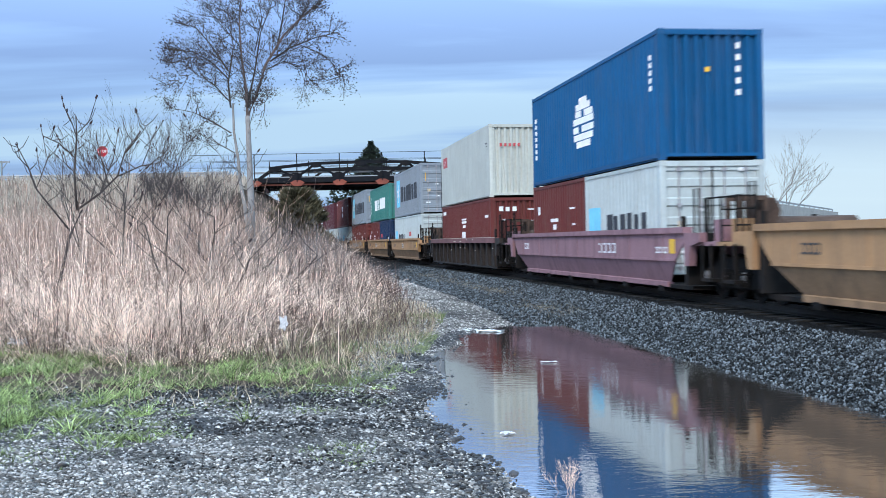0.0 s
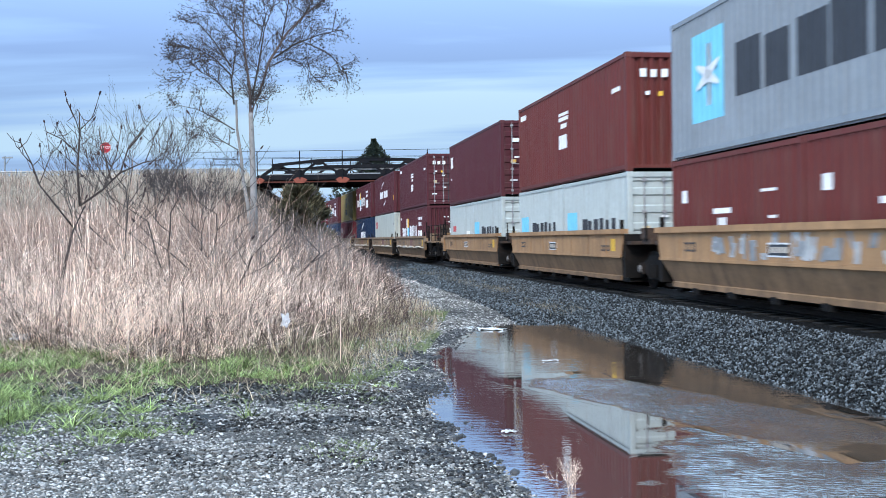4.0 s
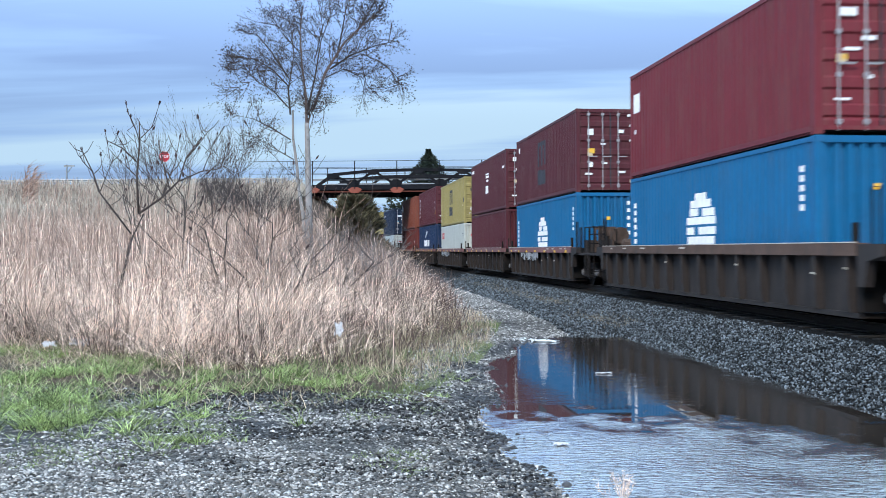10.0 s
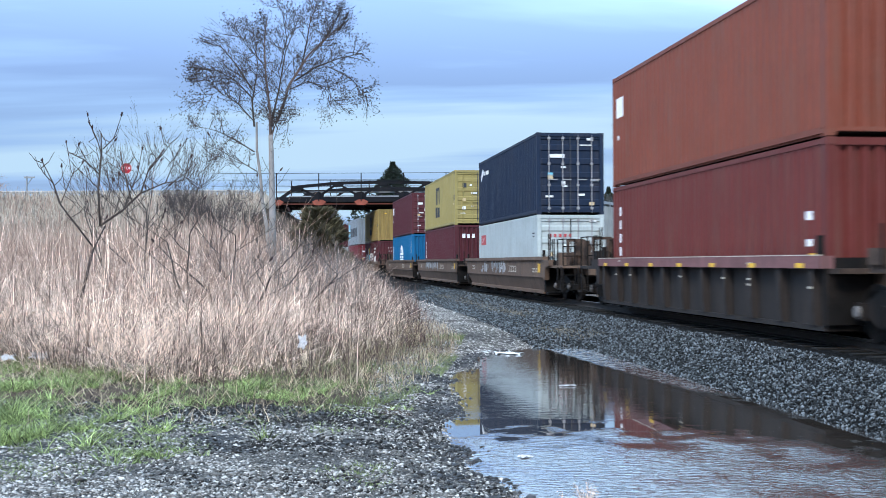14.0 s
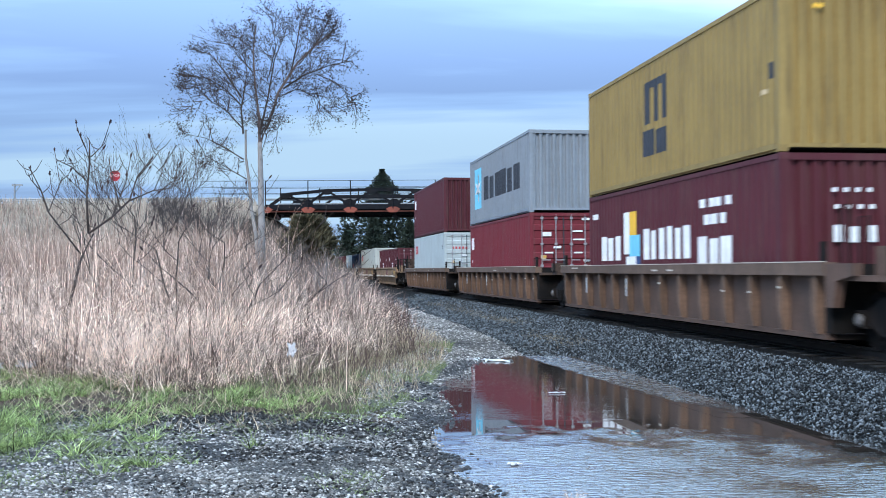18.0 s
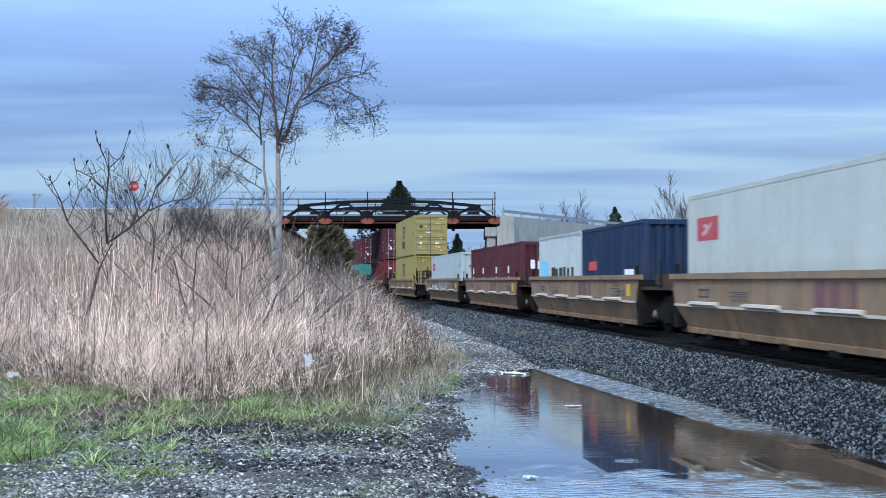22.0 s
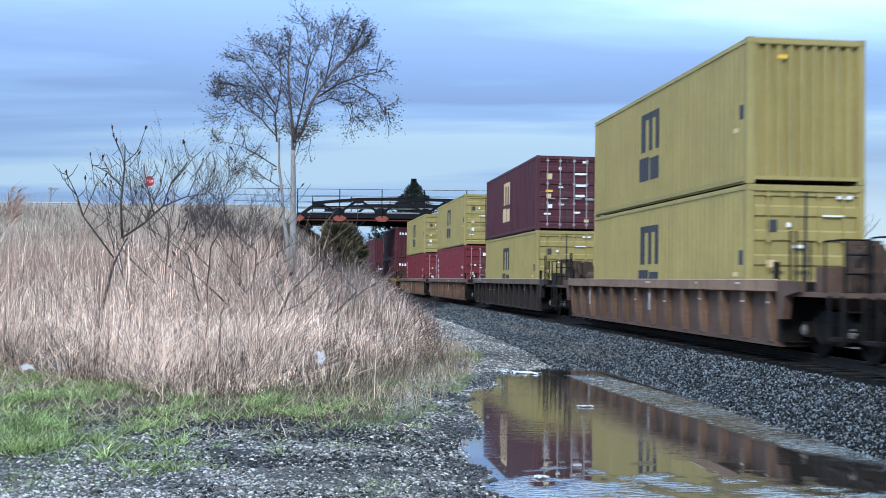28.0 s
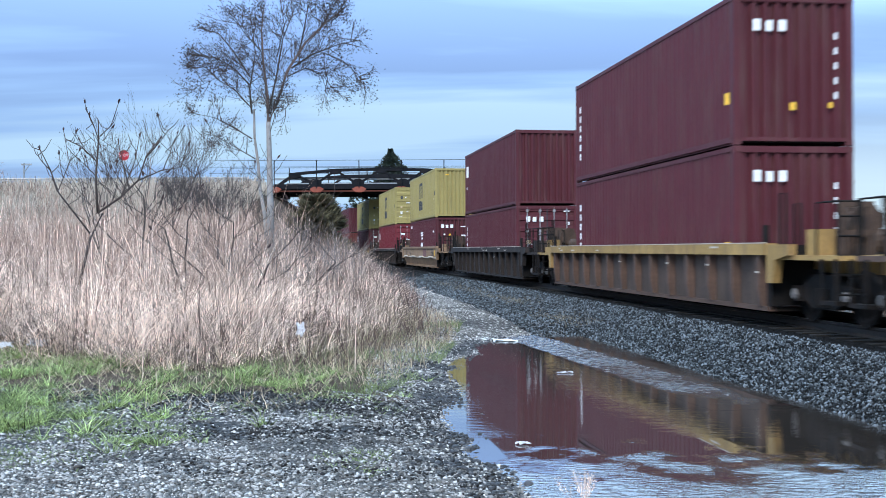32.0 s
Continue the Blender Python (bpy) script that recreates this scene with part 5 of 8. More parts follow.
def build_sumac(x, y, h, seed, lean, forks):
    rnd = random.Random(seed)
    z = float(ground_z(x, y))
    t = thing("sumac_shrub", "bare dark sumac shrub with upright dried fruit heads", "shrub", "sumac shrubs", m=pose(x, y, z))
    heads = []

    def stem(p, d, length, r, depth):
        pts, rad = [p.copy()], [r]
        q, v = p.copy(), d.normalized()
        for i in range(5):
            v = (v + Vector((rnd.gauss(0, 0.14), rnd.gauss(0, 0.14), 0.10 if depth < 3 else 0.02))).normalized()
            q = q + v * length / 5
            pts.append(q.copy()); rad.append(r * (1 - 0.45 * (i + 1) / 5))
        put("stem", MB().tube(pts, rad, 6, cap=True), SUMAC, t)
        if depth == 0:
            if rnd.random() < 0.16:
                heads.append((pts[-1], v))
            return
        for j in range(rnd.choice((2, 3)) if depth > 1 else rnd.choice((1, 2, 2, 3))):
            a = rnd.uniform(0, 6.28)
            w = (v * 0.45 + Vector((math.cos(a) * 1.0, math.sin(a) * 0.6, 0.12))).normalized()
            stem(pts[rnd.choice((2, 3, 4)) if j else 5], w, length * rnd.uniform(0.45, 0.75), max(rad[-1] * 0.8, 0.008), depth - 1)
    for k in range(forks):
        a = rnd.uniform(0, 6.28)
        stem(Vector((0.15 * math.cos(a), 0.15 * math.sin(a), -0.05)), Vector((lean + rnd.gauss(0, 0.2), rnd.gauss(0, 0.2), 1.0)), h * rnd.uniform(0.46, 0.56), 0.028, 3)
    for p, v in heads:
        f = MB().tube([p - v * 0.01, p + v * 0.03, p + v * 0.07, p + v * 0.12], [0.012, 0.024, 0.020, 0.005], 7)
        put("fruit_head", f, FRUIT, t)



def build_big_sumac(x, y):
    """The tall one in front: a leaning stem, three main limbs that turn up, and short forks with fruit heads."""
    rnd = random.Random(6)
    t = thing("sumac_shrub", "tall bare dark sumac with forked upturned limbs and fruit heads", "shrub", "sumac shrubs", m=pose(x, y, float(ground_z(x, y)) - 0.42))
    limbs = [
        ([(0, 0.1), (0.12, 0.75), (0.30, 1.5), (0.42, 2.1), (0.57, 2.6)], 0.046, 0),
        ([(0.42, 2.2), (-0.17, 3.0), (-0.37, 3.45), (-0.5, 3.85)], 0.024, 2),
        ([(-0.37, 3.45), (-0.55, 3.65), (-0.66, 3.82)], 0.014, 1),
        ([(-0.2, 3.05), (-0.05, 3.5), (0.02, 3.75)], 0.013, 1),
        ([(0.57, 2.6), (0.56, 3.3), (0.60, 4.0), (0.66, 4.4)], 0.030, 2),
        ([(0.60, 4.0), (0.50, 4.3), (0.44, 4.5)], 0.014, 1),
        ([(0.62, 4.1), (0.82, 4.3), (0.93, 4.5)], 0.014, 1),
        ([(0.57, 3.6), (0.25, 3.9), (-0.05, 4.05), (-0.17, 4.25)], 0.017, 2),
        ([(0.57, 3.3), (0.36, 3.5), (0.22, 3.62)], 0.012, 1),
        ([(0.57, 2.6), (1.02, 2.9), (1.39, 3.24), (1.55, 3.7), (1.66, 4.1)], 0.030, 3),
        ([(1.39, 3.24), (1.85, 3.42), (2.15, 3.5), (2.35, 3.7)], 0.019, 3),
        ([(1.2, 3.05), (1.05, 3.6), (0.98, 4.05)], 0.018, 2),
        ([(1.55, 3.7), (1.8, 4.0), (1.92, 4.25)], 0.014, 2),
        ([(1.02, 2.9), (1.30, 3.6), (1.38, 4.1)], 0.015, 2),
        ([(1.85, 3.42), (2.0, 3.8), (2.1, 4.05)], 0.012, 1),
    ]
    for pts, r, forks in limbs:
        k = len(pts)
        P = [Vector((a, rnd.gauss(0, 0.05) * i, b)) for i, (a, b) in enumerate(pts)]
        put("stem", MB().tube(P, [r * 0.8 * (1 - 0.5 * i / (k - 1)) for i in range(k)], 6).mesh("stem", True), SUMAC, t)
        ends = [(P[-1], (P[-1] - P[-2]).normalized())] if r < 0.04 else []
        for j in range(2 * forks + (1 if r < 0.04 else 0)):
            i = rnd.randrange(1, k)
            o = P[i - 1].lerp(P[i], rnd.uniform(0.3, 1.0))
            v = Vector((rnd.choice((-1, 1)) * rnd.uniform(0.4, 1.0), rnd.gauss(0, 0.6), rnd.uniform(0.1, 0.9))).normalized()
            n = rnd.uniform(0.5, 1.5)
            q, e = o + v * 0.16 * n, o + v * 0.25 * n + Vector((v.x * 0.05, 0, rnd.uniform(0.06, 0.24)))
            put("stem", MB().tube([o, q, e], [0.009, 0.0075, 0.005], 5).mesh("stem", True), SUMAC, t)
            ends.append((e, (e - q).normalized()))
        for p, v in ends:
            if rnd.random() < 0.40:
                w = (v + Vector((rnd.gauss(0, 0.3), 0, 0.7))).normalized()
                n = rnd.uniform(0.5, 1.0)
                g = MB().tube([p - w * 0.01, p + w * 0.03 * n, p + w * 0.06 * n, p + w * 0.10 * n], [0.008, 0.022 * n, 0.017 * n, 0.004], 6)
                for i in range(5):
                    o = p + w * rnd.uniform(0.0, 0.08) * n
                    d = Vector((rnd.gauss(0, 1), rnd.gauss(0, 1), rnd.gauss(0.2, 0.7))).normalized()
                    g.tube([o, o + d * 0.04 * n], [0.012 * n, 0.004], 4)
                put("fruit_head", g, FRUIT, t)


build_big_sumac(-7.6, 21.5)
build_sumac(-7.9, 27.0, 5.4, 61, 0.0, 2)
build_sumac(-6.2, 24.5, 4.3, 21, 0.10, 2)
build_sumac(-4.9, 24.0, 3.5, 33, 0.12, 2)
build_sumac(-6.0, 28.5, 4.4, 45, -0.1, 2)
build_sumac(-4.2, 27.0, 3.2, 52, 0.3, 1)


def bare_tree(x, y, h, seed, label, depth=4, spread=0.6, r=0.12, group="", mats=None, stems=1, z=None, leafy=0, fine=0.0001):
    rnd = random.Random(seed)
    z = float(ground_z(x, y)) if z is None else z
    t = thing("tree" if h > 4 else "shrub", label, "tree" if h > 4 else "shrub", group, m=pose(x, y, z))
    g, tips = MB(), []
    tr = MB()
    for k in range(stems):
        a = rnd.uniform(0, 6.28)
        d = Vector((math.cos(a) * 0.25 * (stems > 1), math.sin(a) * 0.25 * (stems > 1), 1))
        b = Vector((math.cos(a) * 0.2 * (stems > 1), math.sin(a) * 0.2 * (stems > 1), -0.1))
        e = b + d.normalized() * h * 0.34
        tr.tube([b, b.lerp(e, 0.5) + Vector((rnd.gauss(0, 0.05), 0, 0)), e], [r, r * 0.85, r * 0.72], 7)
        for j in range(4):
            a2 = rnd.uniform(0, 6.28)
            grow(g, tips, rnd, b.lerp(e, rnd.uniform(0.6, 1.0)), Vector((math.cos(a2) * spread, math.sin(a2) * spread, 0.9)), h * rnd.uniform(0.26, 0.36), r * 0.5, depth - 1, spread, 0.3, 3, 0.4, 4, y * fine)
    put("trunk", tr.mesh("trunk", True), mats or TWIG, t)
    tagged(put("twig_mass", g, mats or TWIG, t), kind="stuff")
    if leafy:
        leaf_cloud("dead_foliage", [q for i, q in enumerate(tips) if q[2] <= 0 and i % 3 == 0], leafy, 0.04, 0.1, BUD, t, seed, "small dark dead leaves")
    return t


for i, (x, y, h) in enumerate([(-14.2, 50, 8.6), (-12.4, 48, 7.6), (-16.0, 55, 8.8), (-10.6, 47, 6.6), (-13.0, 58, 6.2), (-15.2, 47, 7.8), (-9.4, 50, 5.6)]):
    bare_tree(x, y, h, 70 + i, "slender bare grey tree above dry grass", 4, 0.55, 0.055, "bare saplings", stems=1, leafy=1, fine=0.00012)
for i, (x, y, h) in enumerate([(-5.4, 25.5, 2.5), (-4.4, 26.5, 2.2), (-3.6, 25.2, 1.8), (-5.0, 29.0, 2.7), (-3.9, 30.0, 2.5), (-3.0, 29.0, 2.0), (-4.6, 33.0, 2.8), (-3.4, 34.0, 2.4), (-5.6, 36.0, 3.0), (-4.2, 38.5, 2.8), (-7.2, 27.5, 2.6), (-8.6, 26.5, 2.4)]):
    bare_tree(x, y, h, 170 + i, "small bare reddish-brown shrub in dry grass", 3, 0.55, 0.016, "bare shrubs", mats=LIMB, stems=2)
for i, (x, y, h) in enumerate([(-18.5, 82, 4.4), (-20.5, 84, 4.8), (-16.8, 80, 4.0), (-22.5, 86, 4.2)]):
    bare_tree(x, y, h, 90 + i, "dense bare grey thicket on the bank", 4, 0.9, 0.07, "bare thicket", mats=TWIG, stems=3)
for i, (x, y, h) in enumerate([(41, 200, 21), (35.5, 205, 18), (47, 210, 18), (17, 190, 18), (22, 195, 16.5), (10.5, 185, 17), (29.5, 215, 18), (53, 200, 18), (66, 215, 23), (60, 220, 20), (73, 230, 21), (14, 200, 15.5), (19.5, 182, 14.5), (26, 190, 16)]):
    bare_tree(x, y, h, 110 + i, "distant bare deciduous tree", 5 if i in (0, 3) else 4, 0.75, 0.22, "distant bare trees", mats=TWIG if i < 7 else LIMB, z=0.0, fine=0.00013 if i < 7 else 0.0001)
for i, (x, y, h) in enumerate([(-22, 150, 9), (-17, 160, 10), (-28, 165, 10), (-12.5, 150, 8.5), (-3, 165, 9.5), (-31, 175, 11), (2.5, 158, 8)]):
    bare_tree(x, y, h, 140 + i, "bare grey tree beyond the bridge", 4, 0.6, 0.12, "bare trees beyond the bridge", z=0.0)

NEEDLE = mat("needle_dark", (0.032, 0.046, 0.034), rough=0.9, var=0.4, scale=2, fine=15, bump=0, island=0.5)
JUNI = mat("juniper_olive", (0.095, 0.084, 0.050), rough=0.9, var=0.4, scale=2, fine=15, bump=0, island=0.55)


def needle_tree(name, x, y, h, width, seed, material, label, tufts, z=None, shape=1.0, group="", tuft=0.28, open_=0.0):
    """A trunk with whorls of drooping needled boughs; the outline is ragged and open between whorls."""
    rng = np.random.RandomState(seed)
    z = float(ground_z(x, y)) if z is None else z
    t = thing(name, label, "tree" if name == "tree" else "bush", group, m=pose(x, y, z))
    put("trunk", MB().tube([(0, 0, -0.1), (0, 0, h * 0.97)], [h * 0.018, 0.02], 7), TWIG, t)
    f = rng.rand(tufts) ** (0.75 if shape >= 1 else 0.6)
    a = rng.uniform(0, 6.283, tufts)
    whorl = 0.78 + 0.30 * np.sin(f * h * 5.0 + rng.uniform(0, 6)) + 0.25 * np.sin(a * 3 + f * 9) + open_ * rng.normal(0, 0.3, tufts)
    rad = width * np.clip((1 - f) ** shape if shape >= 1 else np.sqrt(np.clip(1 - (f * 1.05 - 0.1) ** 2, 0.03, 1)), 0.02, 1) * np.clip(whorl, 0.25, 1.3)
    rr = rad * np.sqrt(rng.uniform(0.25, 1, tufts))
    C = np.stack([rr * np.cos(a), rr * np.sin(a), h * (0.05 + 0.95 * f) - 0.15 * rr], 1)
    n = 7
    C = np.repeat(C, n, 0)
    A = np.repeat(a, n) + rng.normal(0, 0.6, len(C))
    d = np.stack([np.cos(A), np.sin(A), rng.normal(0.15 if shape >= 1 else 0.8, 0.45, len(C))], 1)
    d /= np.linalg.norm(d, axis=1)[:, None]
    w = np.cross(d, rng.normal(0, 1, (len(C), 3))); w /= np.linalg.norm(w, axis=1)[:, None]
    s = rng.uniform(0.5, 1.2, (len(C), 1)) * tuft
    if shape >= 1:
        s = s * (0.30 + 0.9 * np.sqrt(1 - np.repeat(f, n)))[:, None]
    V = np.stack([C - w * s * 0.16, C + w * s * 0.16, C + d * s], 1)
    F = np.arange(len(C) * 3)
    tagged(put("needles", array_mesh("needles", V.reshape(-1, 3), F, 3), material, t), kind="stuff")
    return t


needle_tree("bush", -7.65, 60, 3.75, 1.45, 5, JUNI, "dark olive juniper bush in dry grass", 3400, shape=0.5, tuft=0.50, open_=0.8)
needle_tree("tree", -8.95, 150, 15.6, 10.4, 6, NEEDLE, "tall dark conifer behind the bridge", 5200, z=0.0, shape=1.0, tuft=0.62, open_=1.7)
for i, (x, y, h, w) in enumerate([(-9.5, 140, 9.5, 3.4), (-5.0, 142, 8.8, 3.2), (-1.0, 146, 8.2, 3.0), (3.2, 150, 8.0, 2.8), (-13.5, 148, 8.0, 2.8)]):
    needle_tree("tree", x, y, h, w, 30 + i, NEEDLE, "dark conifer beyond the bridge", 2400, z=0.0, shape=1.0, tuft=0.5, group="conifers beyond the bridge", open_=0.5)
needle_tree("tree", 26.6, 196, 15.2, 8.6, 44, NEEDLE, "small dark spruce behind the retaining wall", 4200, z=0.0, tuft=0.5)


def build_hedges():
    """The far edge of the fields."""
    rng = np.random.RandomState(77)
    n = 26000
    a = rng.uniform(-0.9, 1.1, n)
    y = 290 + 40 * rng.rand(n)
    x = a * y
    h = rng.uniform(2.0, 6.0, n) * (0.7 + 0.5 * wave(x, y, 0.03, 71)) * (1 + 0.3 * wave(x, y, 0.2, 72))
    blades("far_woods", np.stack([x, y, 0 * x], 1), h, 0.12, rng.uniform(0, 0.4, n), rng.uniform(-0.3, 0.3, n), mat("far_wood", (0.17, 0.14, 0.135), rough=1.0, var=0.3, scale=0.05, fine=0.5, bump=0, island=0.4), "distant bare brown woods at the field's edge", rng, 1)
    # a thicket beyond the bridge
    n = 9000
    x = -52 + rng.rand(n) * 66
    y = 178 + 22 * rng.rand(n)
    h = rng.uniform(3.0, 8.2, n) * (0.8 + 0.5 * wave(x, y, 0.25, 73))
    blades("far_thicket", np.stack([x, y, 0 * x], 1), h, 0.045, rng.uniform(0, 0.25, n), rng.uniform(-0.25, 0.25, n), mat("thicket_grey", (0.17, 0.15, 0.145), rough=1.0, var=0.3, scale=0.1, fine=1, bump=0, spec=0.1, island=0.5), "bare grey thicket beyond the bridge", rng)
    # dry scrub across the track
    n = 16000
    y = 20 + rng.rand(n) ** 1.3 * 120
    x = center_x(y) + 4.5 + rng.rand(n) * (4 + y * 0.55)
    keep = y < wall_y(x) - 1.0
    x, y = x[keep], y[keep]
    h = rng.uniform(0.25, 0.9, len(x))
    n = 14000
    xr = 16 + rng.rand(n) * 66
    yr = wall_y(xr) - 1.5 - rng.rand(n) ** 1.5 * 16
    hr = rng.uniform(1.6, 4.2, n) * (0.85 + 0.5 * wave(xr, yr, 0.25, 74))
    blades("reed_bed", np.stack([xr, yr, ground_z(xr, yr)], 1), hr, 0.04, rng.uniform(0, 0.2, n), rng.uniform(-0.1, 0.4, n), mat("reed_bed_tan", (0.50, 0.43, 0.35), rough=0.9, var=0.3, scale=0.2, fine=2, bump=0, spec=0.1, island=0.45), "pale tan reed bed below the retaining wall", rng)
    blades("scrub", np.stack([x, y, ground_z(x, y)], 1), h, 0.012, rng.uniform(0, 0.4, len(x)), rng.uniform(-0.2, 0.4, len(x)), REED, "dry brown scrub beyond the track", rng)


build_hedges()

# ---- the train ----
SPEED = 20.712
CORR = 0.278


def side_profile(length, y0, y1, deep=1.0):
    """Points (y, depth) of the trapezoid ribs of a container's side between two places along it."""
    a, b = -length / 2 + 0.13, length / 2 - 0.13
    k = round((b - a) / CORR)
    p = (b - a) / k
    out = []
    for i in range(k):
        s = a + i * p
        for f, d in ((0.0, 0.0), (0.26, 0.0), (0.50, 0.036), (0.76, 0.036)):
            out.append((s + f * p, d * deep))
    out.append((b, 0.0))
    ys = [y for y, d in out]
    ds = [d for y, d in out]
    pts = [(y0, float(np.interp(y0, ys, ds)))] + [(y, d) for y, d in out if y0 < y < y1] + [(y1, float(np.interp(y1, ys, ds)))]
    return pts


SHELLS = {}


def body_mesh(key, make):
    if key not in SHELLS:
        SHELLS[key] = make().mesh(key[0])
    return SHELLS[key]


def wall_g(length, height, deep=1.0):
    """The ribbed near side wall; the far one is the same turned about."""
    g = MB()
    pts = side_profile(length, -length / 2 + 0.13, length / 2 - 0.13, deep)
    for (ya, da), (yb, db) in zip(pts, pts[1:]):
        g.quad((-1.212 + db, yb, 0.15), (-1.212 + da, ya, 0.15), (-1.212 + da, ya, height - 0.09), (-1.212 + db, yb, height - 0.09))
    return g


def roof_g(length, height):
    g = MB()
    hl, y, p = length / 2, -length / 2 + 0.14, 0.21
    z0 = height - 0.035
    while y < hl - 0.2:
        for f0, f1, d0, d1 in ((0, 0.3, 0, 0), (0.3, 0.5, 0, 0.02), (0.5, 0.8, 0.02, 0.02), (0.8, 1.0, 0.02, 0)):
            g.quad((-1.15, y + f0 * p, z0 + d0), (1.15, y + f0 * p, z0 + d0), (1.15, y + f1 * p, z0 + d1), (-1.15, y + f1 * p, z0 + d1))
        y += p
    return g


def end_g(length, height):
    """A ribbed end wall that looks to -y."""
    g = MB()
    k, ye = 9, -length / 2
    p = 2.16 / k
    for i in range(k):
        x = -1.08 + i * p
        for f0, f1, d0, d1 in ((0, 0.35, 0, 0), (0.35, 0.5, 0, 0.07), (0.5, 0.85, 0.07, 0.07), (0.85, 1.0, 0.07, 0)):
            g.quad((x + f0 * p, ye + 0.03 + d0, 0.14), (x + f1 * p, ye + 0.03 + d1, 0.14), (x + f1 * p, ye + 0.03 + d1, height - 0.12), (x + f0 * p, ye + 0.03 + d0, height - 0.12))
    return g


def body(ob, length, height, door, P, deep=1.0):
    """Walls, roof, floor, posts and rails of a container as parts; the front lies at -y."""
    hl = length / 2
    half = pose(0, 0, 0, 0, 0, 180)
    w = body_mesh(("side_wall", length, height, deep), lambda: wall_g(length, height, deep))
    put("side_wall", w, P, ob)
    put("side_wall", w, P, ob, m=half)
    put("roof", body_mesh(("roof", length, height), lambda: roof_g(length, height)), P, ob)
    put("floor", body_mesh(("floor", length), lambda: MB().box(-1.13, 1.13, -hl + 0.05, hl - 0.05, 0.05, 0.13)), STEEL, ob)
    e = body_mesh(("end_wall", length, height), lambda: end_g(length, height))
    put("end_wall", e, P, ob, m=half)
    if not door:
        put("end_wall", e, P, ob)
    for m in (pose(0, 0, 0), half):
        put("bottom_rail", body_mesh(("bottom_rail", length), lambda: MB().extrude_y([(-1.13, 0.02), (-1.13, 0.16), (-1.219, 0.16), (-1.219, 0.055), (-1.17, 0.05), (-1.17, 0.02)], -hl + 0.17, hl - 0.17)), P, ob, m=m)
        put("top_rail", body_mesh(("top_rail", length, height), lambda: MB().box(-1.217, -1.15, -hl + 0.17, hl - 0.17, height - 0.10, height - 0.012)), P, ob, m=m)
        put("end_header", body_mesh(("end_header", length, height), lambda: MB().box(-1.07, 1.07, -hl + 0.004, -hl + 0.12, height - 0.13, height - 0.008)), P, ob, m=m)
        put("end_sill", body_mesh(("box_sill", length), lambda: MB().box(-1.07, 1.07, -hl + 0.004, -hl + 0.12, 0.075, 0.15)), P, ob, m=m)
        for f in (-1, 1):
            y0, y1 = sorted((f * (hl - 0.004), f * (hl - 0.14)))
            put("corner_post", body_mesh(("corner_post", length, height, f), lambda: MB().box(-1.216, -1.07, y0, y1, 0.115, height - 0.115, 0.012)), P, ob, m=m)


DOORS = {}


def door_mesh(height):
    """One door leaf with four pressed panels across; its outer face looks to -y, its middle at x = 0."""
    if height in DOORS:
        return DOORS[height]
    g = MB()
    h0, h1 = 0.15, height - 0.13
    w, fr, n = 1.065, 0.09, 5
    p = (h1 - h0 - 2 * fr) / n
    ring = [(0.085, h1), (0.02, h1), (0.02, h1 - fr)]
    for i in reversed(range(n)):
        z = h0 + fr + i * p
        ring += [(0.055, z + 0.94 * p), (0.055, z + 0.62 * p), (0.022, z + 0.54 * p), (0.022, z + 0.20 * p), (0.055, z + 0.12 * p)]
    ring += [(0.02, h0 + fr), (0.02, h0), (0.085, h0)]
    g.extrude_x(ring, -w / 2, w / 2)
    DOORS[height] = g.mesh("door")
    return DOORS[height]


def rod_mesh(height, key={}):
    if height not in key:
        g = MB().tube([(0, 0.0, 0.06), (0, 0.0, height - 0.06)], 0.019, 6)
        for z in (0.22, height * 0.36, height * 0.62, height - 0.2):
            g.box(-0.05, 0.05, -0.025, 0.02, z - 0.04, z + 0.04)
        g.box(-0.02, 0.30, -0.05, -0.025, height * 0.42, height * 0.42 + 0.035)
        key[height] = g.mesh("lock_rod")
    return key[height]


CAST = {}


def casting_mesh():
    if not CAST:
        g = MB()
        g.box(-0.081, 0.081, -0.089, 0.089, -0.059, 0.059, 0.012)
        CAST["m"] = g.mesh("corner_casting")
    return CAST["m"]


WHITE = mat("mark_white", (0.72, 0.73, 0.74), rough=0.6, var=0.12, scale=4, fine=20, bump=0.05)
BLACK = mat("mark_dark", (0.035, 0.04, 0.05), rough=0.6, var=0.2, bump=0.05)
MARK = {
    "w": WHITE, "k": BLACK,
    "r": mat("mark_red", (0.46, 0.075, 0.08), rough=0.6, var=0.15, bump=0.05),
    "y": mat("mark_yellow", (0.72, 0.42, 0.05), rough=0.6, var=0.15, bump=0.05),
    "b": mat("mark_sky_blue", (0.16, 0.50, 0.68), rough=0.6, var=0.15, bump=0.05),
    "n": mat("mark_navy", (0.04, 0.08, 0.20), rough=0.6, var=0.15, bump=0.05),
    "p": mat("mark_pink", (0.60, 0.33, 0.33), rough=0.6, var=0.15, bump=0.05),
    "c": mat("mark_cream", (0.52, 0.40, 0.24), rough=0.6, var=0.15, bump=0.05),
}


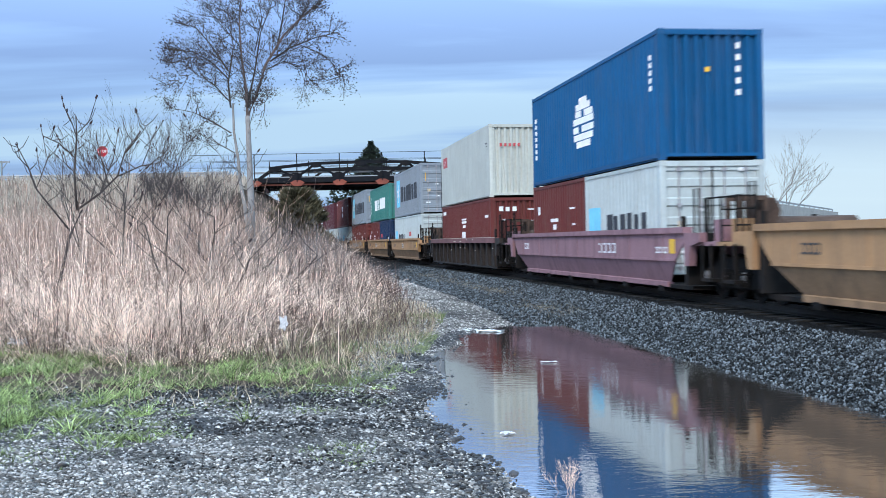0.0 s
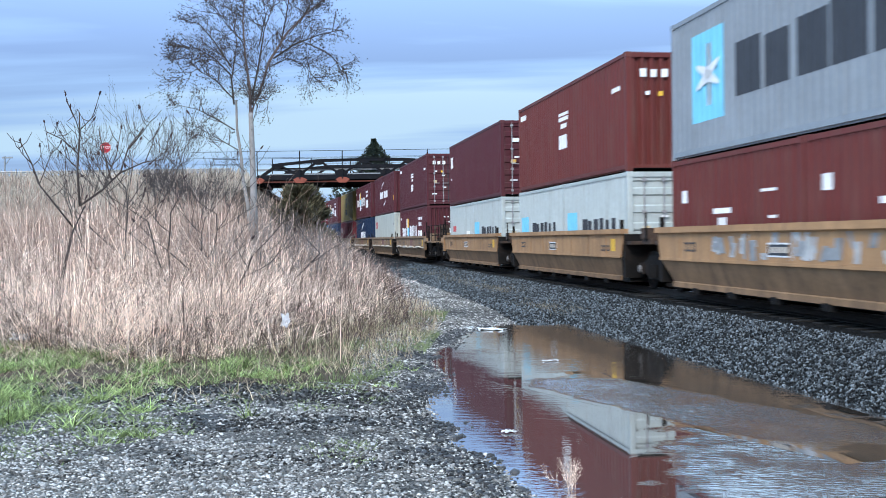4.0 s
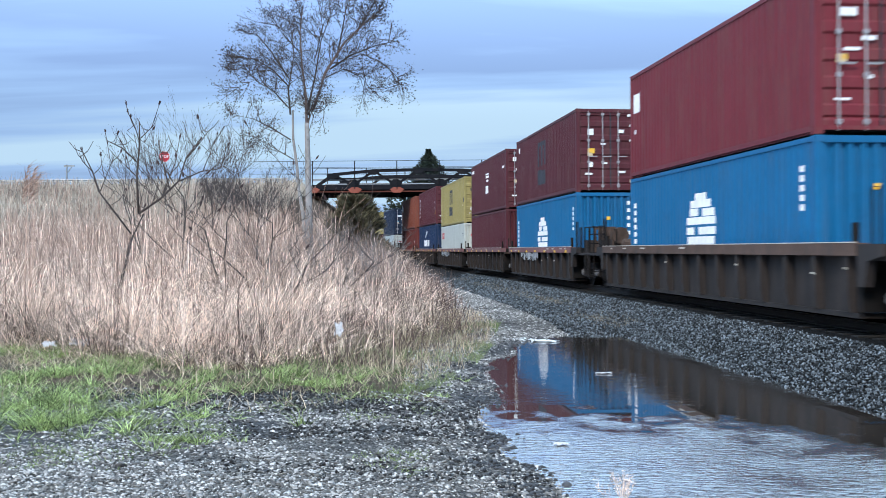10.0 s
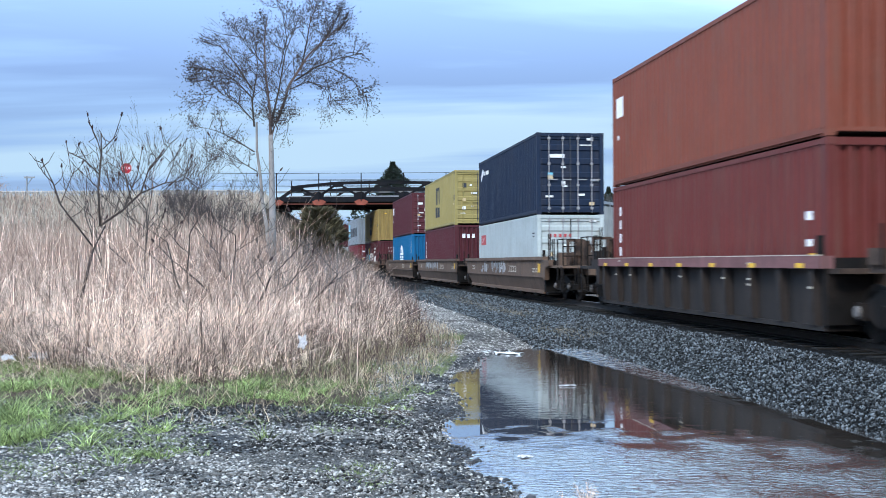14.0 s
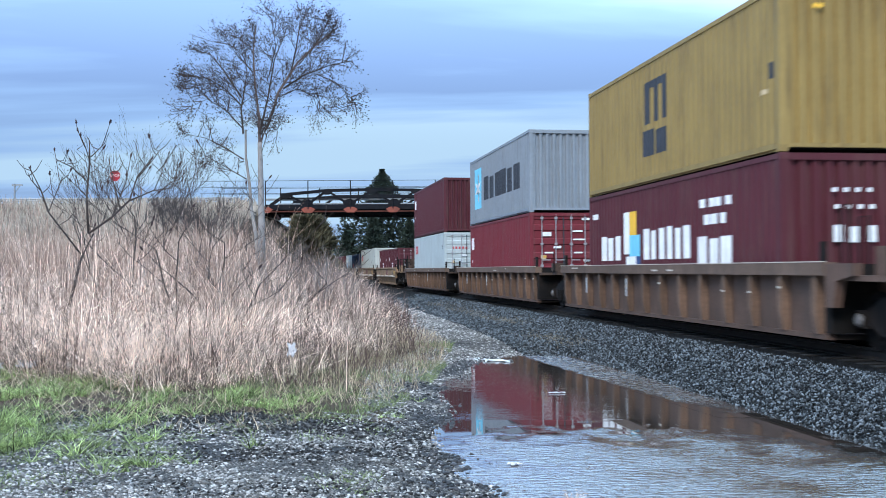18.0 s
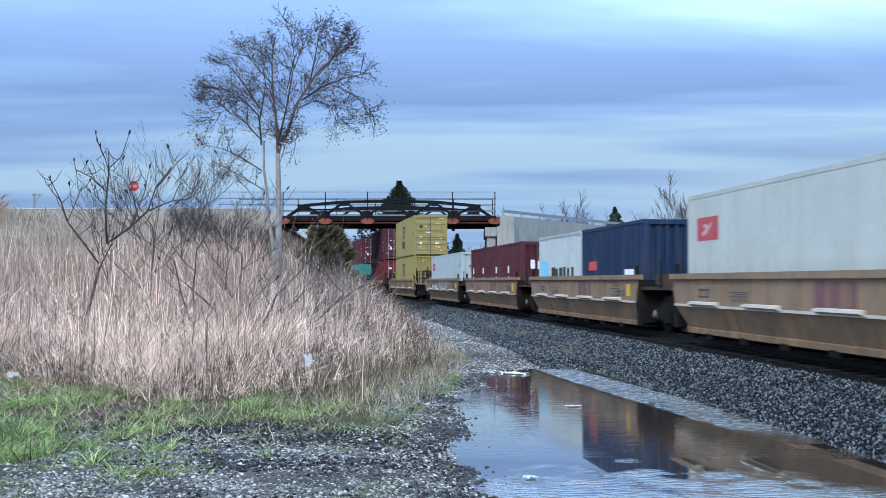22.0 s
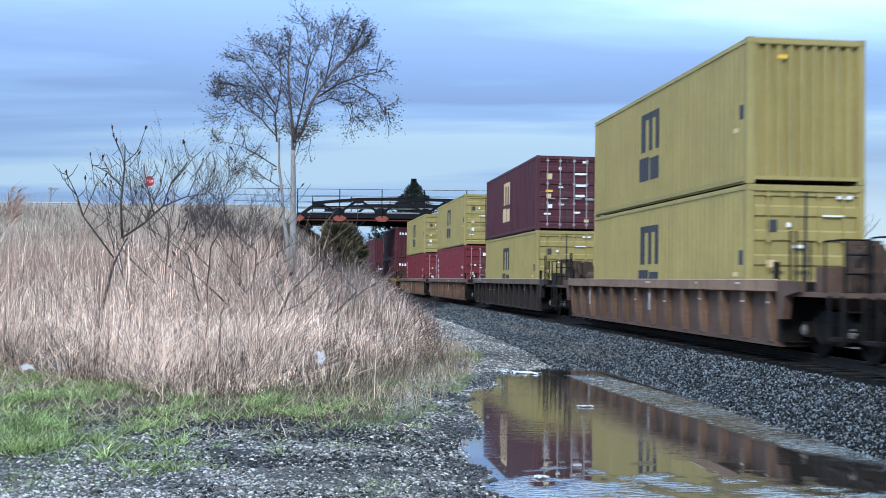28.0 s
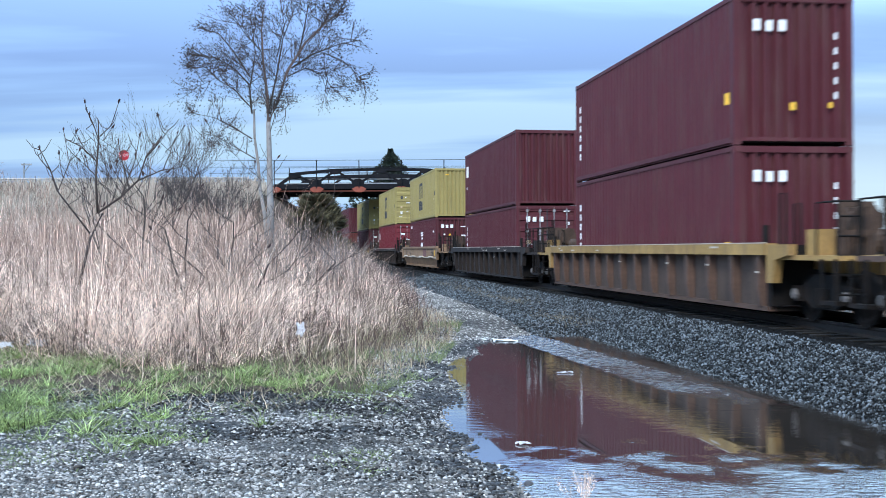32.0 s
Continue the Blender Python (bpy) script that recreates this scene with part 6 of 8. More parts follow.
def side_mark(g, length, height, s0, s1, z0, z1, deep=1.0):
    """A painted rectangle that follows the ribs; s runs from the rear end (0) to the front end (1)."""
    y0, y1 = length / 2 - s1 * length, length / 2 - s0 * length
    pts = side_profile(length, y0, y1, deep)
    for (ya, da), (yb, db) in zip(pts, pts[1:]):
        xa, xb = -1.212 + da - 0.004, -1.212 + db - 0.004
        g.quad((xb, yb, z0 * height), (xa, ya, z0 * height), (xa, ya, z1 * height), (xb, yb, z1 * height))


def slant_mark(g, length, height, pts):
    """A painted slanted band through points (s, z, half height)."""
    for (sa, za, ha), (sb, zb, hb) in zip(pts, pts[1:]):
        k = 6
        for i in range(k):
            f0, f1 = i / k, (i + 1) / k
            s0, s1 = sa + (sb - sa) * f0, sa + (sb - sa) * f1
            y0, y1 = length / 2 - s0 * length, length / 2 - s1 * length
            a0, a1 = za + (zb - za) * f0, za + (zb - za) * f1
            h0, h1 = ha + (hb - ha) * f0, ha + (hb - ha) * f1
            g.quad((-1.218, y0, (a0 - h0) * height), (-1.218, y1, (a1 - h1) * height), (-1.218, y1, (a1 + h1) * height), (-1.218, y0, (a0 + h0) * height))


def end_mark(g, length, height, x0, x1, z0, z1):
    """A painted rectangle on the front end; x from 0 (near side) to 1."""
    x0, x1, z0, z1 = x0 * 0.86 + x1 * 0.14, x0 * 0.14 + x1 * 0.86, z0 * 0.82 + z1 * 0.18, z0 * 0.18 + z1 * 0.82
    g.quad((-1.07 + 2.14 * x0, -length / 2 + 0.012, z0 * height), (-1.07 + 2.14 * x1, -length / 2 + 0.012, z0 * height), (-1.07 + 2.14 * x1, -length / 2 + 0.012, z1 * height), (-1.07 + 2.14 * x0, -length / 2 + 0.012, z1 * height))


def bars(s0, s1, z0, z1, n, gap=0.25):
    """n upright bars, as lettering seen from afar."""
    w = (s1 - s0) / (n + (n - 1) * gap)
    return [(s0 + i * w * (1 + gap), s0 + i * w * (1 + gap) + w, z0, z1) for i in range(n)]


def code_v(s, z0, z1, n=6, w=0.012):
    """A column of small marks."""
    h = (z1 - z0) / n
    return [(s, s + w, z0 + i * h, z0 + i * h + h * 0.66) for i in range(n)]


def letter_blocks(s0, s1, z0, z1, n):
    """Plain solid bars the size of bold letters."""
    w, h = (s1 - s0) / n, z1 - z0
    return [("pair", (s0 + i * w, s0 + i * w + w * (0.86, 0.80, 0.88)[i % 3], z0, z0 + h * (1.0, 0.92, 0.97)[i % 3])) for i in range(n)]


def stacked_bars(a, b):
    """Three upright bars under a beam, over two blocks side by side."""
    w = (b - a) / 5
    top = ("pair", (a, a + w, 0.48, 0.76), (a + 2 * w, a + 3 * w, 0.48, 0.76), (b - w, b, 0.48, 0.76), (a, b, 0.76, 0.82))
    return [top] + letter_blocks(a - 0.008, b + 0.012, 0.22, 0.43, 2)


# what is painted on the near side ("side") and on the front end ("end"), by colour
def livery(style, door):
    S, E, X = {}, {}, []
    if style == "emblem":
        for z, a, b in ((0.76, 0.465, 0.530), (0.705, 0.435, 0.555), (0.64, 0.425, 0.475), (0.635, 0.505, 0.572), (0.57, 0.415, 0.580), (0.49, 0.415, 0.460), (0.49, 0.485, 0.580), (0.415, 0.420, 0.575), (0.345, 0.440, 0.555)):
            S.setdefault("w", []).append((a, b, z - 0.060, z))
        S["w"] += code_v(0.03, 0.30, 0.78, 7, 0.016) + code_v(0.945, 0.55, 0.85, 5, 0.014)
        E["y"] = [(0.42, 0.50, 0.66, 0.72)]
        E["w"] = [(0.76, 0.83, 0.48 + i * 0.09, 0.55 + i * 0.09) for i in range(5)]
    elif style == "red_mark":
        S["r"] = [(0.050, 0.150, 0.65, 0.82)]
        X = [("p", [(0.072, 0.695, 0.012), (0.095, 0.72, 0.022), (0.122, 0.775, 0.010)]), ("p", [(0.082, 0.76, 0.012), (0.100, 0.75, 0.016)])]
        S["k"] = [(0.93, 0.965, 0.74, 0.76), (0.94, 0.965, 0.70, 0.715)]
        E["r"] = [(0.12 + i * 0.085, 0.12 + i * 0.085 + 0.062, 0.68, 0.75) for i in range(5)]
    elif style == "square_star":
        S["b"] = [(0.10, 0.235, 0.23, 0.84)]
        S["w"] = [(0.158, 0.177, 0.33, 0.75)]
        X = [("w", [(0.120, 0.46, 0.012), (0.168, 0.54, 0.05), (0.216, 0.62, 0.012)]), ("w", [(0.120, 0.62, 0.012), (0.168, 0.54, 0.05), (0.216, 0.46, 0.012)])]
        S["k"] = letter_blocks(0.28, 0.87, 0.33, 0.67, 6)
        E["y"] = [(0.06, 0.09, 0.6, 0.85)]
    elif style == "blocks_white":
        S["w"] = letter_blocks(0.25, 0.50, 0.32, 0.64, 5) + letter_blocks(0.53, 0.80, 0.34, 0.66, 6) + code_v(0.02, 0.25, 0.8, 5, 0.02)
        E["y"] = [(0.42, 0.5, 0.78, 0.83)]
    elif style == "small_stack":
        S["w"] = [(0.46, 0.545, 0.70, 0.73), (0.455, 0.54, 0.645, 0.685), (0.47, 0.535, 0.57, 0.615), (0.45, 0.535, 0.36, 0.50), (0.03, 0.09, 0.84, 0.90), (0.90, 0.95, 0.70, 0.74)]
        E["w"] = letter_blocks(0.08, 0.46, 0.77, 0.88, 3) + [(0.15, 0.22, 0.63, 0.68), (0.6, 0.9, 0.8, 0.83), (0.62, 0.85, 0.6, 0.66), (0.6, 0.88, 0.48, 0.53), (0.66, 0.85, 0.35, 0.38)]
        E["y"] = [(0.30, 0.38, 0.62, 0.68)]
    elif style == "factor":
        S["w"] = letter_blocks(0.10, 0.245, 0.39, 0.61, 3) + letter_blocks(0.385, 0.65, 0.39, 0.64, 6) + [(0.262, 0.30, 0.44, 0.80), (0.275, 0.335, 0.26, 0.42)]
        S["w"] += [(0.69 + i * 0.034, 0.716 + i * 0.034, 0.74, 0.80) for i in range(4)] + [(0.70 + i * 0.036, 0.728 + i * 0.036, 0.62, 0.69) for i in range(3)] + letter_blocks(0.675, 0.825, 0.30, 0.54, 3) + [(0.03, 0.07, 0.78, 0.83), (0.36, 0.40, 0.30, 0.325)]
        S["y"] = [(0.30, 0.345, 0.60, 0.80)]
        S["b"] = [(0.30, 0.36, 0.42, 0.60)]
        S["n"] = [(0.335, 0.372, 0.26, 0.42)]
        E["w"] = [(0.36 + i * 0.10, 0.42 + i * 0.10, 0.76, 0.80) for i in range(4)] + [(0.38 + i * 0.10, 0.44 + i * 0.10, 0.66, 0.70) for i in range(4)] + letter_blocks(0.36, 0.78, 0.44, 0.60, 3) + [(0.92, 0.955, 0.30 + i * 0.08, 0.355 + i * 0.08) for i in range(7)]
    elif style == "column":
        S["k"] = stacked_bars(0.40, 0.53) + [(0.965, 0.975, 0.45, 0.55)]
        S["c"] = [(0.93, 0.955, 0.37, 0.40)]
        E["k"] = [(0.10, 0.24, 0.66, 0.78)]
        E["w"] = [(0.30, 0.36, 0.70, 0.75), (0.10, 0.22, 0.26, 0.36), (0.62, 0.82, 0.28, 0.34), (0.62, 0.9, 0.78, 0.80)]
        E["y"] = [(0.68, 0.86, 0.17, 0.24)]
    elif style == "column_pale":
        S["c"] = stacked_bars(0.40, 0.53)
        E["c"] = [(0.10, 0.24, 0.66, 0.78)]
        E["y"] = [(0.08, 0.26, 0.50, 0.55)]
        E["w"] = [(0.33, 0.40, 0.80, 0.86), (0.6, 0.9, 0.74, 0.78), (0.62, 0.9, 0.58, 0.63), (0.62, 0.86, 0.44, 0.49), (0.12, 0.24, 0.28, 0.36)]
    elif style == "column_dark":
        S["k"] = stacked_bars(0.42, 0.54)
        S["w"] = [(0.05, 0.075, 0.80, 0.88)]
        E["w"] = [(0.10, 0.24, 0.66, 0.78), (0.62, 0.74, 0.70, 0.76), (0.12, 0.22, 0.28, 0.38), (0.8, 0.92, 0.6, 0.64), (0.8, 0.92, 0.78, 0.82)]
        E["y"] = [(0.10, 0.26, 0.45, 0.54)]
    elif style == "swoosh":
        S["w"] = letter_blocks(0.29, 0.47, 0.42, 0.60, 3) + letter_blocks(0.505, 0.685, 0.42, 0.60, 3)
        X = [("w", [(0.38, 0.67, 0.012), (0.42, 0.76, 0.032), (0.49, 0.82, 0.022), (0.52, 0.82, 0.005)]), ("w", [(0.48, 0.24, 0.008), (0.53, 0.26, 0.026), (0.58, 0.32, 0.022), (0.60, 0.38, 0.008)])]
        S["y"] = [(0.95, 0.975, 0.30, 0.42)]
        E["y"] = [(0.42, 0.50, 0.80, 0.86)]
    elif style == "swoosh_low":
        S["w"] = letter_blocks(0.31, 0.62, 0.42, 0.60, 6)
        X = [("w", [(0.385, 0.66, 0.012), (0.42, 0.72, 0.035), (0.47, 0.80, 0.045), (0.52, 0.83, 0.03)])]
        E["w"] = [(0.2, 0.42, 0.70, 0.78), (0.3, 0.5, 0.5, 0.54), (0.65, 0.9, 0.62, 0.66)]
    elif style == "swoosh_high":
        X = [("w", [(0.05, 0.72, 0.05), (0.09, 0.82, 0.06), (0.11, 0.80, 0.02)])]
        S["w"] = letter_blocks(0.115, 0.20, 0.76, 0.82, 5)
        E["w"] = [(0.10, 0.45, 0.68, 0.75), (0.62, 0.9, 0.84, 0.86), (0.34, 0.42, 0.34, 0.42)]
        E["b"] = [(0.10, 0.22, 0.46, 0.52)]
    elif style == "tag":
        S["w"] = [(0.03, 0.08, 0.62, 0.80), (0.035, 0.05, 0.42, 0.46)]
        E["w"] = [(0.12, 0.32, 0.70, 0.78), (0.62, 0.85, 0.76, 0.79), (0.62, 0.9, 0.66, 0.69), (0.64, 0.85, 0.5, 0.53), (0.15, 0.35, 0.5, 0.53)]
        E["y"] = [(0.80, 0.94, 0.24, 0.36), (0.14, 0.22, 0.44, 0.49)]
    elif style == "ends":
        S["w"] = code_v(0.035, 0.22, 0.80, 6, 0.012)
        S["y"] = [(0.955, 0.975, 0.28, 0.36)]
        E["w"] = letter_blocks(0.10, 0.46, 0.74, 0.86, 3) + [(0.88, 0.92, 0.30 + i * 0.1, 0.37 + i * 0.1) for i in range(5)]
        E["y"] = [(0.45, 0.53, 0.22, 0.30), (0.82, 0.88, 0.24, 0.30)]
    elif style == "code":
        S["w"] = code_v(0.045, 0.25, 0.85, 5, 0.014) + [(0.93, 0.95, 0.55, 0.60), (0.93, 0.95, 0.4, 0.44)]
        S["y"] = [(0.945, 0.965, 0.28, 0.36)]
        E["w"] = [(0.42, 0.60, 0.78, 0.88), (0.18, 0.30, 0.30, 0.44), (0.2, 0.28, 0.6, 0.64), (0.7, 0.9, 0.6, 0.63)]
        E["y"] = [(0.5, 0.6, 0.5, 0.56)]
    elif style == "short_white":
        S["b"] = [(0.06, 0.22, 0.30, 0.66)]
        S["k"] = letter_blocks(0.32, 0.85, 0.34, 0.58, 6)
    elif style == "short_brown":
        S["w"] = [(0.08, 0.14, 0.65, 0.75), (0.36, 0.52, 0.55, 0.59), (0.40, 0.48, 0.46, 0.52), (0.72, 0.84, 0.68, 0.70), (0.77, 0.84, 0.50, 0.52)]
        E["w"] = letter_blocks(0.08, 0.45, 0.45, 0.66, 3) + [(0.62, 0.9, 0.6, 0.64), (0.62, 0.85, 0.3, 0.34)]
    elif style == "short_blue":
        S["w"] = [(0.08, 0.26, 0.10, 0.18), (0.74, 0.88, 0.42, 0.52), (0.76, 0.88, 0.22, 0.30)]
        S["r"] = [(0.12, 0.26, 0.52, 0.62)]
    elif style == "short_tex":
        S["w"] = code_v(0.08, 0.2, 0.7, 3, 0.05) + code_v(0.55, 0.2, 0.7, 3, 0.05)
        E["w"] = letter_blocks(0.10, 0.50, 0.55, 0.76, 3)
    if door:
        # small plates and codes on the doors
        r = random.Random(len(style) * 7 + 3)
        E.setdefault("w", []).extend((x + r.uniform(-0.02, 0.02), x + r.uniform(0.10, 0.22), z, z + r.uniform(0.018, 0.045)) for x, z in ((0.06, 0.20), (0.32, 0.33), (0.60, 0.22), (0.80, 0.40), (0.78, 0.90), (0.32, 0.56)))
        E.setdefault("c", []).extend(((0.10, 0.22, 0.42, 0.50), (0.80, 0.92, 0.10, 0.16)))
    if not door:
        E = {k: v for k, v in E.items() if style in ("emblem", "red_mark", "factor", "ends", "blocks_white", "swoosh", "short_tex", "small_stack")}
        if style == "column":
            E = {"y": [(0.20, 0.33, 0.85, 0.89)]}
    return S, E, X


# dark streaked brown for the sheet set back between ribs
PANEL_DARK = mat("panel_dark_brown", (0.060, 0.043, 0.036), rough=0.9, var=0.4, scale=1.5, fine=18, bump=0.3, dirt=(0.12, 0.08, 0.055), dirt_amt=0.5, streak=True)
PAINTS = {
    "blue": paint("paint_blue", (0.003, 0.0775, 0.200), amt=0.2), "sky": paint("paint_sky", (0.004, 0.108, 0.245), amt=0.18),
    "white": paint("paint_white", (0.4816, 0.516, 0.4988), amt=0.30), "grey": paint("paint_grey", (0.225, 0.257, 0.290), amt=0.25),
    "cream": paint("paint_cream", (0.47, 0.485, 0.44), dirt=(0.20, 0.125, 0.075), amt=0.22), "pale": paint("paint_pale", (0.42, 0.47, 0.47), dirt=(0.20, 0.13, 0.085), amt=0.26),
    "maroon": paint("paint_maroon", (0.079, 0.0190, 0.0255), amt=0.3), "brown": paint("paint_brown", (0.1247, 0.02924, 0.0258), amt=0.35),
    "red": paint("paint_red", (0.1462, 0.02236, 0.03096), amt=0.35), "plum": paint("paint_plum", (0.072, 0.0215, 0.031), amt=0.25),
    "orange": paint("paint_orange", (0.185, 0.053, 0.034), amt=0.4), "navy": paint("paint_navy", (0.01204, 0.02924, 0.0731), amt=0.35),
    "ink": paint("paint_ink", (0.010, 0.020, 0.044), amt=0.2), "yellow": paint("paint_yellow", (0.300, 0.247, 0.094), amt=0.28),
    "gold": paint("paint_gold", (0.275, 0.192, 0.068), dirt=(0.09, 0.06, 0.035), amt=0.6), "teal": paint("paint_teal", (0.0387, 0.258, 0.2322), amt=0.25),
    "green": paint("paint_green", (0.043, 0.1677, 0.1462), amt=0.3),
}
WORDS = {"blue": "deep blue", "sky": "bright blue", "white": "white", "grey": "light grey", "cream": "off-white", "pale": "pale grey-blue", "maroon": "maroon", "brown": "red-brown", "red": "red", "plum": "dark plum", "orange": "rust-orange", "navy": "navy blue", "ink": "blue-black", "yellow": "yellow", "gold": "weathered yellow", "teal": "teal green", "green": "sea-green"}
GALV = mat("galvanised_rod", (0.33, 0.32, 0.33), rough=0.5, metal=0.5, var=0.2, bump=0.1)
CONT = {}
MOVING = []


def container(length, height, colour, style, door, u, z, where):
    """A shipping container with its front at -y; returns it standing at u on the train."""
    key = (length, height, colour, style, door)
    if key in CONT:
        ob = copy_thing(CONT[key], pose(0, 0, 0))
    else:
        ob = thing("shipping_container", "", "shipping container")
        P = PAINTS[colour]
        # insulated white boxes have almost flush sides
        deep = 0.10 if style == "red_mark" else 1.0
        body(ob, length, height, door, P, deep)
        if door:
            for s in (-1, 1):
                d = put("door", door_mesh(height), P, ob, loc=(s * 0.5375, -length / 2 + 0.02, 0))
                for x in (-0.24, 0.26):
                    put("lock_rod", rod_mesh(height), P if colour in ("yellow", "gold") else GALV, d, "upright steel lock rod", loc=(x * (1 if s < 0 else -1), 0.0, 0))
            put("gasket", body_mesh(("gasket", height), lambda: MB().box(-0.016, 0.016, 0.012, 0.05, 0.16, height - 0.14)), BLACK, ob, "black rubber door gasket", loc=(0, -length / 2, 0))
        for sx in (-1, 1):
            for e in (-1, 1):
                for zc in (0.059, height - 0.059):
                    put("corner_casting", casting_mesh(), P, ob, loc=(sx * (1.219 - 0.079), e * (length / 2 - 0.087), zc))
        S, E, X = livery(style, door)
        on_side = partial(side_mark, deep=deep)
        for where_, rects, draw in (("side_marking", S, on_side), ("end_marking", E, end_mark)):
            for c in sorted(rects):
                small = []
                for r in rects[c]:
                    pieces = r[1:] if r[0] == "pair" else (r,)
                    big = draw is on_side and (r[0] == "pair" or (r[1] - r[0]) * (r[3] - r[2]) > 0.004)
                    if not big:
                        small += pieces
                        continue
                    g = MB()
                    for q in pieces:
                        draw(g, length, height, *q)
                    put(where_, g, MARK[c], ob, "painted marking")
                if small:
                    g = MB()
                    for q in small:
                        draw(g, length, height, *q)
                    tagged(put("small_marking", g, MARK[c], ob, "small painted codes, not readable"), kind="stuff")
        for c, pts in X:
            g = MB()
            slant_mark(g, length, height, pts)
            put("side_marking", g, MARK[c], ob, "painted sweep")
        CONT[key] = ob
    size = "forty-foot" if length > 10 else "twenty-foot"
    tagged(ob, f"{WORDS[colour]} {size} steel container, {'doors' if door else 'ribs'} in front, {where}", group="containers on the train")
    MOVING.append((ob, u + length / 2, z))
    return ob


# ---- well cars ----
STEEL = mat("car_dark_steel", (0.008, 0.0075, 0.0075), rough=0.75, var=0.4, scale=4, fine=30, bump=0.3, spec=0.12, dirt=(0.045, 0.030, 0.023), dirt_amt=0.5)
CARP = {
    # tan darkened for the shade of the downward-facing lower side, with real grime streaks
    "lower": mat("car_lower_grime_shade", (0.225, 0.135, 0.075), rough=0.85, var=0.35, scale=1.2, fine=18, bump=0.2, dirt=(0.055, 0.040, 0.034), dirt_amt=0.7, streak=True, obj_var=0.08),
    "clay": mat("car_clay_brown", (0.215, 0.135, 0.092), rough=0.8, var=0.3, scale=1.2, fine=18, bump=0.2, dirt=(0.09, 0.06, 0.045), dirt_amt=0.6, streak=True, obj_var=0.08),
    "tan": mat("car_tan", (0.365, 0.205, 0.100), rough=0.75, var=0.25, scale=1.2, fine=18, bump=0.15, dirt=(0.14, 0.09, 0.06), dirt_amt=0.65, streak=True, obj_var=0.08),
    "dust": mat("car_dusty_tan", (0.250, 0.163, 0.100), rough=0.8, var=0.25, scale=1.2, fine=18, bump=0.15, dirt=(0.11, 0.075, 0.055), dirt_amt=0.6, streak=True, obj_var=0.08),
    "mauve": mat("car_mauve", (0.26, 0.145, 0.165), rough=0.75, var=0.2, scale=1.2, fine=18, bump=0.15, dirt=(0.10, 0.05, 0.05), dirt_amt=0.6, streak=True),
    "rust": mat("car_rust_brown", (0.098, 0.059, 0.044), rough=0.85, var=0.35, scale=1.5, fine=18, bump=0.3, dirt=(0.05, 0.04, 0.036), dirt_amt=0.7, streak=True, obj_var=0.1),
    "soot": mat("car_soot_grey", (0.021, 0.0175, 0.017), rough=0.85, var=0.35, scale=1.5, fine=18, bump=0.3, dirt=(0.060, 0.042, 0.034), dirt_amt=0.5, streak=True, obj_var=0.1),
    "umber": mat("car_umber", (0.135, 0.088, 0.064), rough=0.8, var=0.3, scale=1.2, fine=18, bump=0.2, dirt=(0.06, 0.045, 0.038), dirt_amt=0.6, streak=True, obj_var=0.08),
    "ochre": mat("car_ochre", (0.32, 0.20, 0.07), rough=0.8, var=0.3, scale=1.2, fine=18, bump=0.2, dirt=(0.08, 0.06, 0.05), dirt_amt=0.6, streak=True),
    "purple": mat("car_faded_red", (0.185, 0.085, 0.085), rough=0.8, var=0.3, scale=1.2, fine=18, bump=0.2, dirt=(0.06, 0.045, 0.045), dirt_amt=0.5, streak=True),
}
RIB_BROWN = mat("rib_worn_brown", (0.136, 0.083, 0.056), rough=0.85, var=0.45, scale=1.6, fine=18, bump=0.3, dirt=(0.055, 0.040, 0.034), dirt_amt=0.7, streak=True, obj_var=0.25)
CAR_WORDS = {"tan": "tan", "dust": "dusty tan", "mauve": "faded mauve", "rust": "rust-brown", "soot": "soot-grey", "umber": "umber", "ochre": "ochre", "purple": "faded red", "clay": "clay-brown"}
PALE_EDGE = mat("worn_edge", (0.50, 0.44, 0.37), rough=0.7, var=0.3, bump=0.1)
GRAF = [mat("graffiti_pale", (0.37, 0.37, 0.37), rough=0.7, var=0.35, scale=3, fine=12, bump=0.05), mat("graffiti_grey", (0.23, 0.24, 0.25), rough=0.7, var=0.35, scale=3, fine=12, bump=0.05)]
RUSTED = mat("rusty_steel", (0.075, 0.050, 0.039), rough=0.85, var=0.4, scale=4, fine=30, bump=0.4, spec=0.15, dirt=(0.02, 0.017, 0.016), dirt_amt=0.7)
CM = {}


def cached(key, make):
    if key not in CM:
        CM[key] = make().mesh(key[0])
    return CM[key]


def wheel_g():
    g = MB()
    prof = [(0.0, 0.06), (0.10, 0.06), (0.16, 0.035), (0.30, 0.03), (0.36, 0.065), (0.42, 0.068), (0.425, -0.02), (0.45, -0.03), (0.45, -0.065), (0.36, -0.065), (0.30, -0.02), (0.10, -0.06), (0.0, -0.06)]
    k = 20
    for r, x in prof:
        for i in range(k):
            a = 2 * math.pi * i / k
            g.v.append((x, r * math.cos(a), r * math.sin(a)))
    for j in range(len(prof) - 1):
        for i in range(k):
            q = (i + 1) % k
            g.f.append((j * k + i, j * k + q, (j + 1) * k + q, (j + 1) * k + i))
    return g


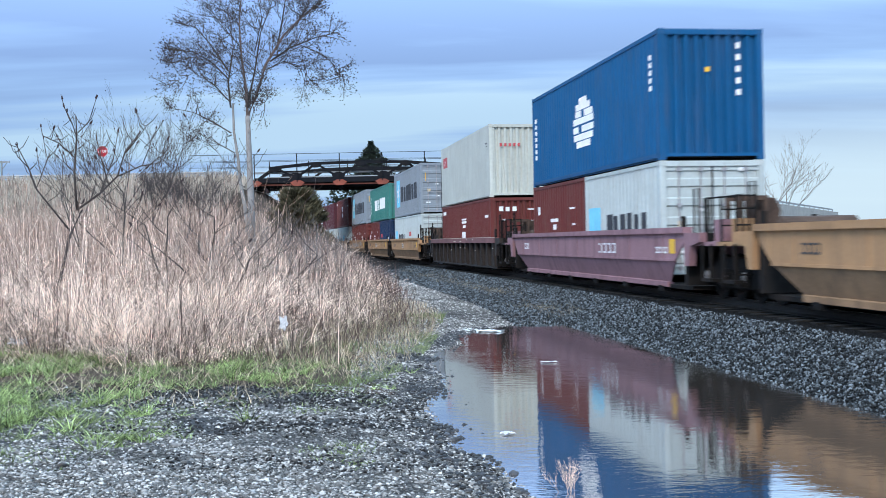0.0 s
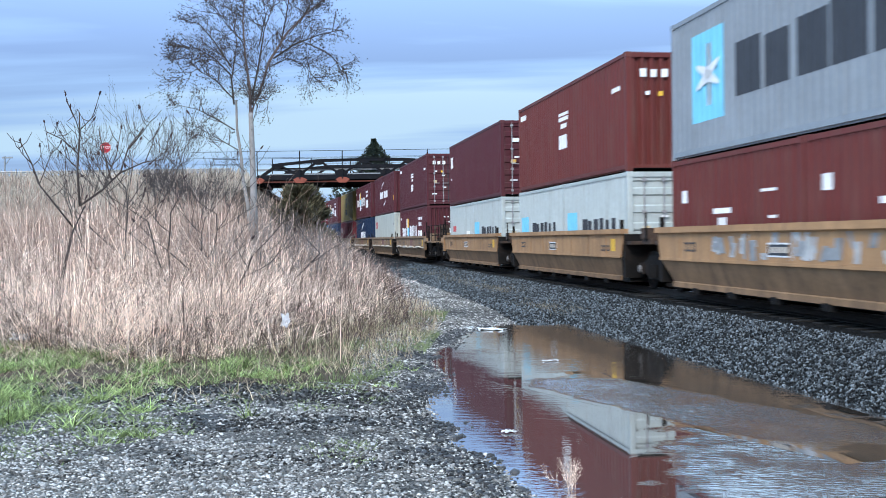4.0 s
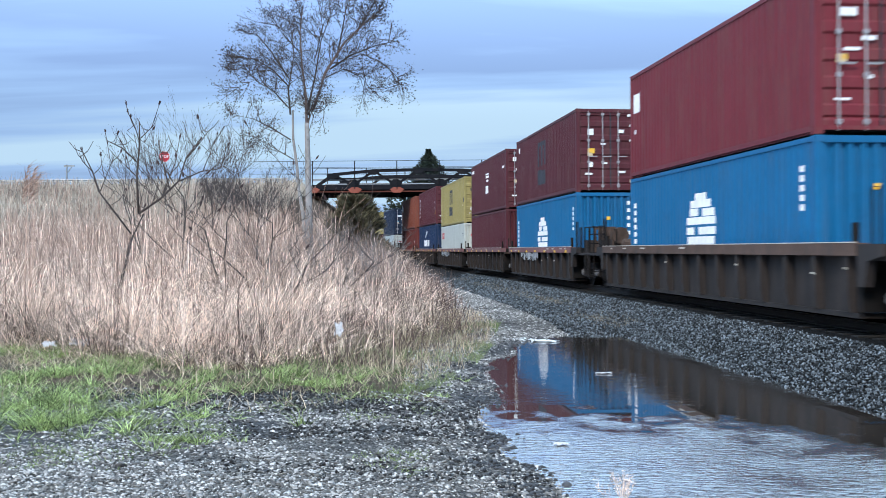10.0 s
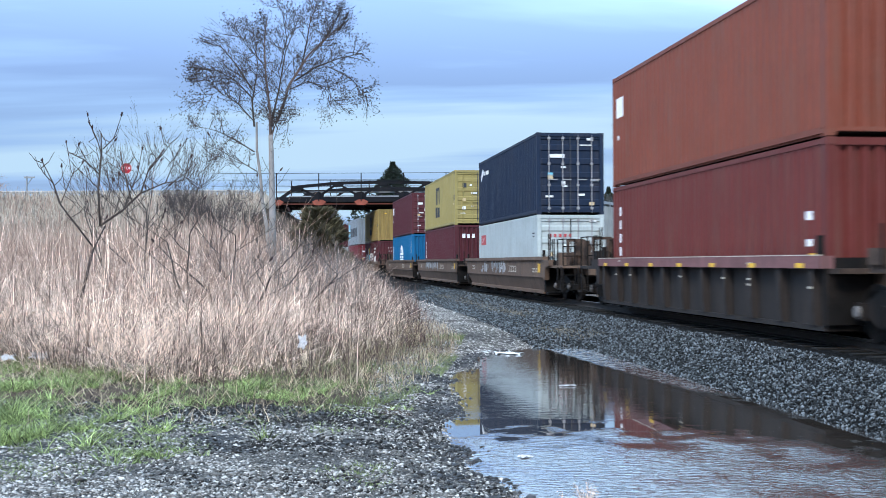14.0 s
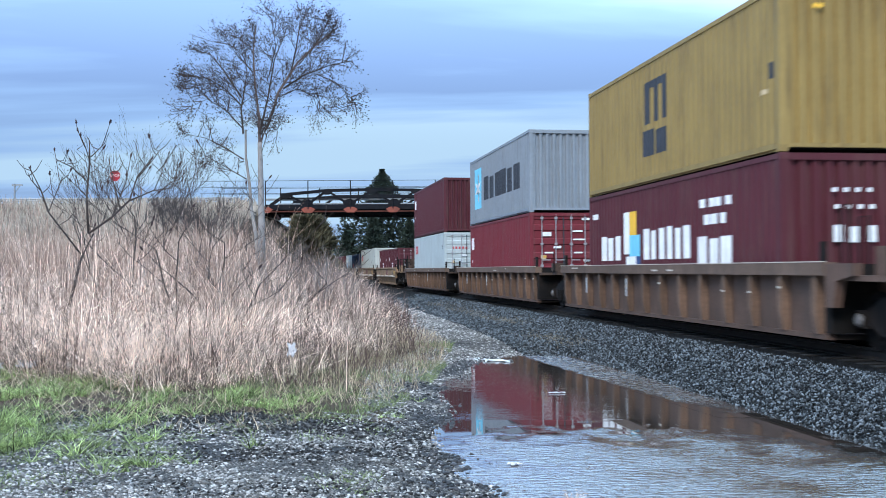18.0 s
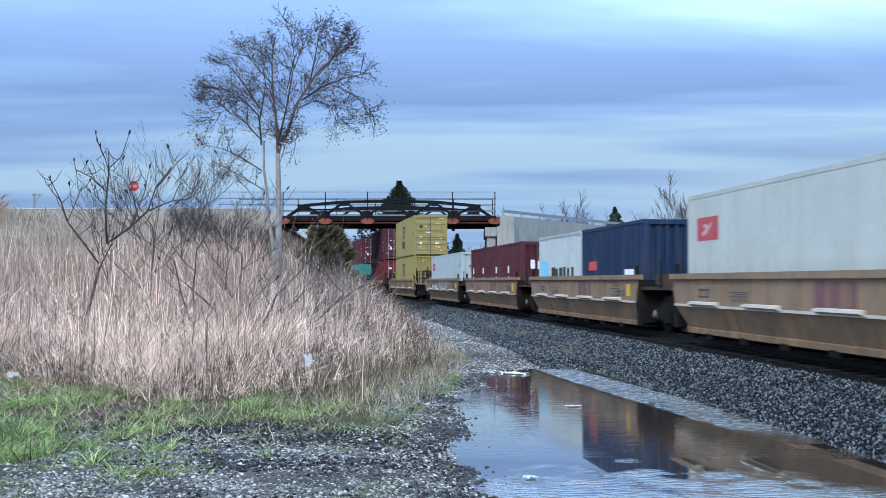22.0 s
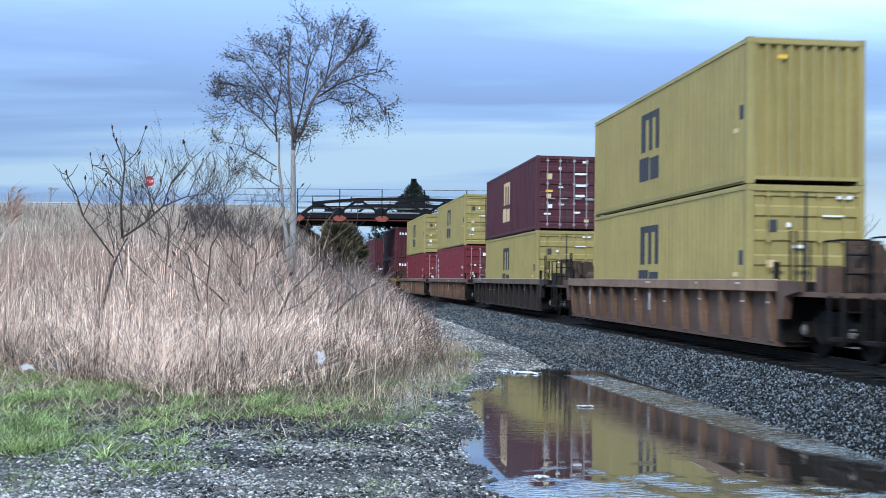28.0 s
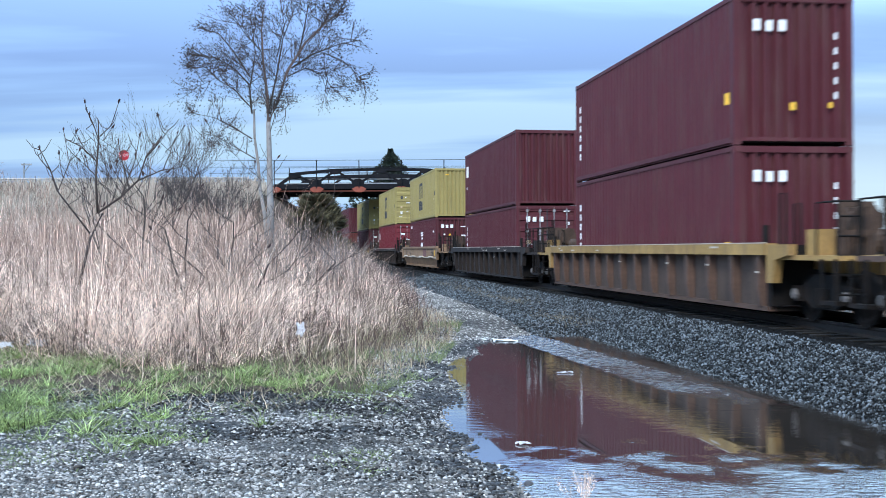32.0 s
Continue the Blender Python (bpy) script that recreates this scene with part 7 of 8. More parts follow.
def side_frame_g():
    g = MB()
    ring = [(-1.15, 0.34), (-1.15, 0.50), (-0.70, 0.62), (-0.35, 0.78), (0.35, 0.78), (0.70, 0.62), (1.15, 0.50), (1.15, 0.34), (0.72, 0.38), (0.38, 0.22), (-0.38, 0.22), (-0.72, 0.38)]
    g.extrude_x(ring, -0.07, 0.07)
    for y in (-0.88, 0.88):
        g.box(-0.13, 0.09, y - 0.13, y + 0.13, 0.32, 0.58, 0.03)
    for y in (-0.14, 0.0, 0.14):
        g.tube([(-0.10, y, 0.26), (-0.10, y, 0.56)], 0.055, 8)
    return g


CAPS = mat("bearing_grey", (0.16, 0.15, 0.145), rough=0.6, metal=0.3, var=0.3, bump=0.1)


def truck(parent, y):
    """A two-axle truck under a car's end."""
    t = put("truck", cached(("bolster",), lambda: MB().box(-1.0, 1.0, -0.2, 0.2, 0.42, 0.72, 0.04).box(-0.35, 0.35, -0.35, 0.35, 0.72, 0.86, 0.06)), STEEL, parent, "dark cast steel wheel truck", loc=(0, y, 0))
    for s in (-1, 1):
        f = put("side_frame", cached(("side_frame",), side_frame_g), STEEL, t, loc=(s * 1.02, 0, 0), m=pose(s * 1.02, 0, 0, 0, 0, 0 if s < 0 else 180))
        for e in (-0.88, 0.88):
            put("wheel", cached(("wheel",), wheel_g), STEEL, t, "dark steel wheel", m=pose(s * 0.79, e, 0.42, 0, 0, 0 if s < 0 else 180))
    for e in (-0.88, 0.88):
        put("bearing_cap", cached(("bearing_cap",), lambda: MB().tube([(-1.20, 0, 0.44), (-1.17, 0, 0.44), (-1.10, 0, 0.44)], [0.07, 0.10, 0.105], 10)), CAPS, t, "pale axle bearing cap", loc=(0, e, 0))
        put("axle", cached(("axle",), lambda: MB().tube([(-0.75, 0, 0.42), (0.75, 0, 0.42)], 0.085, 8)), STEEL, t, loc=(0, e, 0))
    return t


def well_car(kind, colour, u0, front, rear, well=12.6, chord="", tags=False, graffiti=0, empty=False):
    """A well car whose well is centred on its container place; front and rear: ('own' or 'shared' or 'none', gap in metres to the next box)."""
    car = thing("well_car", f"{CAR_WORDS[colour]} {'smooth-sided' if kind == 'smooth' else 'rib-sided'} steel well car on wheel trucks{', empty' if empty else ''}", "railcar", "well cars of the train")
    P = CARP[colour]
    PC = CARP[chord] if chord else P
    h = well / 2
    top = 1.38 if kind == "smooth" else 1.30
    for s in (-1, 1):
        xo = s * 1.50
        xi = s * 1.30
        lo, hi = min(xo, xi), max(xo, xi)
        mx = pose(0, 0, 0, 0, 0, 0 if s < 0 else 180)
        if kind == "smooth":
            # a car's own ends are cut back in a long slant below the chord
            c0, c1 = (1.0 if e[0] == "own" and colour in ("tan", "mauve") and well > 14 else 0.25 for e in (front, rear))
            if s > 0:
                c0, c1 = c1, c0
            y0, y1 = -h + 0.55 * c0 - 0.03, h - 0.55 * c1 + 0.03
            w0, w1 = -h + 1.1 * c0 + 0.25, h - 1.1 * c1 - 0.25

            def sheet():
                return MB().extrude_x([(-h - 0.05, 1.30), (-h - 0.05 + 0.12 * c0, 1.06), (y0, 0.72), (y1, 0.72), (h + 0.05 - 0.12 * c1, 1.06), (h + 0.05, 1.30)], -1.455, -1.425)

            def lower():
                g = MB()
                g.quad((-1.453, y1, 0.72), (-1.453, y0, 0.72), (-1.27, w0, 0.22), (-1.27, w1, 0.22))
                g.quad((-1.42, y0, 0.72), (-1.42, y1, 0.72), (-1.24, w1, 0.22), (-1.24, w0, 0.22))
                return g
            put("side_sheet", cached(("side_sheet", well, c0, c1), sheet), P, car, m=mx)
            # tan cars carry the lower side's shade in this darker paint
            put("lower_side", cached(("lower_side", well, c0, c1), lower), CARP["lower"] if colour in ("tan", "dust") else P, car, "inward-sloping grimy lower side, painted darker for shade on tan cars", m=mx)
            put("top_chord", cached(("top_chord", well), lambda: MB().box(-1.52, -1.32, -h - 0.1, h + 0.1, 1.28, 1.40)), PC, car, m=mx)
            put("side_sill", cached(("side_sill", well, c0, c1), lambda: MB().extrude_y([(-1.33, 0.14), (-1.20, 0.14), (-1.20, 0.24), (-1.30, 0.26), (-1.33, 0.24)], w0, w1)), CARP["lower"] if colour in ("tan", "dust") else P, car, m=mx)
            for k in range(6):
                put("jack_pad", cached(("jack_pad",), lambda: MB().box(-1.34, -1.16, -0.16, 0.16, 0.04, 0.16, 0.03)), STEEL, car, m=mx @ pose(0, -h + 1.8 + k * (well - 3.6) / 5, 0))
            put("rub_rail", cached(("rub_rail", well, c0, c1), lambda: MB().box(-1.475, -1.456, y0, y1, 0.70, 0.75)), P if colour != "dust" else PALE_EDGE, car, m=mx)
            if colour in ("dust",):
                for k in range(4):
                    put("step_ledge", cached(("step_ledge",), lambda: MB().extrude_y([(-1.58, 0.74), (-1.475, 0.70), (-1.475, 0.80), (-1.57, 0.78)], -0.75, 0.75)), PALE_EDGE, car, "worn pale step ledge", m=mx @ pose(0, -h + 2.0 + k * (well - 4.0) / 3, 0.02))
            for k in range(7 if s < 0 else 0):
                put("stiffener", cached(("stiffener",), lambda: MB().box(-1.468, -1.456, -0.04, 0.04, 0.76, 1.27)), P, car, m=mx @ pose(0, -h + 1.3 + k * (well - 2.6) / 6, 0))
        else:
            put("side_sheet", cached(("rib_sheet", well), lambda: MB().extrude_x([(-h, 1.20), (-h, 0.2), (h, 0.2), (h, 1.20)], -1.34, -1.31)), PANEL_DARK if colour == "ochre" else P, car, m=mx)
            rib_paint = CARP["rust"] if colour == "ochre" else RIB_BROWN if colour == "rust" else P
            put("top_chord", cached(("rib_chord", well), lambda: MB().box(-1.53, -1.30, -h - 0.1, h + 0.1, 1.10, 1.30)), PC, car, m=mx)
            put("side_sill", cached(("rib_sill", well), lambda: MB().box(-1.42, -1.30, -h, h, 0.12, 0.20)), CARP["rust"] if colour == "ochre" else P, car, m=mx)
            k = 11 if well < 14 else 14
            for i in range(k):
                put("rib", cached(("rib",), lambda: MB().extrude_y([(-1.50, 1.10), (-1.50, 0.50), (-1.45, 0.20), (-1.34, 0.20), (-1.34, 1.10)], -0.075, 0.075)), rib_paint, car, m=mx @ pose(0, -h + 0.3 + i * (well - 0.6) / (k - 1), 0))
            put("chord_edge", cached(("chord_edge", well), lambda: MB().box(-1.536, -1.50, -h - 0.1, h + 0.1, 1.302, 1.318)), PALE_EDGE, car, "worn pale chord edge", m=mx)
            if s < 0:
                rr = random.Random(int(u0) + 7)
                for i in rr.sample(range(2, k - 2), 2) if colour == "rust" else ():
                    put("stencil", cached(("worn_patch",), lambda: MB().box(-1.504, -1.501, -0.07, 0.07, 0.56, 0.98)), GRAF[0], car, "scuffed pale patch on a rib", loc=(0, -h + 0.3 + i * (well - 0.6) / (k - 1), 0))
                for i in range(9):
                    w, z = rr.uniform(0.12, 0.55), rr.choice((1.16, 1.22, 0.88, 0.78))
                    y = rr.uniform(-h + 0.5, h - 0.8)
                    x = -1.533 if z > 1.1 else -1.504
                    if z < 1.1:
                        y, w = -h + 0.3 + rr.randrange(10) * (well - 0.6) / ((11 if well < 14 else 14) - 1) - 0.07, 0.14
                    put("stencil", MB().box(x - 0.003, x, y, y + w, z, z + 0.035), PALE_EDGE, car, "faded stencilled mark, not readable")
            if tags and s < 0:
                for i in range(7):
                    put("reflector", cached(("reflector",), lambda: MB().box(-1.538, -1.532, -0.14, 0.14, 1.105, 1.185)), MARK["y"], car, "yellow reflective plate", m=mx @ pose(0, -h + 0.6 + i * (well - 1.2) / 6, 0))
    if kind == "smooth":
        ink = WHITE if colour == "mauve" else (BLACK if colour in ("tan", "dust") else PALE_EDGE)
        if colour == "tan":
            put("sign_plate", cached(("sign_plate",), lambda: MB().box(-1.462, -1.457, -0.45, 0.45, 0.84, 1.08)), WHITE, car, "white-edged dark plate", loc=(0, 0.4, 0))
            put("sign_plate", cached(("plate_field",), lambda: MB().box(-1.466, -1.463, -0.42, 0.42, 0.87, 1.05)), BLACK, car, "dark plate field", loc=(0, 0.4, 0))
            for i in range(3):
                put("stencil", cached(("plate_bar",), lambda: MB().box(-1.469, -1.467, 0, 0.18, 0.91, 1.01)), PALE_EDGE, car, "white plate bar, not readable", loc=(0, 0.08 + i * 0.23, 0))
        elif colour == "dust":
            g = MB()
            for i, w in enumerate((0.95, 0.6, 0.85, 0.5, 0.7)):
                g.box(-1.460, -1.457, -h + 1.5, -h + 1.5 + w, 1.20 - i * 0.085, 1.225 - i * 0.085)
                g.box(-1.460, -1.457, h - 4.2, h - 4.2 + w * 1.1, 1.02 - i * 0.04, 1.032 - i * 0.04)
            tagged(put("stencil", g, BLACK, car, "rows of small black stencilling, not readable"), kind="stuff")
            if graffiti:
                for y in (h - 3.0, h - 4.1):
                    put("sign_plate", cached(("twin_plate",), lambda: MB().box(-1.462, -1.4605, -0.5, 0.5, 0.80, 1.10)), BLACK, car, "black-edged plate", loc=(0, y, 0))
                    put("sign_plate", cached(("twin_field",), lambda: MB().box(-1.466, -1.463, -0.45, 0.45, 0.84, 1.05)), PALE_EDGE, car, "grey plate field", loc=(0, y, 0))
            for i in range(0 if graffiti else 3):
                put("stencil", cached(("faded_block",), lambda: MB().box(-1.460, -1.457, 0, 0.42, 0.82, 1.24)), CARP["purple"], car, "faded red block, not readable", loc=(0, -h + 4.4 + i * 0.50, 0))
        rows = [(-h + 1.0, 0.7, 0.86, 1.00), (h - 2.2, 0.6, 0.90, 1.08)] + ([(-h + 4.6, 1.4, 0.84, 1.08)] if colour not in ("tan", "dust") else [])
        for y0, w, z0, z1 in rows:
            for i in range(4):
                def plate(w=w, z0=z0, z1=z1):
                    g = MB().box(-1.462, -1.457, 0, w * 0.2, z0, z0 + 0.035).box(-1.462, -1.457, 0, w * 0.2, z1 - 0.035, z1)
                    return g.box(-1.462, -1.457, 0, w * 0.05, z0 + 0.036, z1 - 0.036)
                put("stencil", cached(("stencil", w), plate), ink, car, "faded stencilled mark, not readable", loc=(0, y0 + i * w * 0.27, 0))
        put("reflector", cached(("plate_y",), lambda: MB().box(-1.464, -1.457, -0.16, 0.16, 0.86, 1.16)), MARK["y"], car, "yellow reflective plate", loc=(0, -h + 0.7, 0))
    if graffiti:
        rnd = random.Random(int(u0))
        for j, gm in enumerate(GRAF):
            g = MB()
            for i in range(22):
                y = rnd.uniform(-h * 0.75, h * 0.6) * (0.9 if graffiti > 1 else 0.5) + ((-1.0 if colour == "dust" else 1.5) if graffiti == 1 else 0)
                z = rnd.uniform(0.76, 1.02)
                w, hh = rnd.uniform(0.08, 0.30), rnd.uniform(0.10, 0.38)
                sk = rnd.uniform(-0.15, 0.15)
                x = -1.458 - 0.002 * j - 0.0004 * i if kind == "smooth" else -1.503 - 0.0004 * i
                g.quad((x, y + w, z), (x, y, z), (x, y + sk, min(z + hh, 1.25)), (x, y + w + sk, min(z + hh, 1.25)))
            tagged(put("graffiti", g, gm, car, "spray-painted scrawl"), kind="stuff")
    put("well_floor", cached(("well_floor", well), lambda: MB().box(-1.28, 1.28, -h, h, 0.12, 0.20)), STEEL, car)
    for end, (how, gap) in ((-1, front), (1, rear)):
        e0 = end * h
        put("end_sill", cached(("end_sill",), lambda: MB().box(-1.42, 1.42, -0.09, 0.09, 0.22, 1.27, 0.02)), STEEL, car, loc=(0, e0, 0))
        reach = {"own": 2.75, "shared": max(0.6, gap / 2 - (well - 12.19) / 2), "none": max(0.6, gap / 2 - (well - 12.19) / 2)}[how]
        lo, hi = sorted((end * (h + 0.09), end * (h + reach)))
        put("end_platform", cached(("end_platform", round(lo, 2), round(hi, 2)), lambda: MB().box(-0.62, 0.62, lo, hi, 0.80, 1.02).box(-1.38, 1.38, lo if end > 0 else hi - 0.35, lo + 0.35 if end > 0 else hi, 1.02, 1.10)), P if how == "own" else RUSTED, car)
        if how == "shared":
            ys = end * (h + reach)
            put("cross_brace", cached(("cross_brace",), lambda: MB().box(-1.30, 1.30, -0.30, 0.30, 1.04, 1.16, 0.04).box(-1.36, -1.06, -0.22, 0.22, 1.16, 1.40, 0.03).box(1.06, 1.36, -0.22, 0.22, 1.16, 1.40, 0.03)), RUSTED, car, loc=(0, ys, 0))
            put("hand_rail", cached(("hand_rail", 9), lambda: MB().tube([(0, 0.0, 1.1), (0, 0.0, 1.75)], 0.022, 6)), STEEL, car, "upright steel hand rail", loc=(-1.40, ys - 0.3, 0))
        if how != "none":
            truck(car, end * (h + (1.35 if how == "own" else reach)))
        if how == "own":
            put("end_deck", cached(("end_deck", end, round(h, 2)), lambda: MB().box(-1.42, 1.42, min(end * (h + 0.1), end * (h + 2.5)), max(end * (h + 0.1), end * (h + 2.5)), 1.02, 1.10)), P, car)
            y = end * (h + 2.45)

            def ladder():
                g = MB()
                for x in (-1.40, -1.02):
                    g.tube([(x, 0, 0.35), (x, 0, 1.95)], 0.022, 6)
                for z in (0.5, 0.8, 1.1, 1.4, 1.7, 1.93):
                    g.tube([(-1.40, 0, z), (-1.02, 0, z)], 0.016, 5)
                g.tube([(-1.40, 0, 1.93), (-1.40, 0.7, 1.93), (-1.40, 0.7, 1.1)], 0.02, 6)
                return g
            put("grab_ladder", cached(("grab_ladder",), ladder), STEEL, car, "steel grab rails and ladder", m=pose(0, y, 0, 0, 0, 0) if end < 0 else pose(0, y - 0.7, 0))
            for k, (x, zt) in enumerate(((-1.36, 2.15), (-1.36, 1.95), (-0.75, 1.85))):
                yk = end * (h + 0.45 + 0.55 * k)
                put("hand_rail", cached(("hand_rail", k), lambda: MB().tube([(0, -0.12, 1.08), (0, -0.12, zt), (0, 0.12, zt), (0, 0.12, 1.08)], 0.02, 6)), STEEL, car, "upright steel hand rail", loc=(x, yk, 0))
            put("air_tank", cached(("air_tank",), lambda: MB().tube([(-0.75, 0, 1.34), (-0.70, 0, 1.34), (0.70, 0, 1.34), (0.75, 0, 1.34)], [0.10, 0.20, 0.20, 0.10], 12)), RUSTED, car, "round air tank", loc=(0, end * (h + 0.75), 0))
            put("valve_box", cached(("valve_box",), lambda: MB().box(-1.30, -0.95, -0.2, 0.2, 1.10, 1.52, 0.04)), P, car, "rusty valve box", loc=(0, end * (h + 1.35), 0))
            # the chord's end drops down in a bracket beside the truck
            put("end_bracket", cached(("end_bracket", end, round(h, 2)), lambda: MB().extrude_x([(end * (h + 0.11), 1.28), (end * (h + 0.12), 0.62), (end * (h + 0.34), 0.62), (end * (h + 0.46), 1.02), (end * (h + 0.95), 1.10), (end * (h + 0.95), 1.28)], -1.51, -1.36)), P, car, "bent steel end bracket")
            put("end_frame", cached(("end_frame",), lambda: MB().box(-1.18, -1.10, -0.05, 0.05, 1.10, 1.86, 0.01).box(-0.70, -0.62, -0.05, 0.05, 1.10, 1.86, 0.01).box(-1.18, -0.62, -0.05, 0.05, 1.86, 1.94).box(-1.10, -0.70, -0.03, 0.03, 1.42, 1.50)), RUSTED, car, "rusty step frame", loc=(0, end * (h + 2.05), 0))
            put("step_plate", cached(("step_plate",), lambda: MB().box(-1.50, -1.30, -0.25, 0.25, 0.34, 0.40).box(-1.50, -1.46, -0.25, -0.20, 0.40, 1.05).box(-1.50, -1.46, 0.20, 0.25, 0.40, 1.05)), STEEL, car, "hanging step", loc=(0, end * (h + 2.3), 0))
            put("air_hose", cached(("air_hose",), lambda: MB().tube([(-0.35, -0.3, 0.85), (-0.38, -0.1, 0.55), (-0.36, 0.15, 0.42), (-0.30, 0.45, 0.50)], 0.03, 6)), STEEL, car, "black rubber air hose", m=pose(0, end * (h + 3.0), 0, 0, 0, 0 if end > 0 else 180))
            put("coupler", cached(("coupler",), lambda: MB().box(-0.12, 0.12, -0.55, 0.55, 0.72, 0.98, 0.05).box(-0.22, 0.22, -0.70, -0.45, 0.70, 1.0, 0.06)), STEEL, car, m=pose(0, end * (h + 3.2), 0, 0, 0, 0 if end < 0 else 180))
            put("brake_wheel", cached(("brake_wheel",), lambda: MB().tube([(0, -0.05, 1.65), (0, 0.05, 1.65)], 0.27, 14).box(-0.25, 0.25, 0.05, 0.28, 1.1, 1.9, 0.05)), RUSTED, car, "brake wheel on its housing", loc=(-0.55, end * (h + 1.7), 0))
    # the cross-brace and posts at the well's ends that hold the lower box
    for end in (-1, 1):
        for sx in (-1.415, 1.415):
            put("guide_post", cached(("guide_post",), lambda: MB().box(-0.035, 0.035, -0.06, 0.06, 1.28, 1.62)), STEEL, car, loc=(sx, end * (h - 0.12), 0))
    MOVING.append((car, u0 + 12.19 / 2, RAIL_Z))
    return car


HC, STD, FT40, FT20 = 2.896, 2.591, 12.19, 6.06
# place of the front of each box on the train, the car's looks, the lower box or boxes, and the upper box
OFF = [4.9, 24.61, 44.13, 63.85, 79.08, 94.70, 110.02, 125.34, 145.32, 160.63, 175.81, 191.12, 206.95, 226.89, 246.04, 261.20, 276.68, 292.26, 307.81, 329.41, 348.90, 368.01,
       391.92, 411.73, 431.82, 452.71, 468.16, 483.62, 499.1, 514.5, 536.05, 557.96, 580.12, 602.05, 623.16, 642.90, 662.62, 684.35, 705.54, 728.41, 749.94, 771.0, 792.5, 813.6]
SETS = [(0, 0), (1, 1), (2, 2), (3, 7), (8, 12), (13, 13), (14, 18), (19, 21), (22, 24), (25, 29), (30, 30), (31, 31), (32, 32), (33, 33), (34, 36), (37, 37), (38, 38), (39, 39), (40, 40), (41, 41), (42, 42), (43, 43)]
S, R_ = "smooth", "rib"
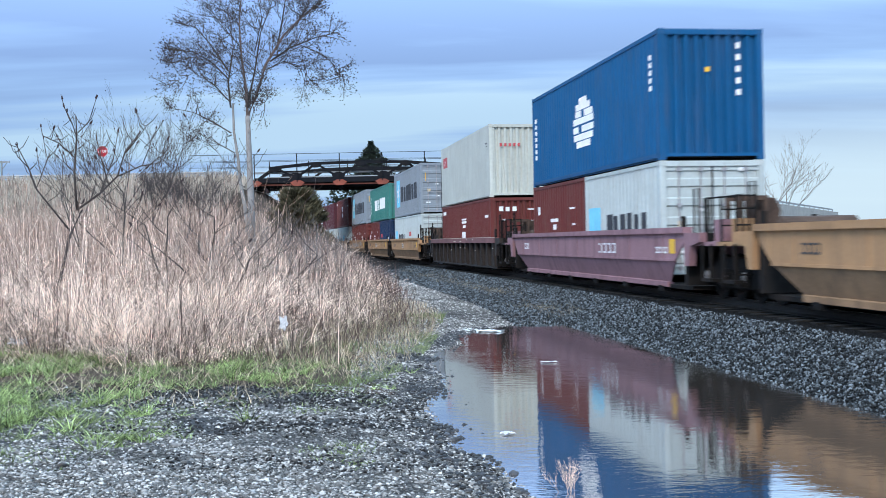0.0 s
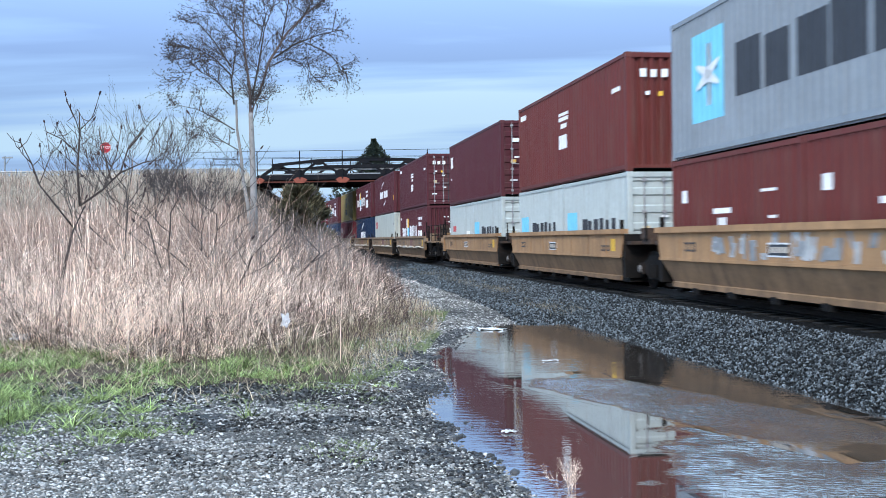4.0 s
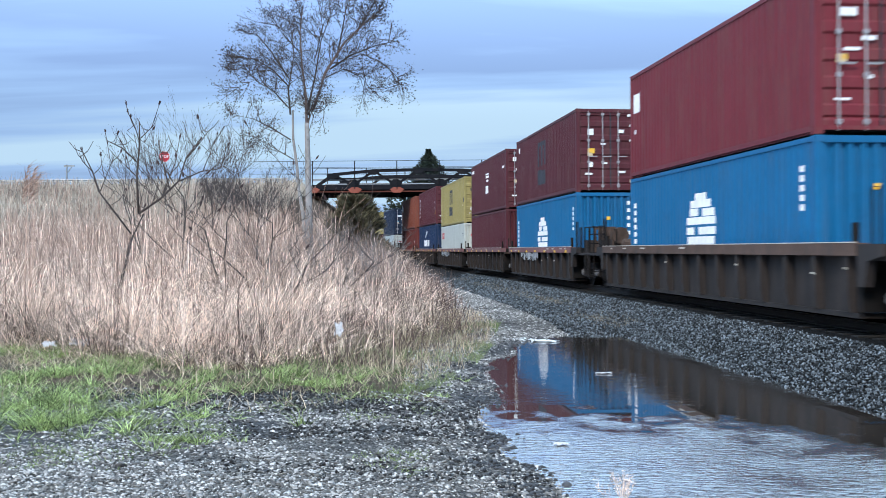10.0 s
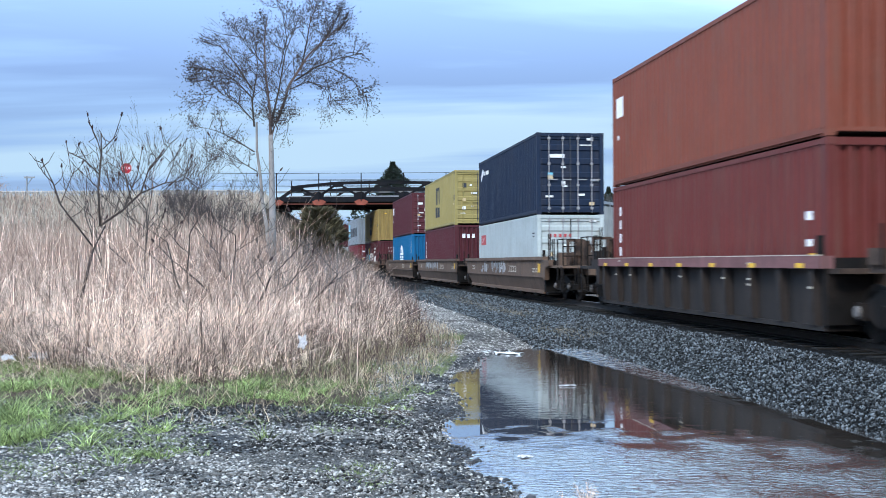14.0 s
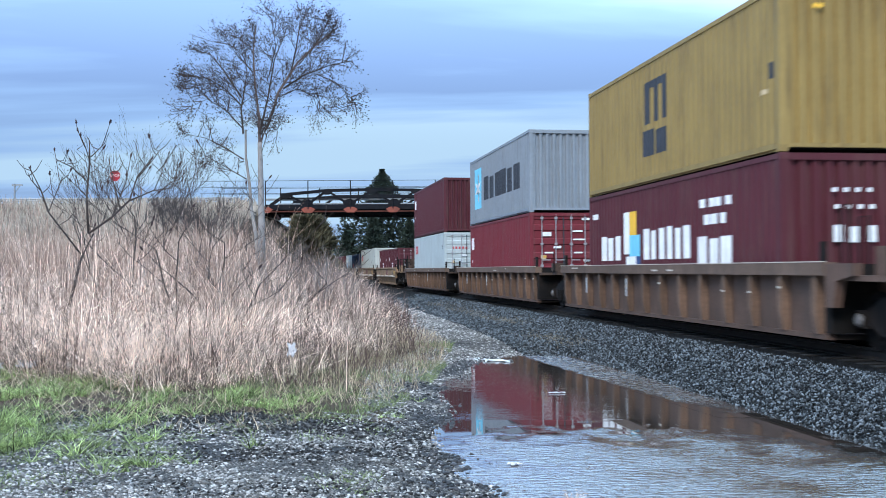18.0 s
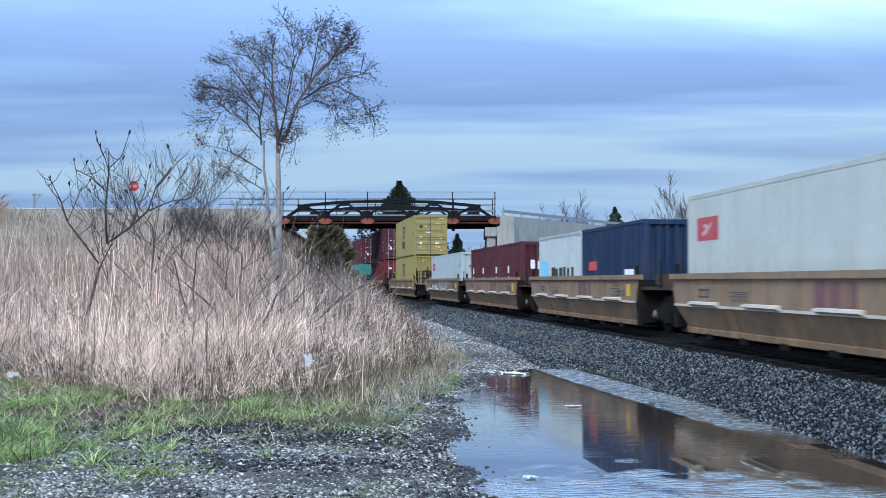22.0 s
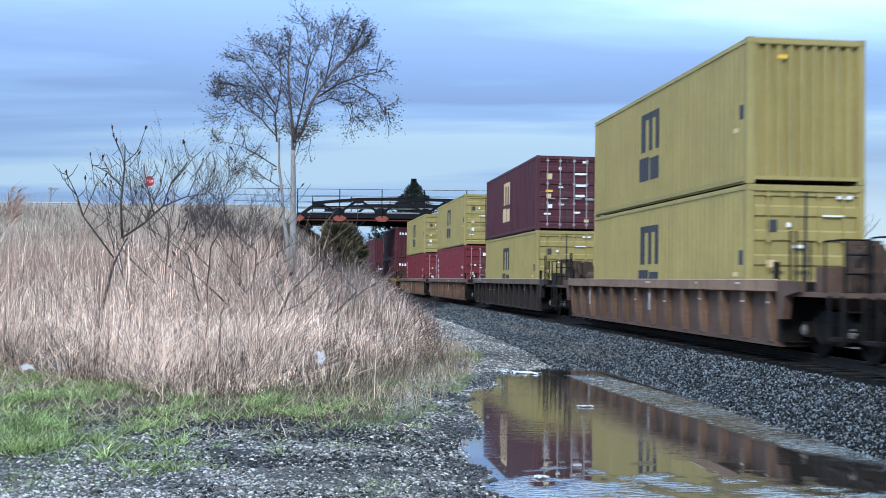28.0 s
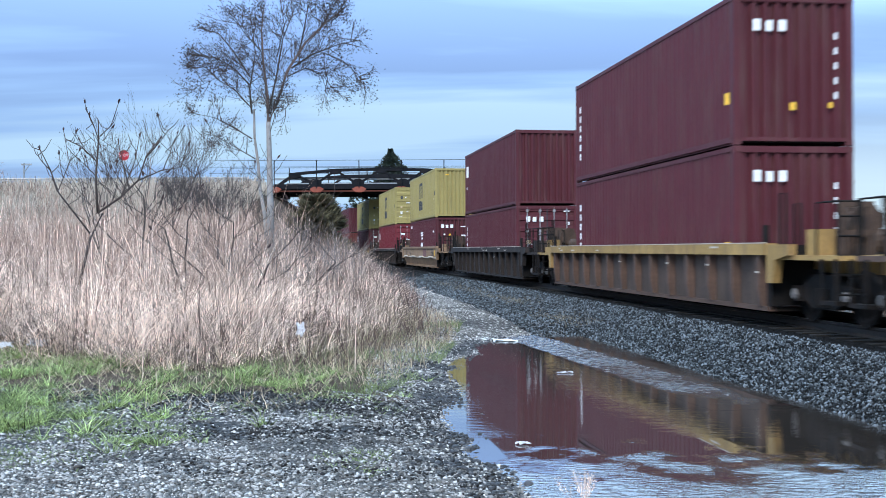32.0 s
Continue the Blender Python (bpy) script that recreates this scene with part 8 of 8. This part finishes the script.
# car kind, colour, top chord, tags, graffiti | lower: (colour, style, door, high) or two short boxes (front, rear) | upper
TRAIN = {
    0: ((S, "tan", "", 0, 0), None, None),
    1: ((S, "mauve", "", 0, 0), [("pale", "short_white", 1), ("brown", "short_brown", 0)], ("blue", "emblem", 0)),
    2: ((R_, "soot", "purple", 0, 0), ("brown", "small_stack", 0, 0), ("cream", "red_mark", 0)),
    3: ((S, "tan", "", 0, 0), [("pale", "short_blue", 1), ("pale", "short_white", 0)], ("grey", "square_star", 1)),
    4: ((S, "tan", "", 0, 0), [("navy", "short_blue", 0), ("brown", "short_brown", 0)], ("green", "blocks_white", 0)),
    5: ((S, "tan", "", 0, 2), [("brown", "short_brown", 1), ("brown", "short_brown", 0)], ("grey", "square_star", 1)),
    6: ((S, "tan", "", 0, 0), [("pale", "short_white", 1), ("pale", "short_white", 0)], ("brown", "small_stack", 0)),
    7: ((S, "tan", "", 0, 0), [("pale", "short_white", 1), ("pale", "short_blue", 0)], ("maroon", "tag", 1)),
    8: ((S, "dust", "", 0, 0), ("maroon", "factor", 0, 1), ("maroon", "small_stack", 1)),
    9: ((S, "dust", "", 0, 0), ("cream", "red_mark", 0, 1), ("maroon", "swoosh", 0)),
    10: ((S, "dust", "", 0, 0), ("navy", "swoosh_low", 1, 1), ("maroon", "factor", 0)),
    11: ((S, "dust", "", 0, 0), ("red", "tag", 1, 1), ("gold", "column", 0)),
    12: ((S, "dust", "", 0, 0), ("navy", "swoosh_low", 1, 1), ("maroon", "factor", 0)),
    13: ((R_, "soot", "rust", 0, 0), ("sky", "emblem", 0, 1), ("red", "tag", 1)),
    14: ((R_, "soot", "purple", 1, 1), ("sky", "emblem", 0, 1), ("maroon", "column_dark", 1)),
    15: ((R_, "soot", "purple", 1, 0), ("maroon", "plain", 0, 1), ("maroon", "small_stack", 1)),
    16: ((R_, "soot", "purple", 1, 1), ("cream", "red_mark", 0, 0), ("yellow", "column", 1)),
    17: ((R_, "soot", "purple", 1, 0), ("navy", "swoosh_low", 0, 1), ("maroon", "code", 1)),
    18: ((R_, "soot", "purple", 1, 0), ("brown", "code", 0, 1), ("orange", "tag", 0)),
    19: ((S, "umber", "", 0, 1), ("pale", "red_mark", 1, 0), ("ink", "swoosh_high", 1)),
    20: ((S, "umber", "", 0, 1), ("maroon", "ends", 0, 1), ("yellow", "column", 1)),
    21: ((S, "umber", "", 0, 0), ("sky", "emblem", 0, 1), ("maroon", "tag", 1)),
    22: ((R_, "rust", "umber", 0, 0), ("maroon", "factor", 0, 1), ("gold", "column", 0)),
    23: ((R_, "rust", "umber", 0, 0), ("red", "tag", 1, 1), ("grey", "square_star", 0)),
    24: ((R_, "rust", "umber", 0, 0), ("pale", "red_mark", 1, 1), ("maroon", "tag", 0)),
    25: ((S, "dust", "", 0, 0), [("maroon", "short_brown", 1), ("maroon", "short_brown", 0)], None),
    26: ((S, "dust", "", 0, 0), ("cream", "red_mark", 0, 1), None),
    27: ((S, "dust", "", 0, 0), [("navy", "short_blue", 0), ("pale", "short_white", 0)], None),
    28: ((S, "dust", "", 0, 0), [("maroon", "short_tex", 0), ("maroon", "short_tex", 0)], None),
    29: ((S, "dust", "", 0, 1), ("pale", "red_mark", 0, 0), None),
    30: ((S, "dust", "", 0, 0), ("yellow", "column", 0, 1), ("yellow", "column", 1)),
    31: ((R_, "soot", "clay", 1, 0), ("red", "tag", 1, 1), ("plum", "code", 1)),
    32: ((R_, "rust", "clay", 1, 0), ("teal", "code", 1, 1), ("maroon", "code", 1)),
    33: ((R_, "rust", "clay", 0, 0), ("yellow", "column", 1, 1), ("yellow", "column", 0)),
    34: ((R_, "soot", "umber", 0, 0), ("yellow", "column", 1, 1), ("plum", "column_pale", 1)),
    35: ((R_, "rust", "umber", 0, 0), ("red", "code", 1, 1), ("yellow", "column", 1)),
    36: ((R_, "rust", "umber", 0, 0), ("red", "code", 1, 1), ("yellow", "column", 1)),
    37: ((R_, "ochre", "", 0, 0), ("maroon", "ends", 0, 1), ("maroon", "ends", 0)),
    38: ((R_, "soot", "", 0, 0), ("maroon", "ends", 1, 0), ("maroon", "tag", 0)),
    39: ((S, "dust", "", 0, 0), ("maroon", "small_stack", 0, 1), ("yellow", "column", 0)),
    40: ((R_, "soot", "", 0, 0), ("red", "tag", 1, 1), ("yellow", "column", 1)),
    41: ((S, "umber", "", 0, 0), ("maroon", "tag", 1, 1), ("yellow", "column", 1)),
    42: ((R_, "soot", "", 0, 0), ("brown", "code", 0, 1), ("maroon", "tag", 0)),
    43: ((S, "umber", "", 0, 0), ("maroon", "tag", 1, 1), ("brown", "code", 0)),
}
FLOOR = 0.30   # height of the well floor over the rail


def build_train():
    for a, b in SETS:
        for i in range(a, b + 1):
            (kind, colour, chord, tags, graf), low, up = TRAIN[i]
            u = OFF[i]
            fg = u - OFF[i - 1] - FT40 if i else 7.5
            rg = OFF[i + 1] - u - FT40 if i + 1 < len(OFF) else 9.0
            front = ("own", fg) if i == a else ("none", fg)
            rear = ("own", rg) if i == b else ("shared", rg)
            long_well = max(x for x in (fg if i > a else 0, rg if i < b else 0, (fg + rg - 3.5) / 2 if a == b else 0)) > 5.5
            well = 16.2 if long_well else 12.7
            well_car(kind, colour, u, front, rear, well, chord, tags, graf, low is None)
            z = RAIL_Z + (0.205 if colour in ("tan", "dust") else FLOOR)
            if low is None:
                continue
            if isinstance(low, list):
                (c1, s1, d1), (c2, s2, d2) = low
                container(FT20, STD, c1, s1, d1, u, z, "in a well car")
                container(FT20, STD, c2, s2, d2, u + FT40 - FT20, z, "in a well car")
                h = STD
            else:
                c1, s1, d1, high = low
                h = HC if high else STD
                container(FT40, h, c1, s1, d1, u, z, "in a well car")
            if up:
                container(FT40, STD if i == 4 else HC, up[0], up[1], up[2], u, z + h + 0.015, "stacked on another")


build_train()


# ---- litter and small things ----
def build_small():
    paper = mat("litter_white", (0.46, 0.46, 0.48), rough=0.7, var=0.12, scale=8, fine=40, bump=0.2)

    def sheet(name, label, cat, x, y, z, w, d, seed, tilt=0.0, material=paper):
        rng = np.random.RandomState(seed)
        n = 7
        g = MB()
        for i in range(n):
            for j in range(n):
                u, v = i / (n - 1) - 0.5, j / (n - 1) - 0.5
                r = 1 + 0.25 * math.sin(5 * math.atan2(v, u) + seed)
                g.v.append((u * w * r, v * d * r, 0.05 * min(w, d) * rng.normal() + 0.008))
        for i in range(n - 1):
            for j in range(n - 1):
                a = i * n + j
                g.f.append((a, a + n, a + n + 1, a + 1))
        me = g.mesh(name)
        ob = put(name, me, material, m=pose(x, y, z, tilt, 0, seed * 7 - 20))
        md = ob.modifiers.new("thick", "SOLIDIFY")
        md.thickness = 0.003
        return tagged(ob, label, cat)
    sheet("plastic_bag", "crumpled white plastic bag caught in dry grass", "litter", -2.50, 17.6, 0.60, 0.13, 0.20, 2, 80)
    sheet("plastic_scrap", "torn white plastic sheet at the meadow's edge", "litter", -6.49, 17.0, 0.44, 0.30, 0.13, 3, 45)
    sheet("plastic_scrap", "small white plastic scrap in dry grass", "litter", -7.00, 17.0, 0.42, 0.20, 0.10, 5, 45)
    sheet("plastic_scrap", "torn white wrapper afloat in the puddle", "litter", 1.62, 16.6, 0.010, 0.22, 0.09, 4, 0)
    sheet("paper_cup_lid", "pale flattened cup lid at the puddle's edge", "litter", 0.62, 10.55, 0.012, 0.11, 0.10, 6, 0)
    foam = mat("foam_pale", (0.52, 0.55, 0.57), rough=0.8, var=0.2, scale=6, fine=30, bump=0.3)
    rng = np.random.RandomState(9)
    for k in range(4):
        x, y = 0.15 + k * 0.28, 23.2 - k * 0.25
        sheet("foam_scum", "thin pale scum floating at the puddle's far end", "scum", x, y, 0.006, 0.30, 0.50, 10 + k, 0, foam)
    # a dry sprig that stands in the water
    rnd = random.Random(4)
    t = thing("dry_sprig", "small dry weed sprig standing in the puddle", "weed", m=pose(0.92, 8.1, -0.06))
    g, tips = MB(), []
    for k in range(8):
        grow(g, tips, rnd, Vector((rnd.gauss(0, 0.04), rnd.gauss(0, 0.03), 0)), Vector((rnd.gauss(0, 0.38), rnd.gauss(0, 0.3), 1)), 0.165, 0.0013, 2, 0.6, 0.4, 3, 0.5, 3, 0.0008)
    put("stem_tuft", g, STRAW, t)
    leaf_cloud("seed_tuft", tips, 1, 0.0055, 0.008, STRAW, t, 3, "pale seed heads")
    # single tall pale stalks at the verge
    for k, (x, y, h) in enumerate([(-1.45, 15.6, 0.95), (-3.05, 14.2, 0.55), (-4.3, 15.0, 1.0)]):
        g = MB().tube([(0, 0, -0.03), (0.01, 0, h * 0.5), (0.035, 0.01, h)], [0.006, 0.005, 0.002], 5)
        tagged(put("weed_stalk", g, STRAW if k != 1 else DARK, m=pose(x, y, float(ground_z(x, y)))), "single dry weed stalk on the gravel verge", "weed")


build_small()


# ---- motion ----
def motions():
    """The whole train rolls towards and past the camera at one speed along the bend."""
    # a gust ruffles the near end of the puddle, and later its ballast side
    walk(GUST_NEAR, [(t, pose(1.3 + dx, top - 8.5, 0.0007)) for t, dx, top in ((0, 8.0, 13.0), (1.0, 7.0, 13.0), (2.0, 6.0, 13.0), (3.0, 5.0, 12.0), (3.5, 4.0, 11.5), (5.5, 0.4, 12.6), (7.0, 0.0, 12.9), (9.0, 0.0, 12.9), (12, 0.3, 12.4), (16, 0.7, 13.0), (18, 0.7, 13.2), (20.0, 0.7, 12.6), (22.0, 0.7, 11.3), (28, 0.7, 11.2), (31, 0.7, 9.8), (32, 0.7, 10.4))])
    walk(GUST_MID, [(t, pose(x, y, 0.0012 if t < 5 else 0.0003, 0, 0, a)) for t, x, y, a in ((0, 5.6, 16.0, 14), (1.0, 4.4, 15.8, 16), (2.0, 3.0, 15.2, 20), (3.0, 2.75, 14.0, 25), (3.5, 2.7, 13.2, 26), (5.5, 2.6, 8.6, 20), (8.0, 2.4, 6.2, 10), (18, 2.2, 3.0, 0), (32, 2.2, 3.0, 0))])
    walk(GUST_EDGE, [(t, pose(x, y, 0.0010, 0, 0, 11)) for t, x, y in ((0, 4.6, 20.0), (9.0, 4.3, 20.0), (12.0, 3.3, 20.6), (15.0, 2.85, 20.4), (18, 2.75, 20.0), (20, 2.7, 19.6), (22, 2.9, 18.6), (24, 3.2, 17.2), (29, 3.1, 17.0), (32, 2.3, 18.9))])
    times = [2.0 * i for i in range(17)]
    for ob, u, z in MOVING:
        walk(ob, [(t, on_track(u - SPEED * t, z)) for t in times])


motions()
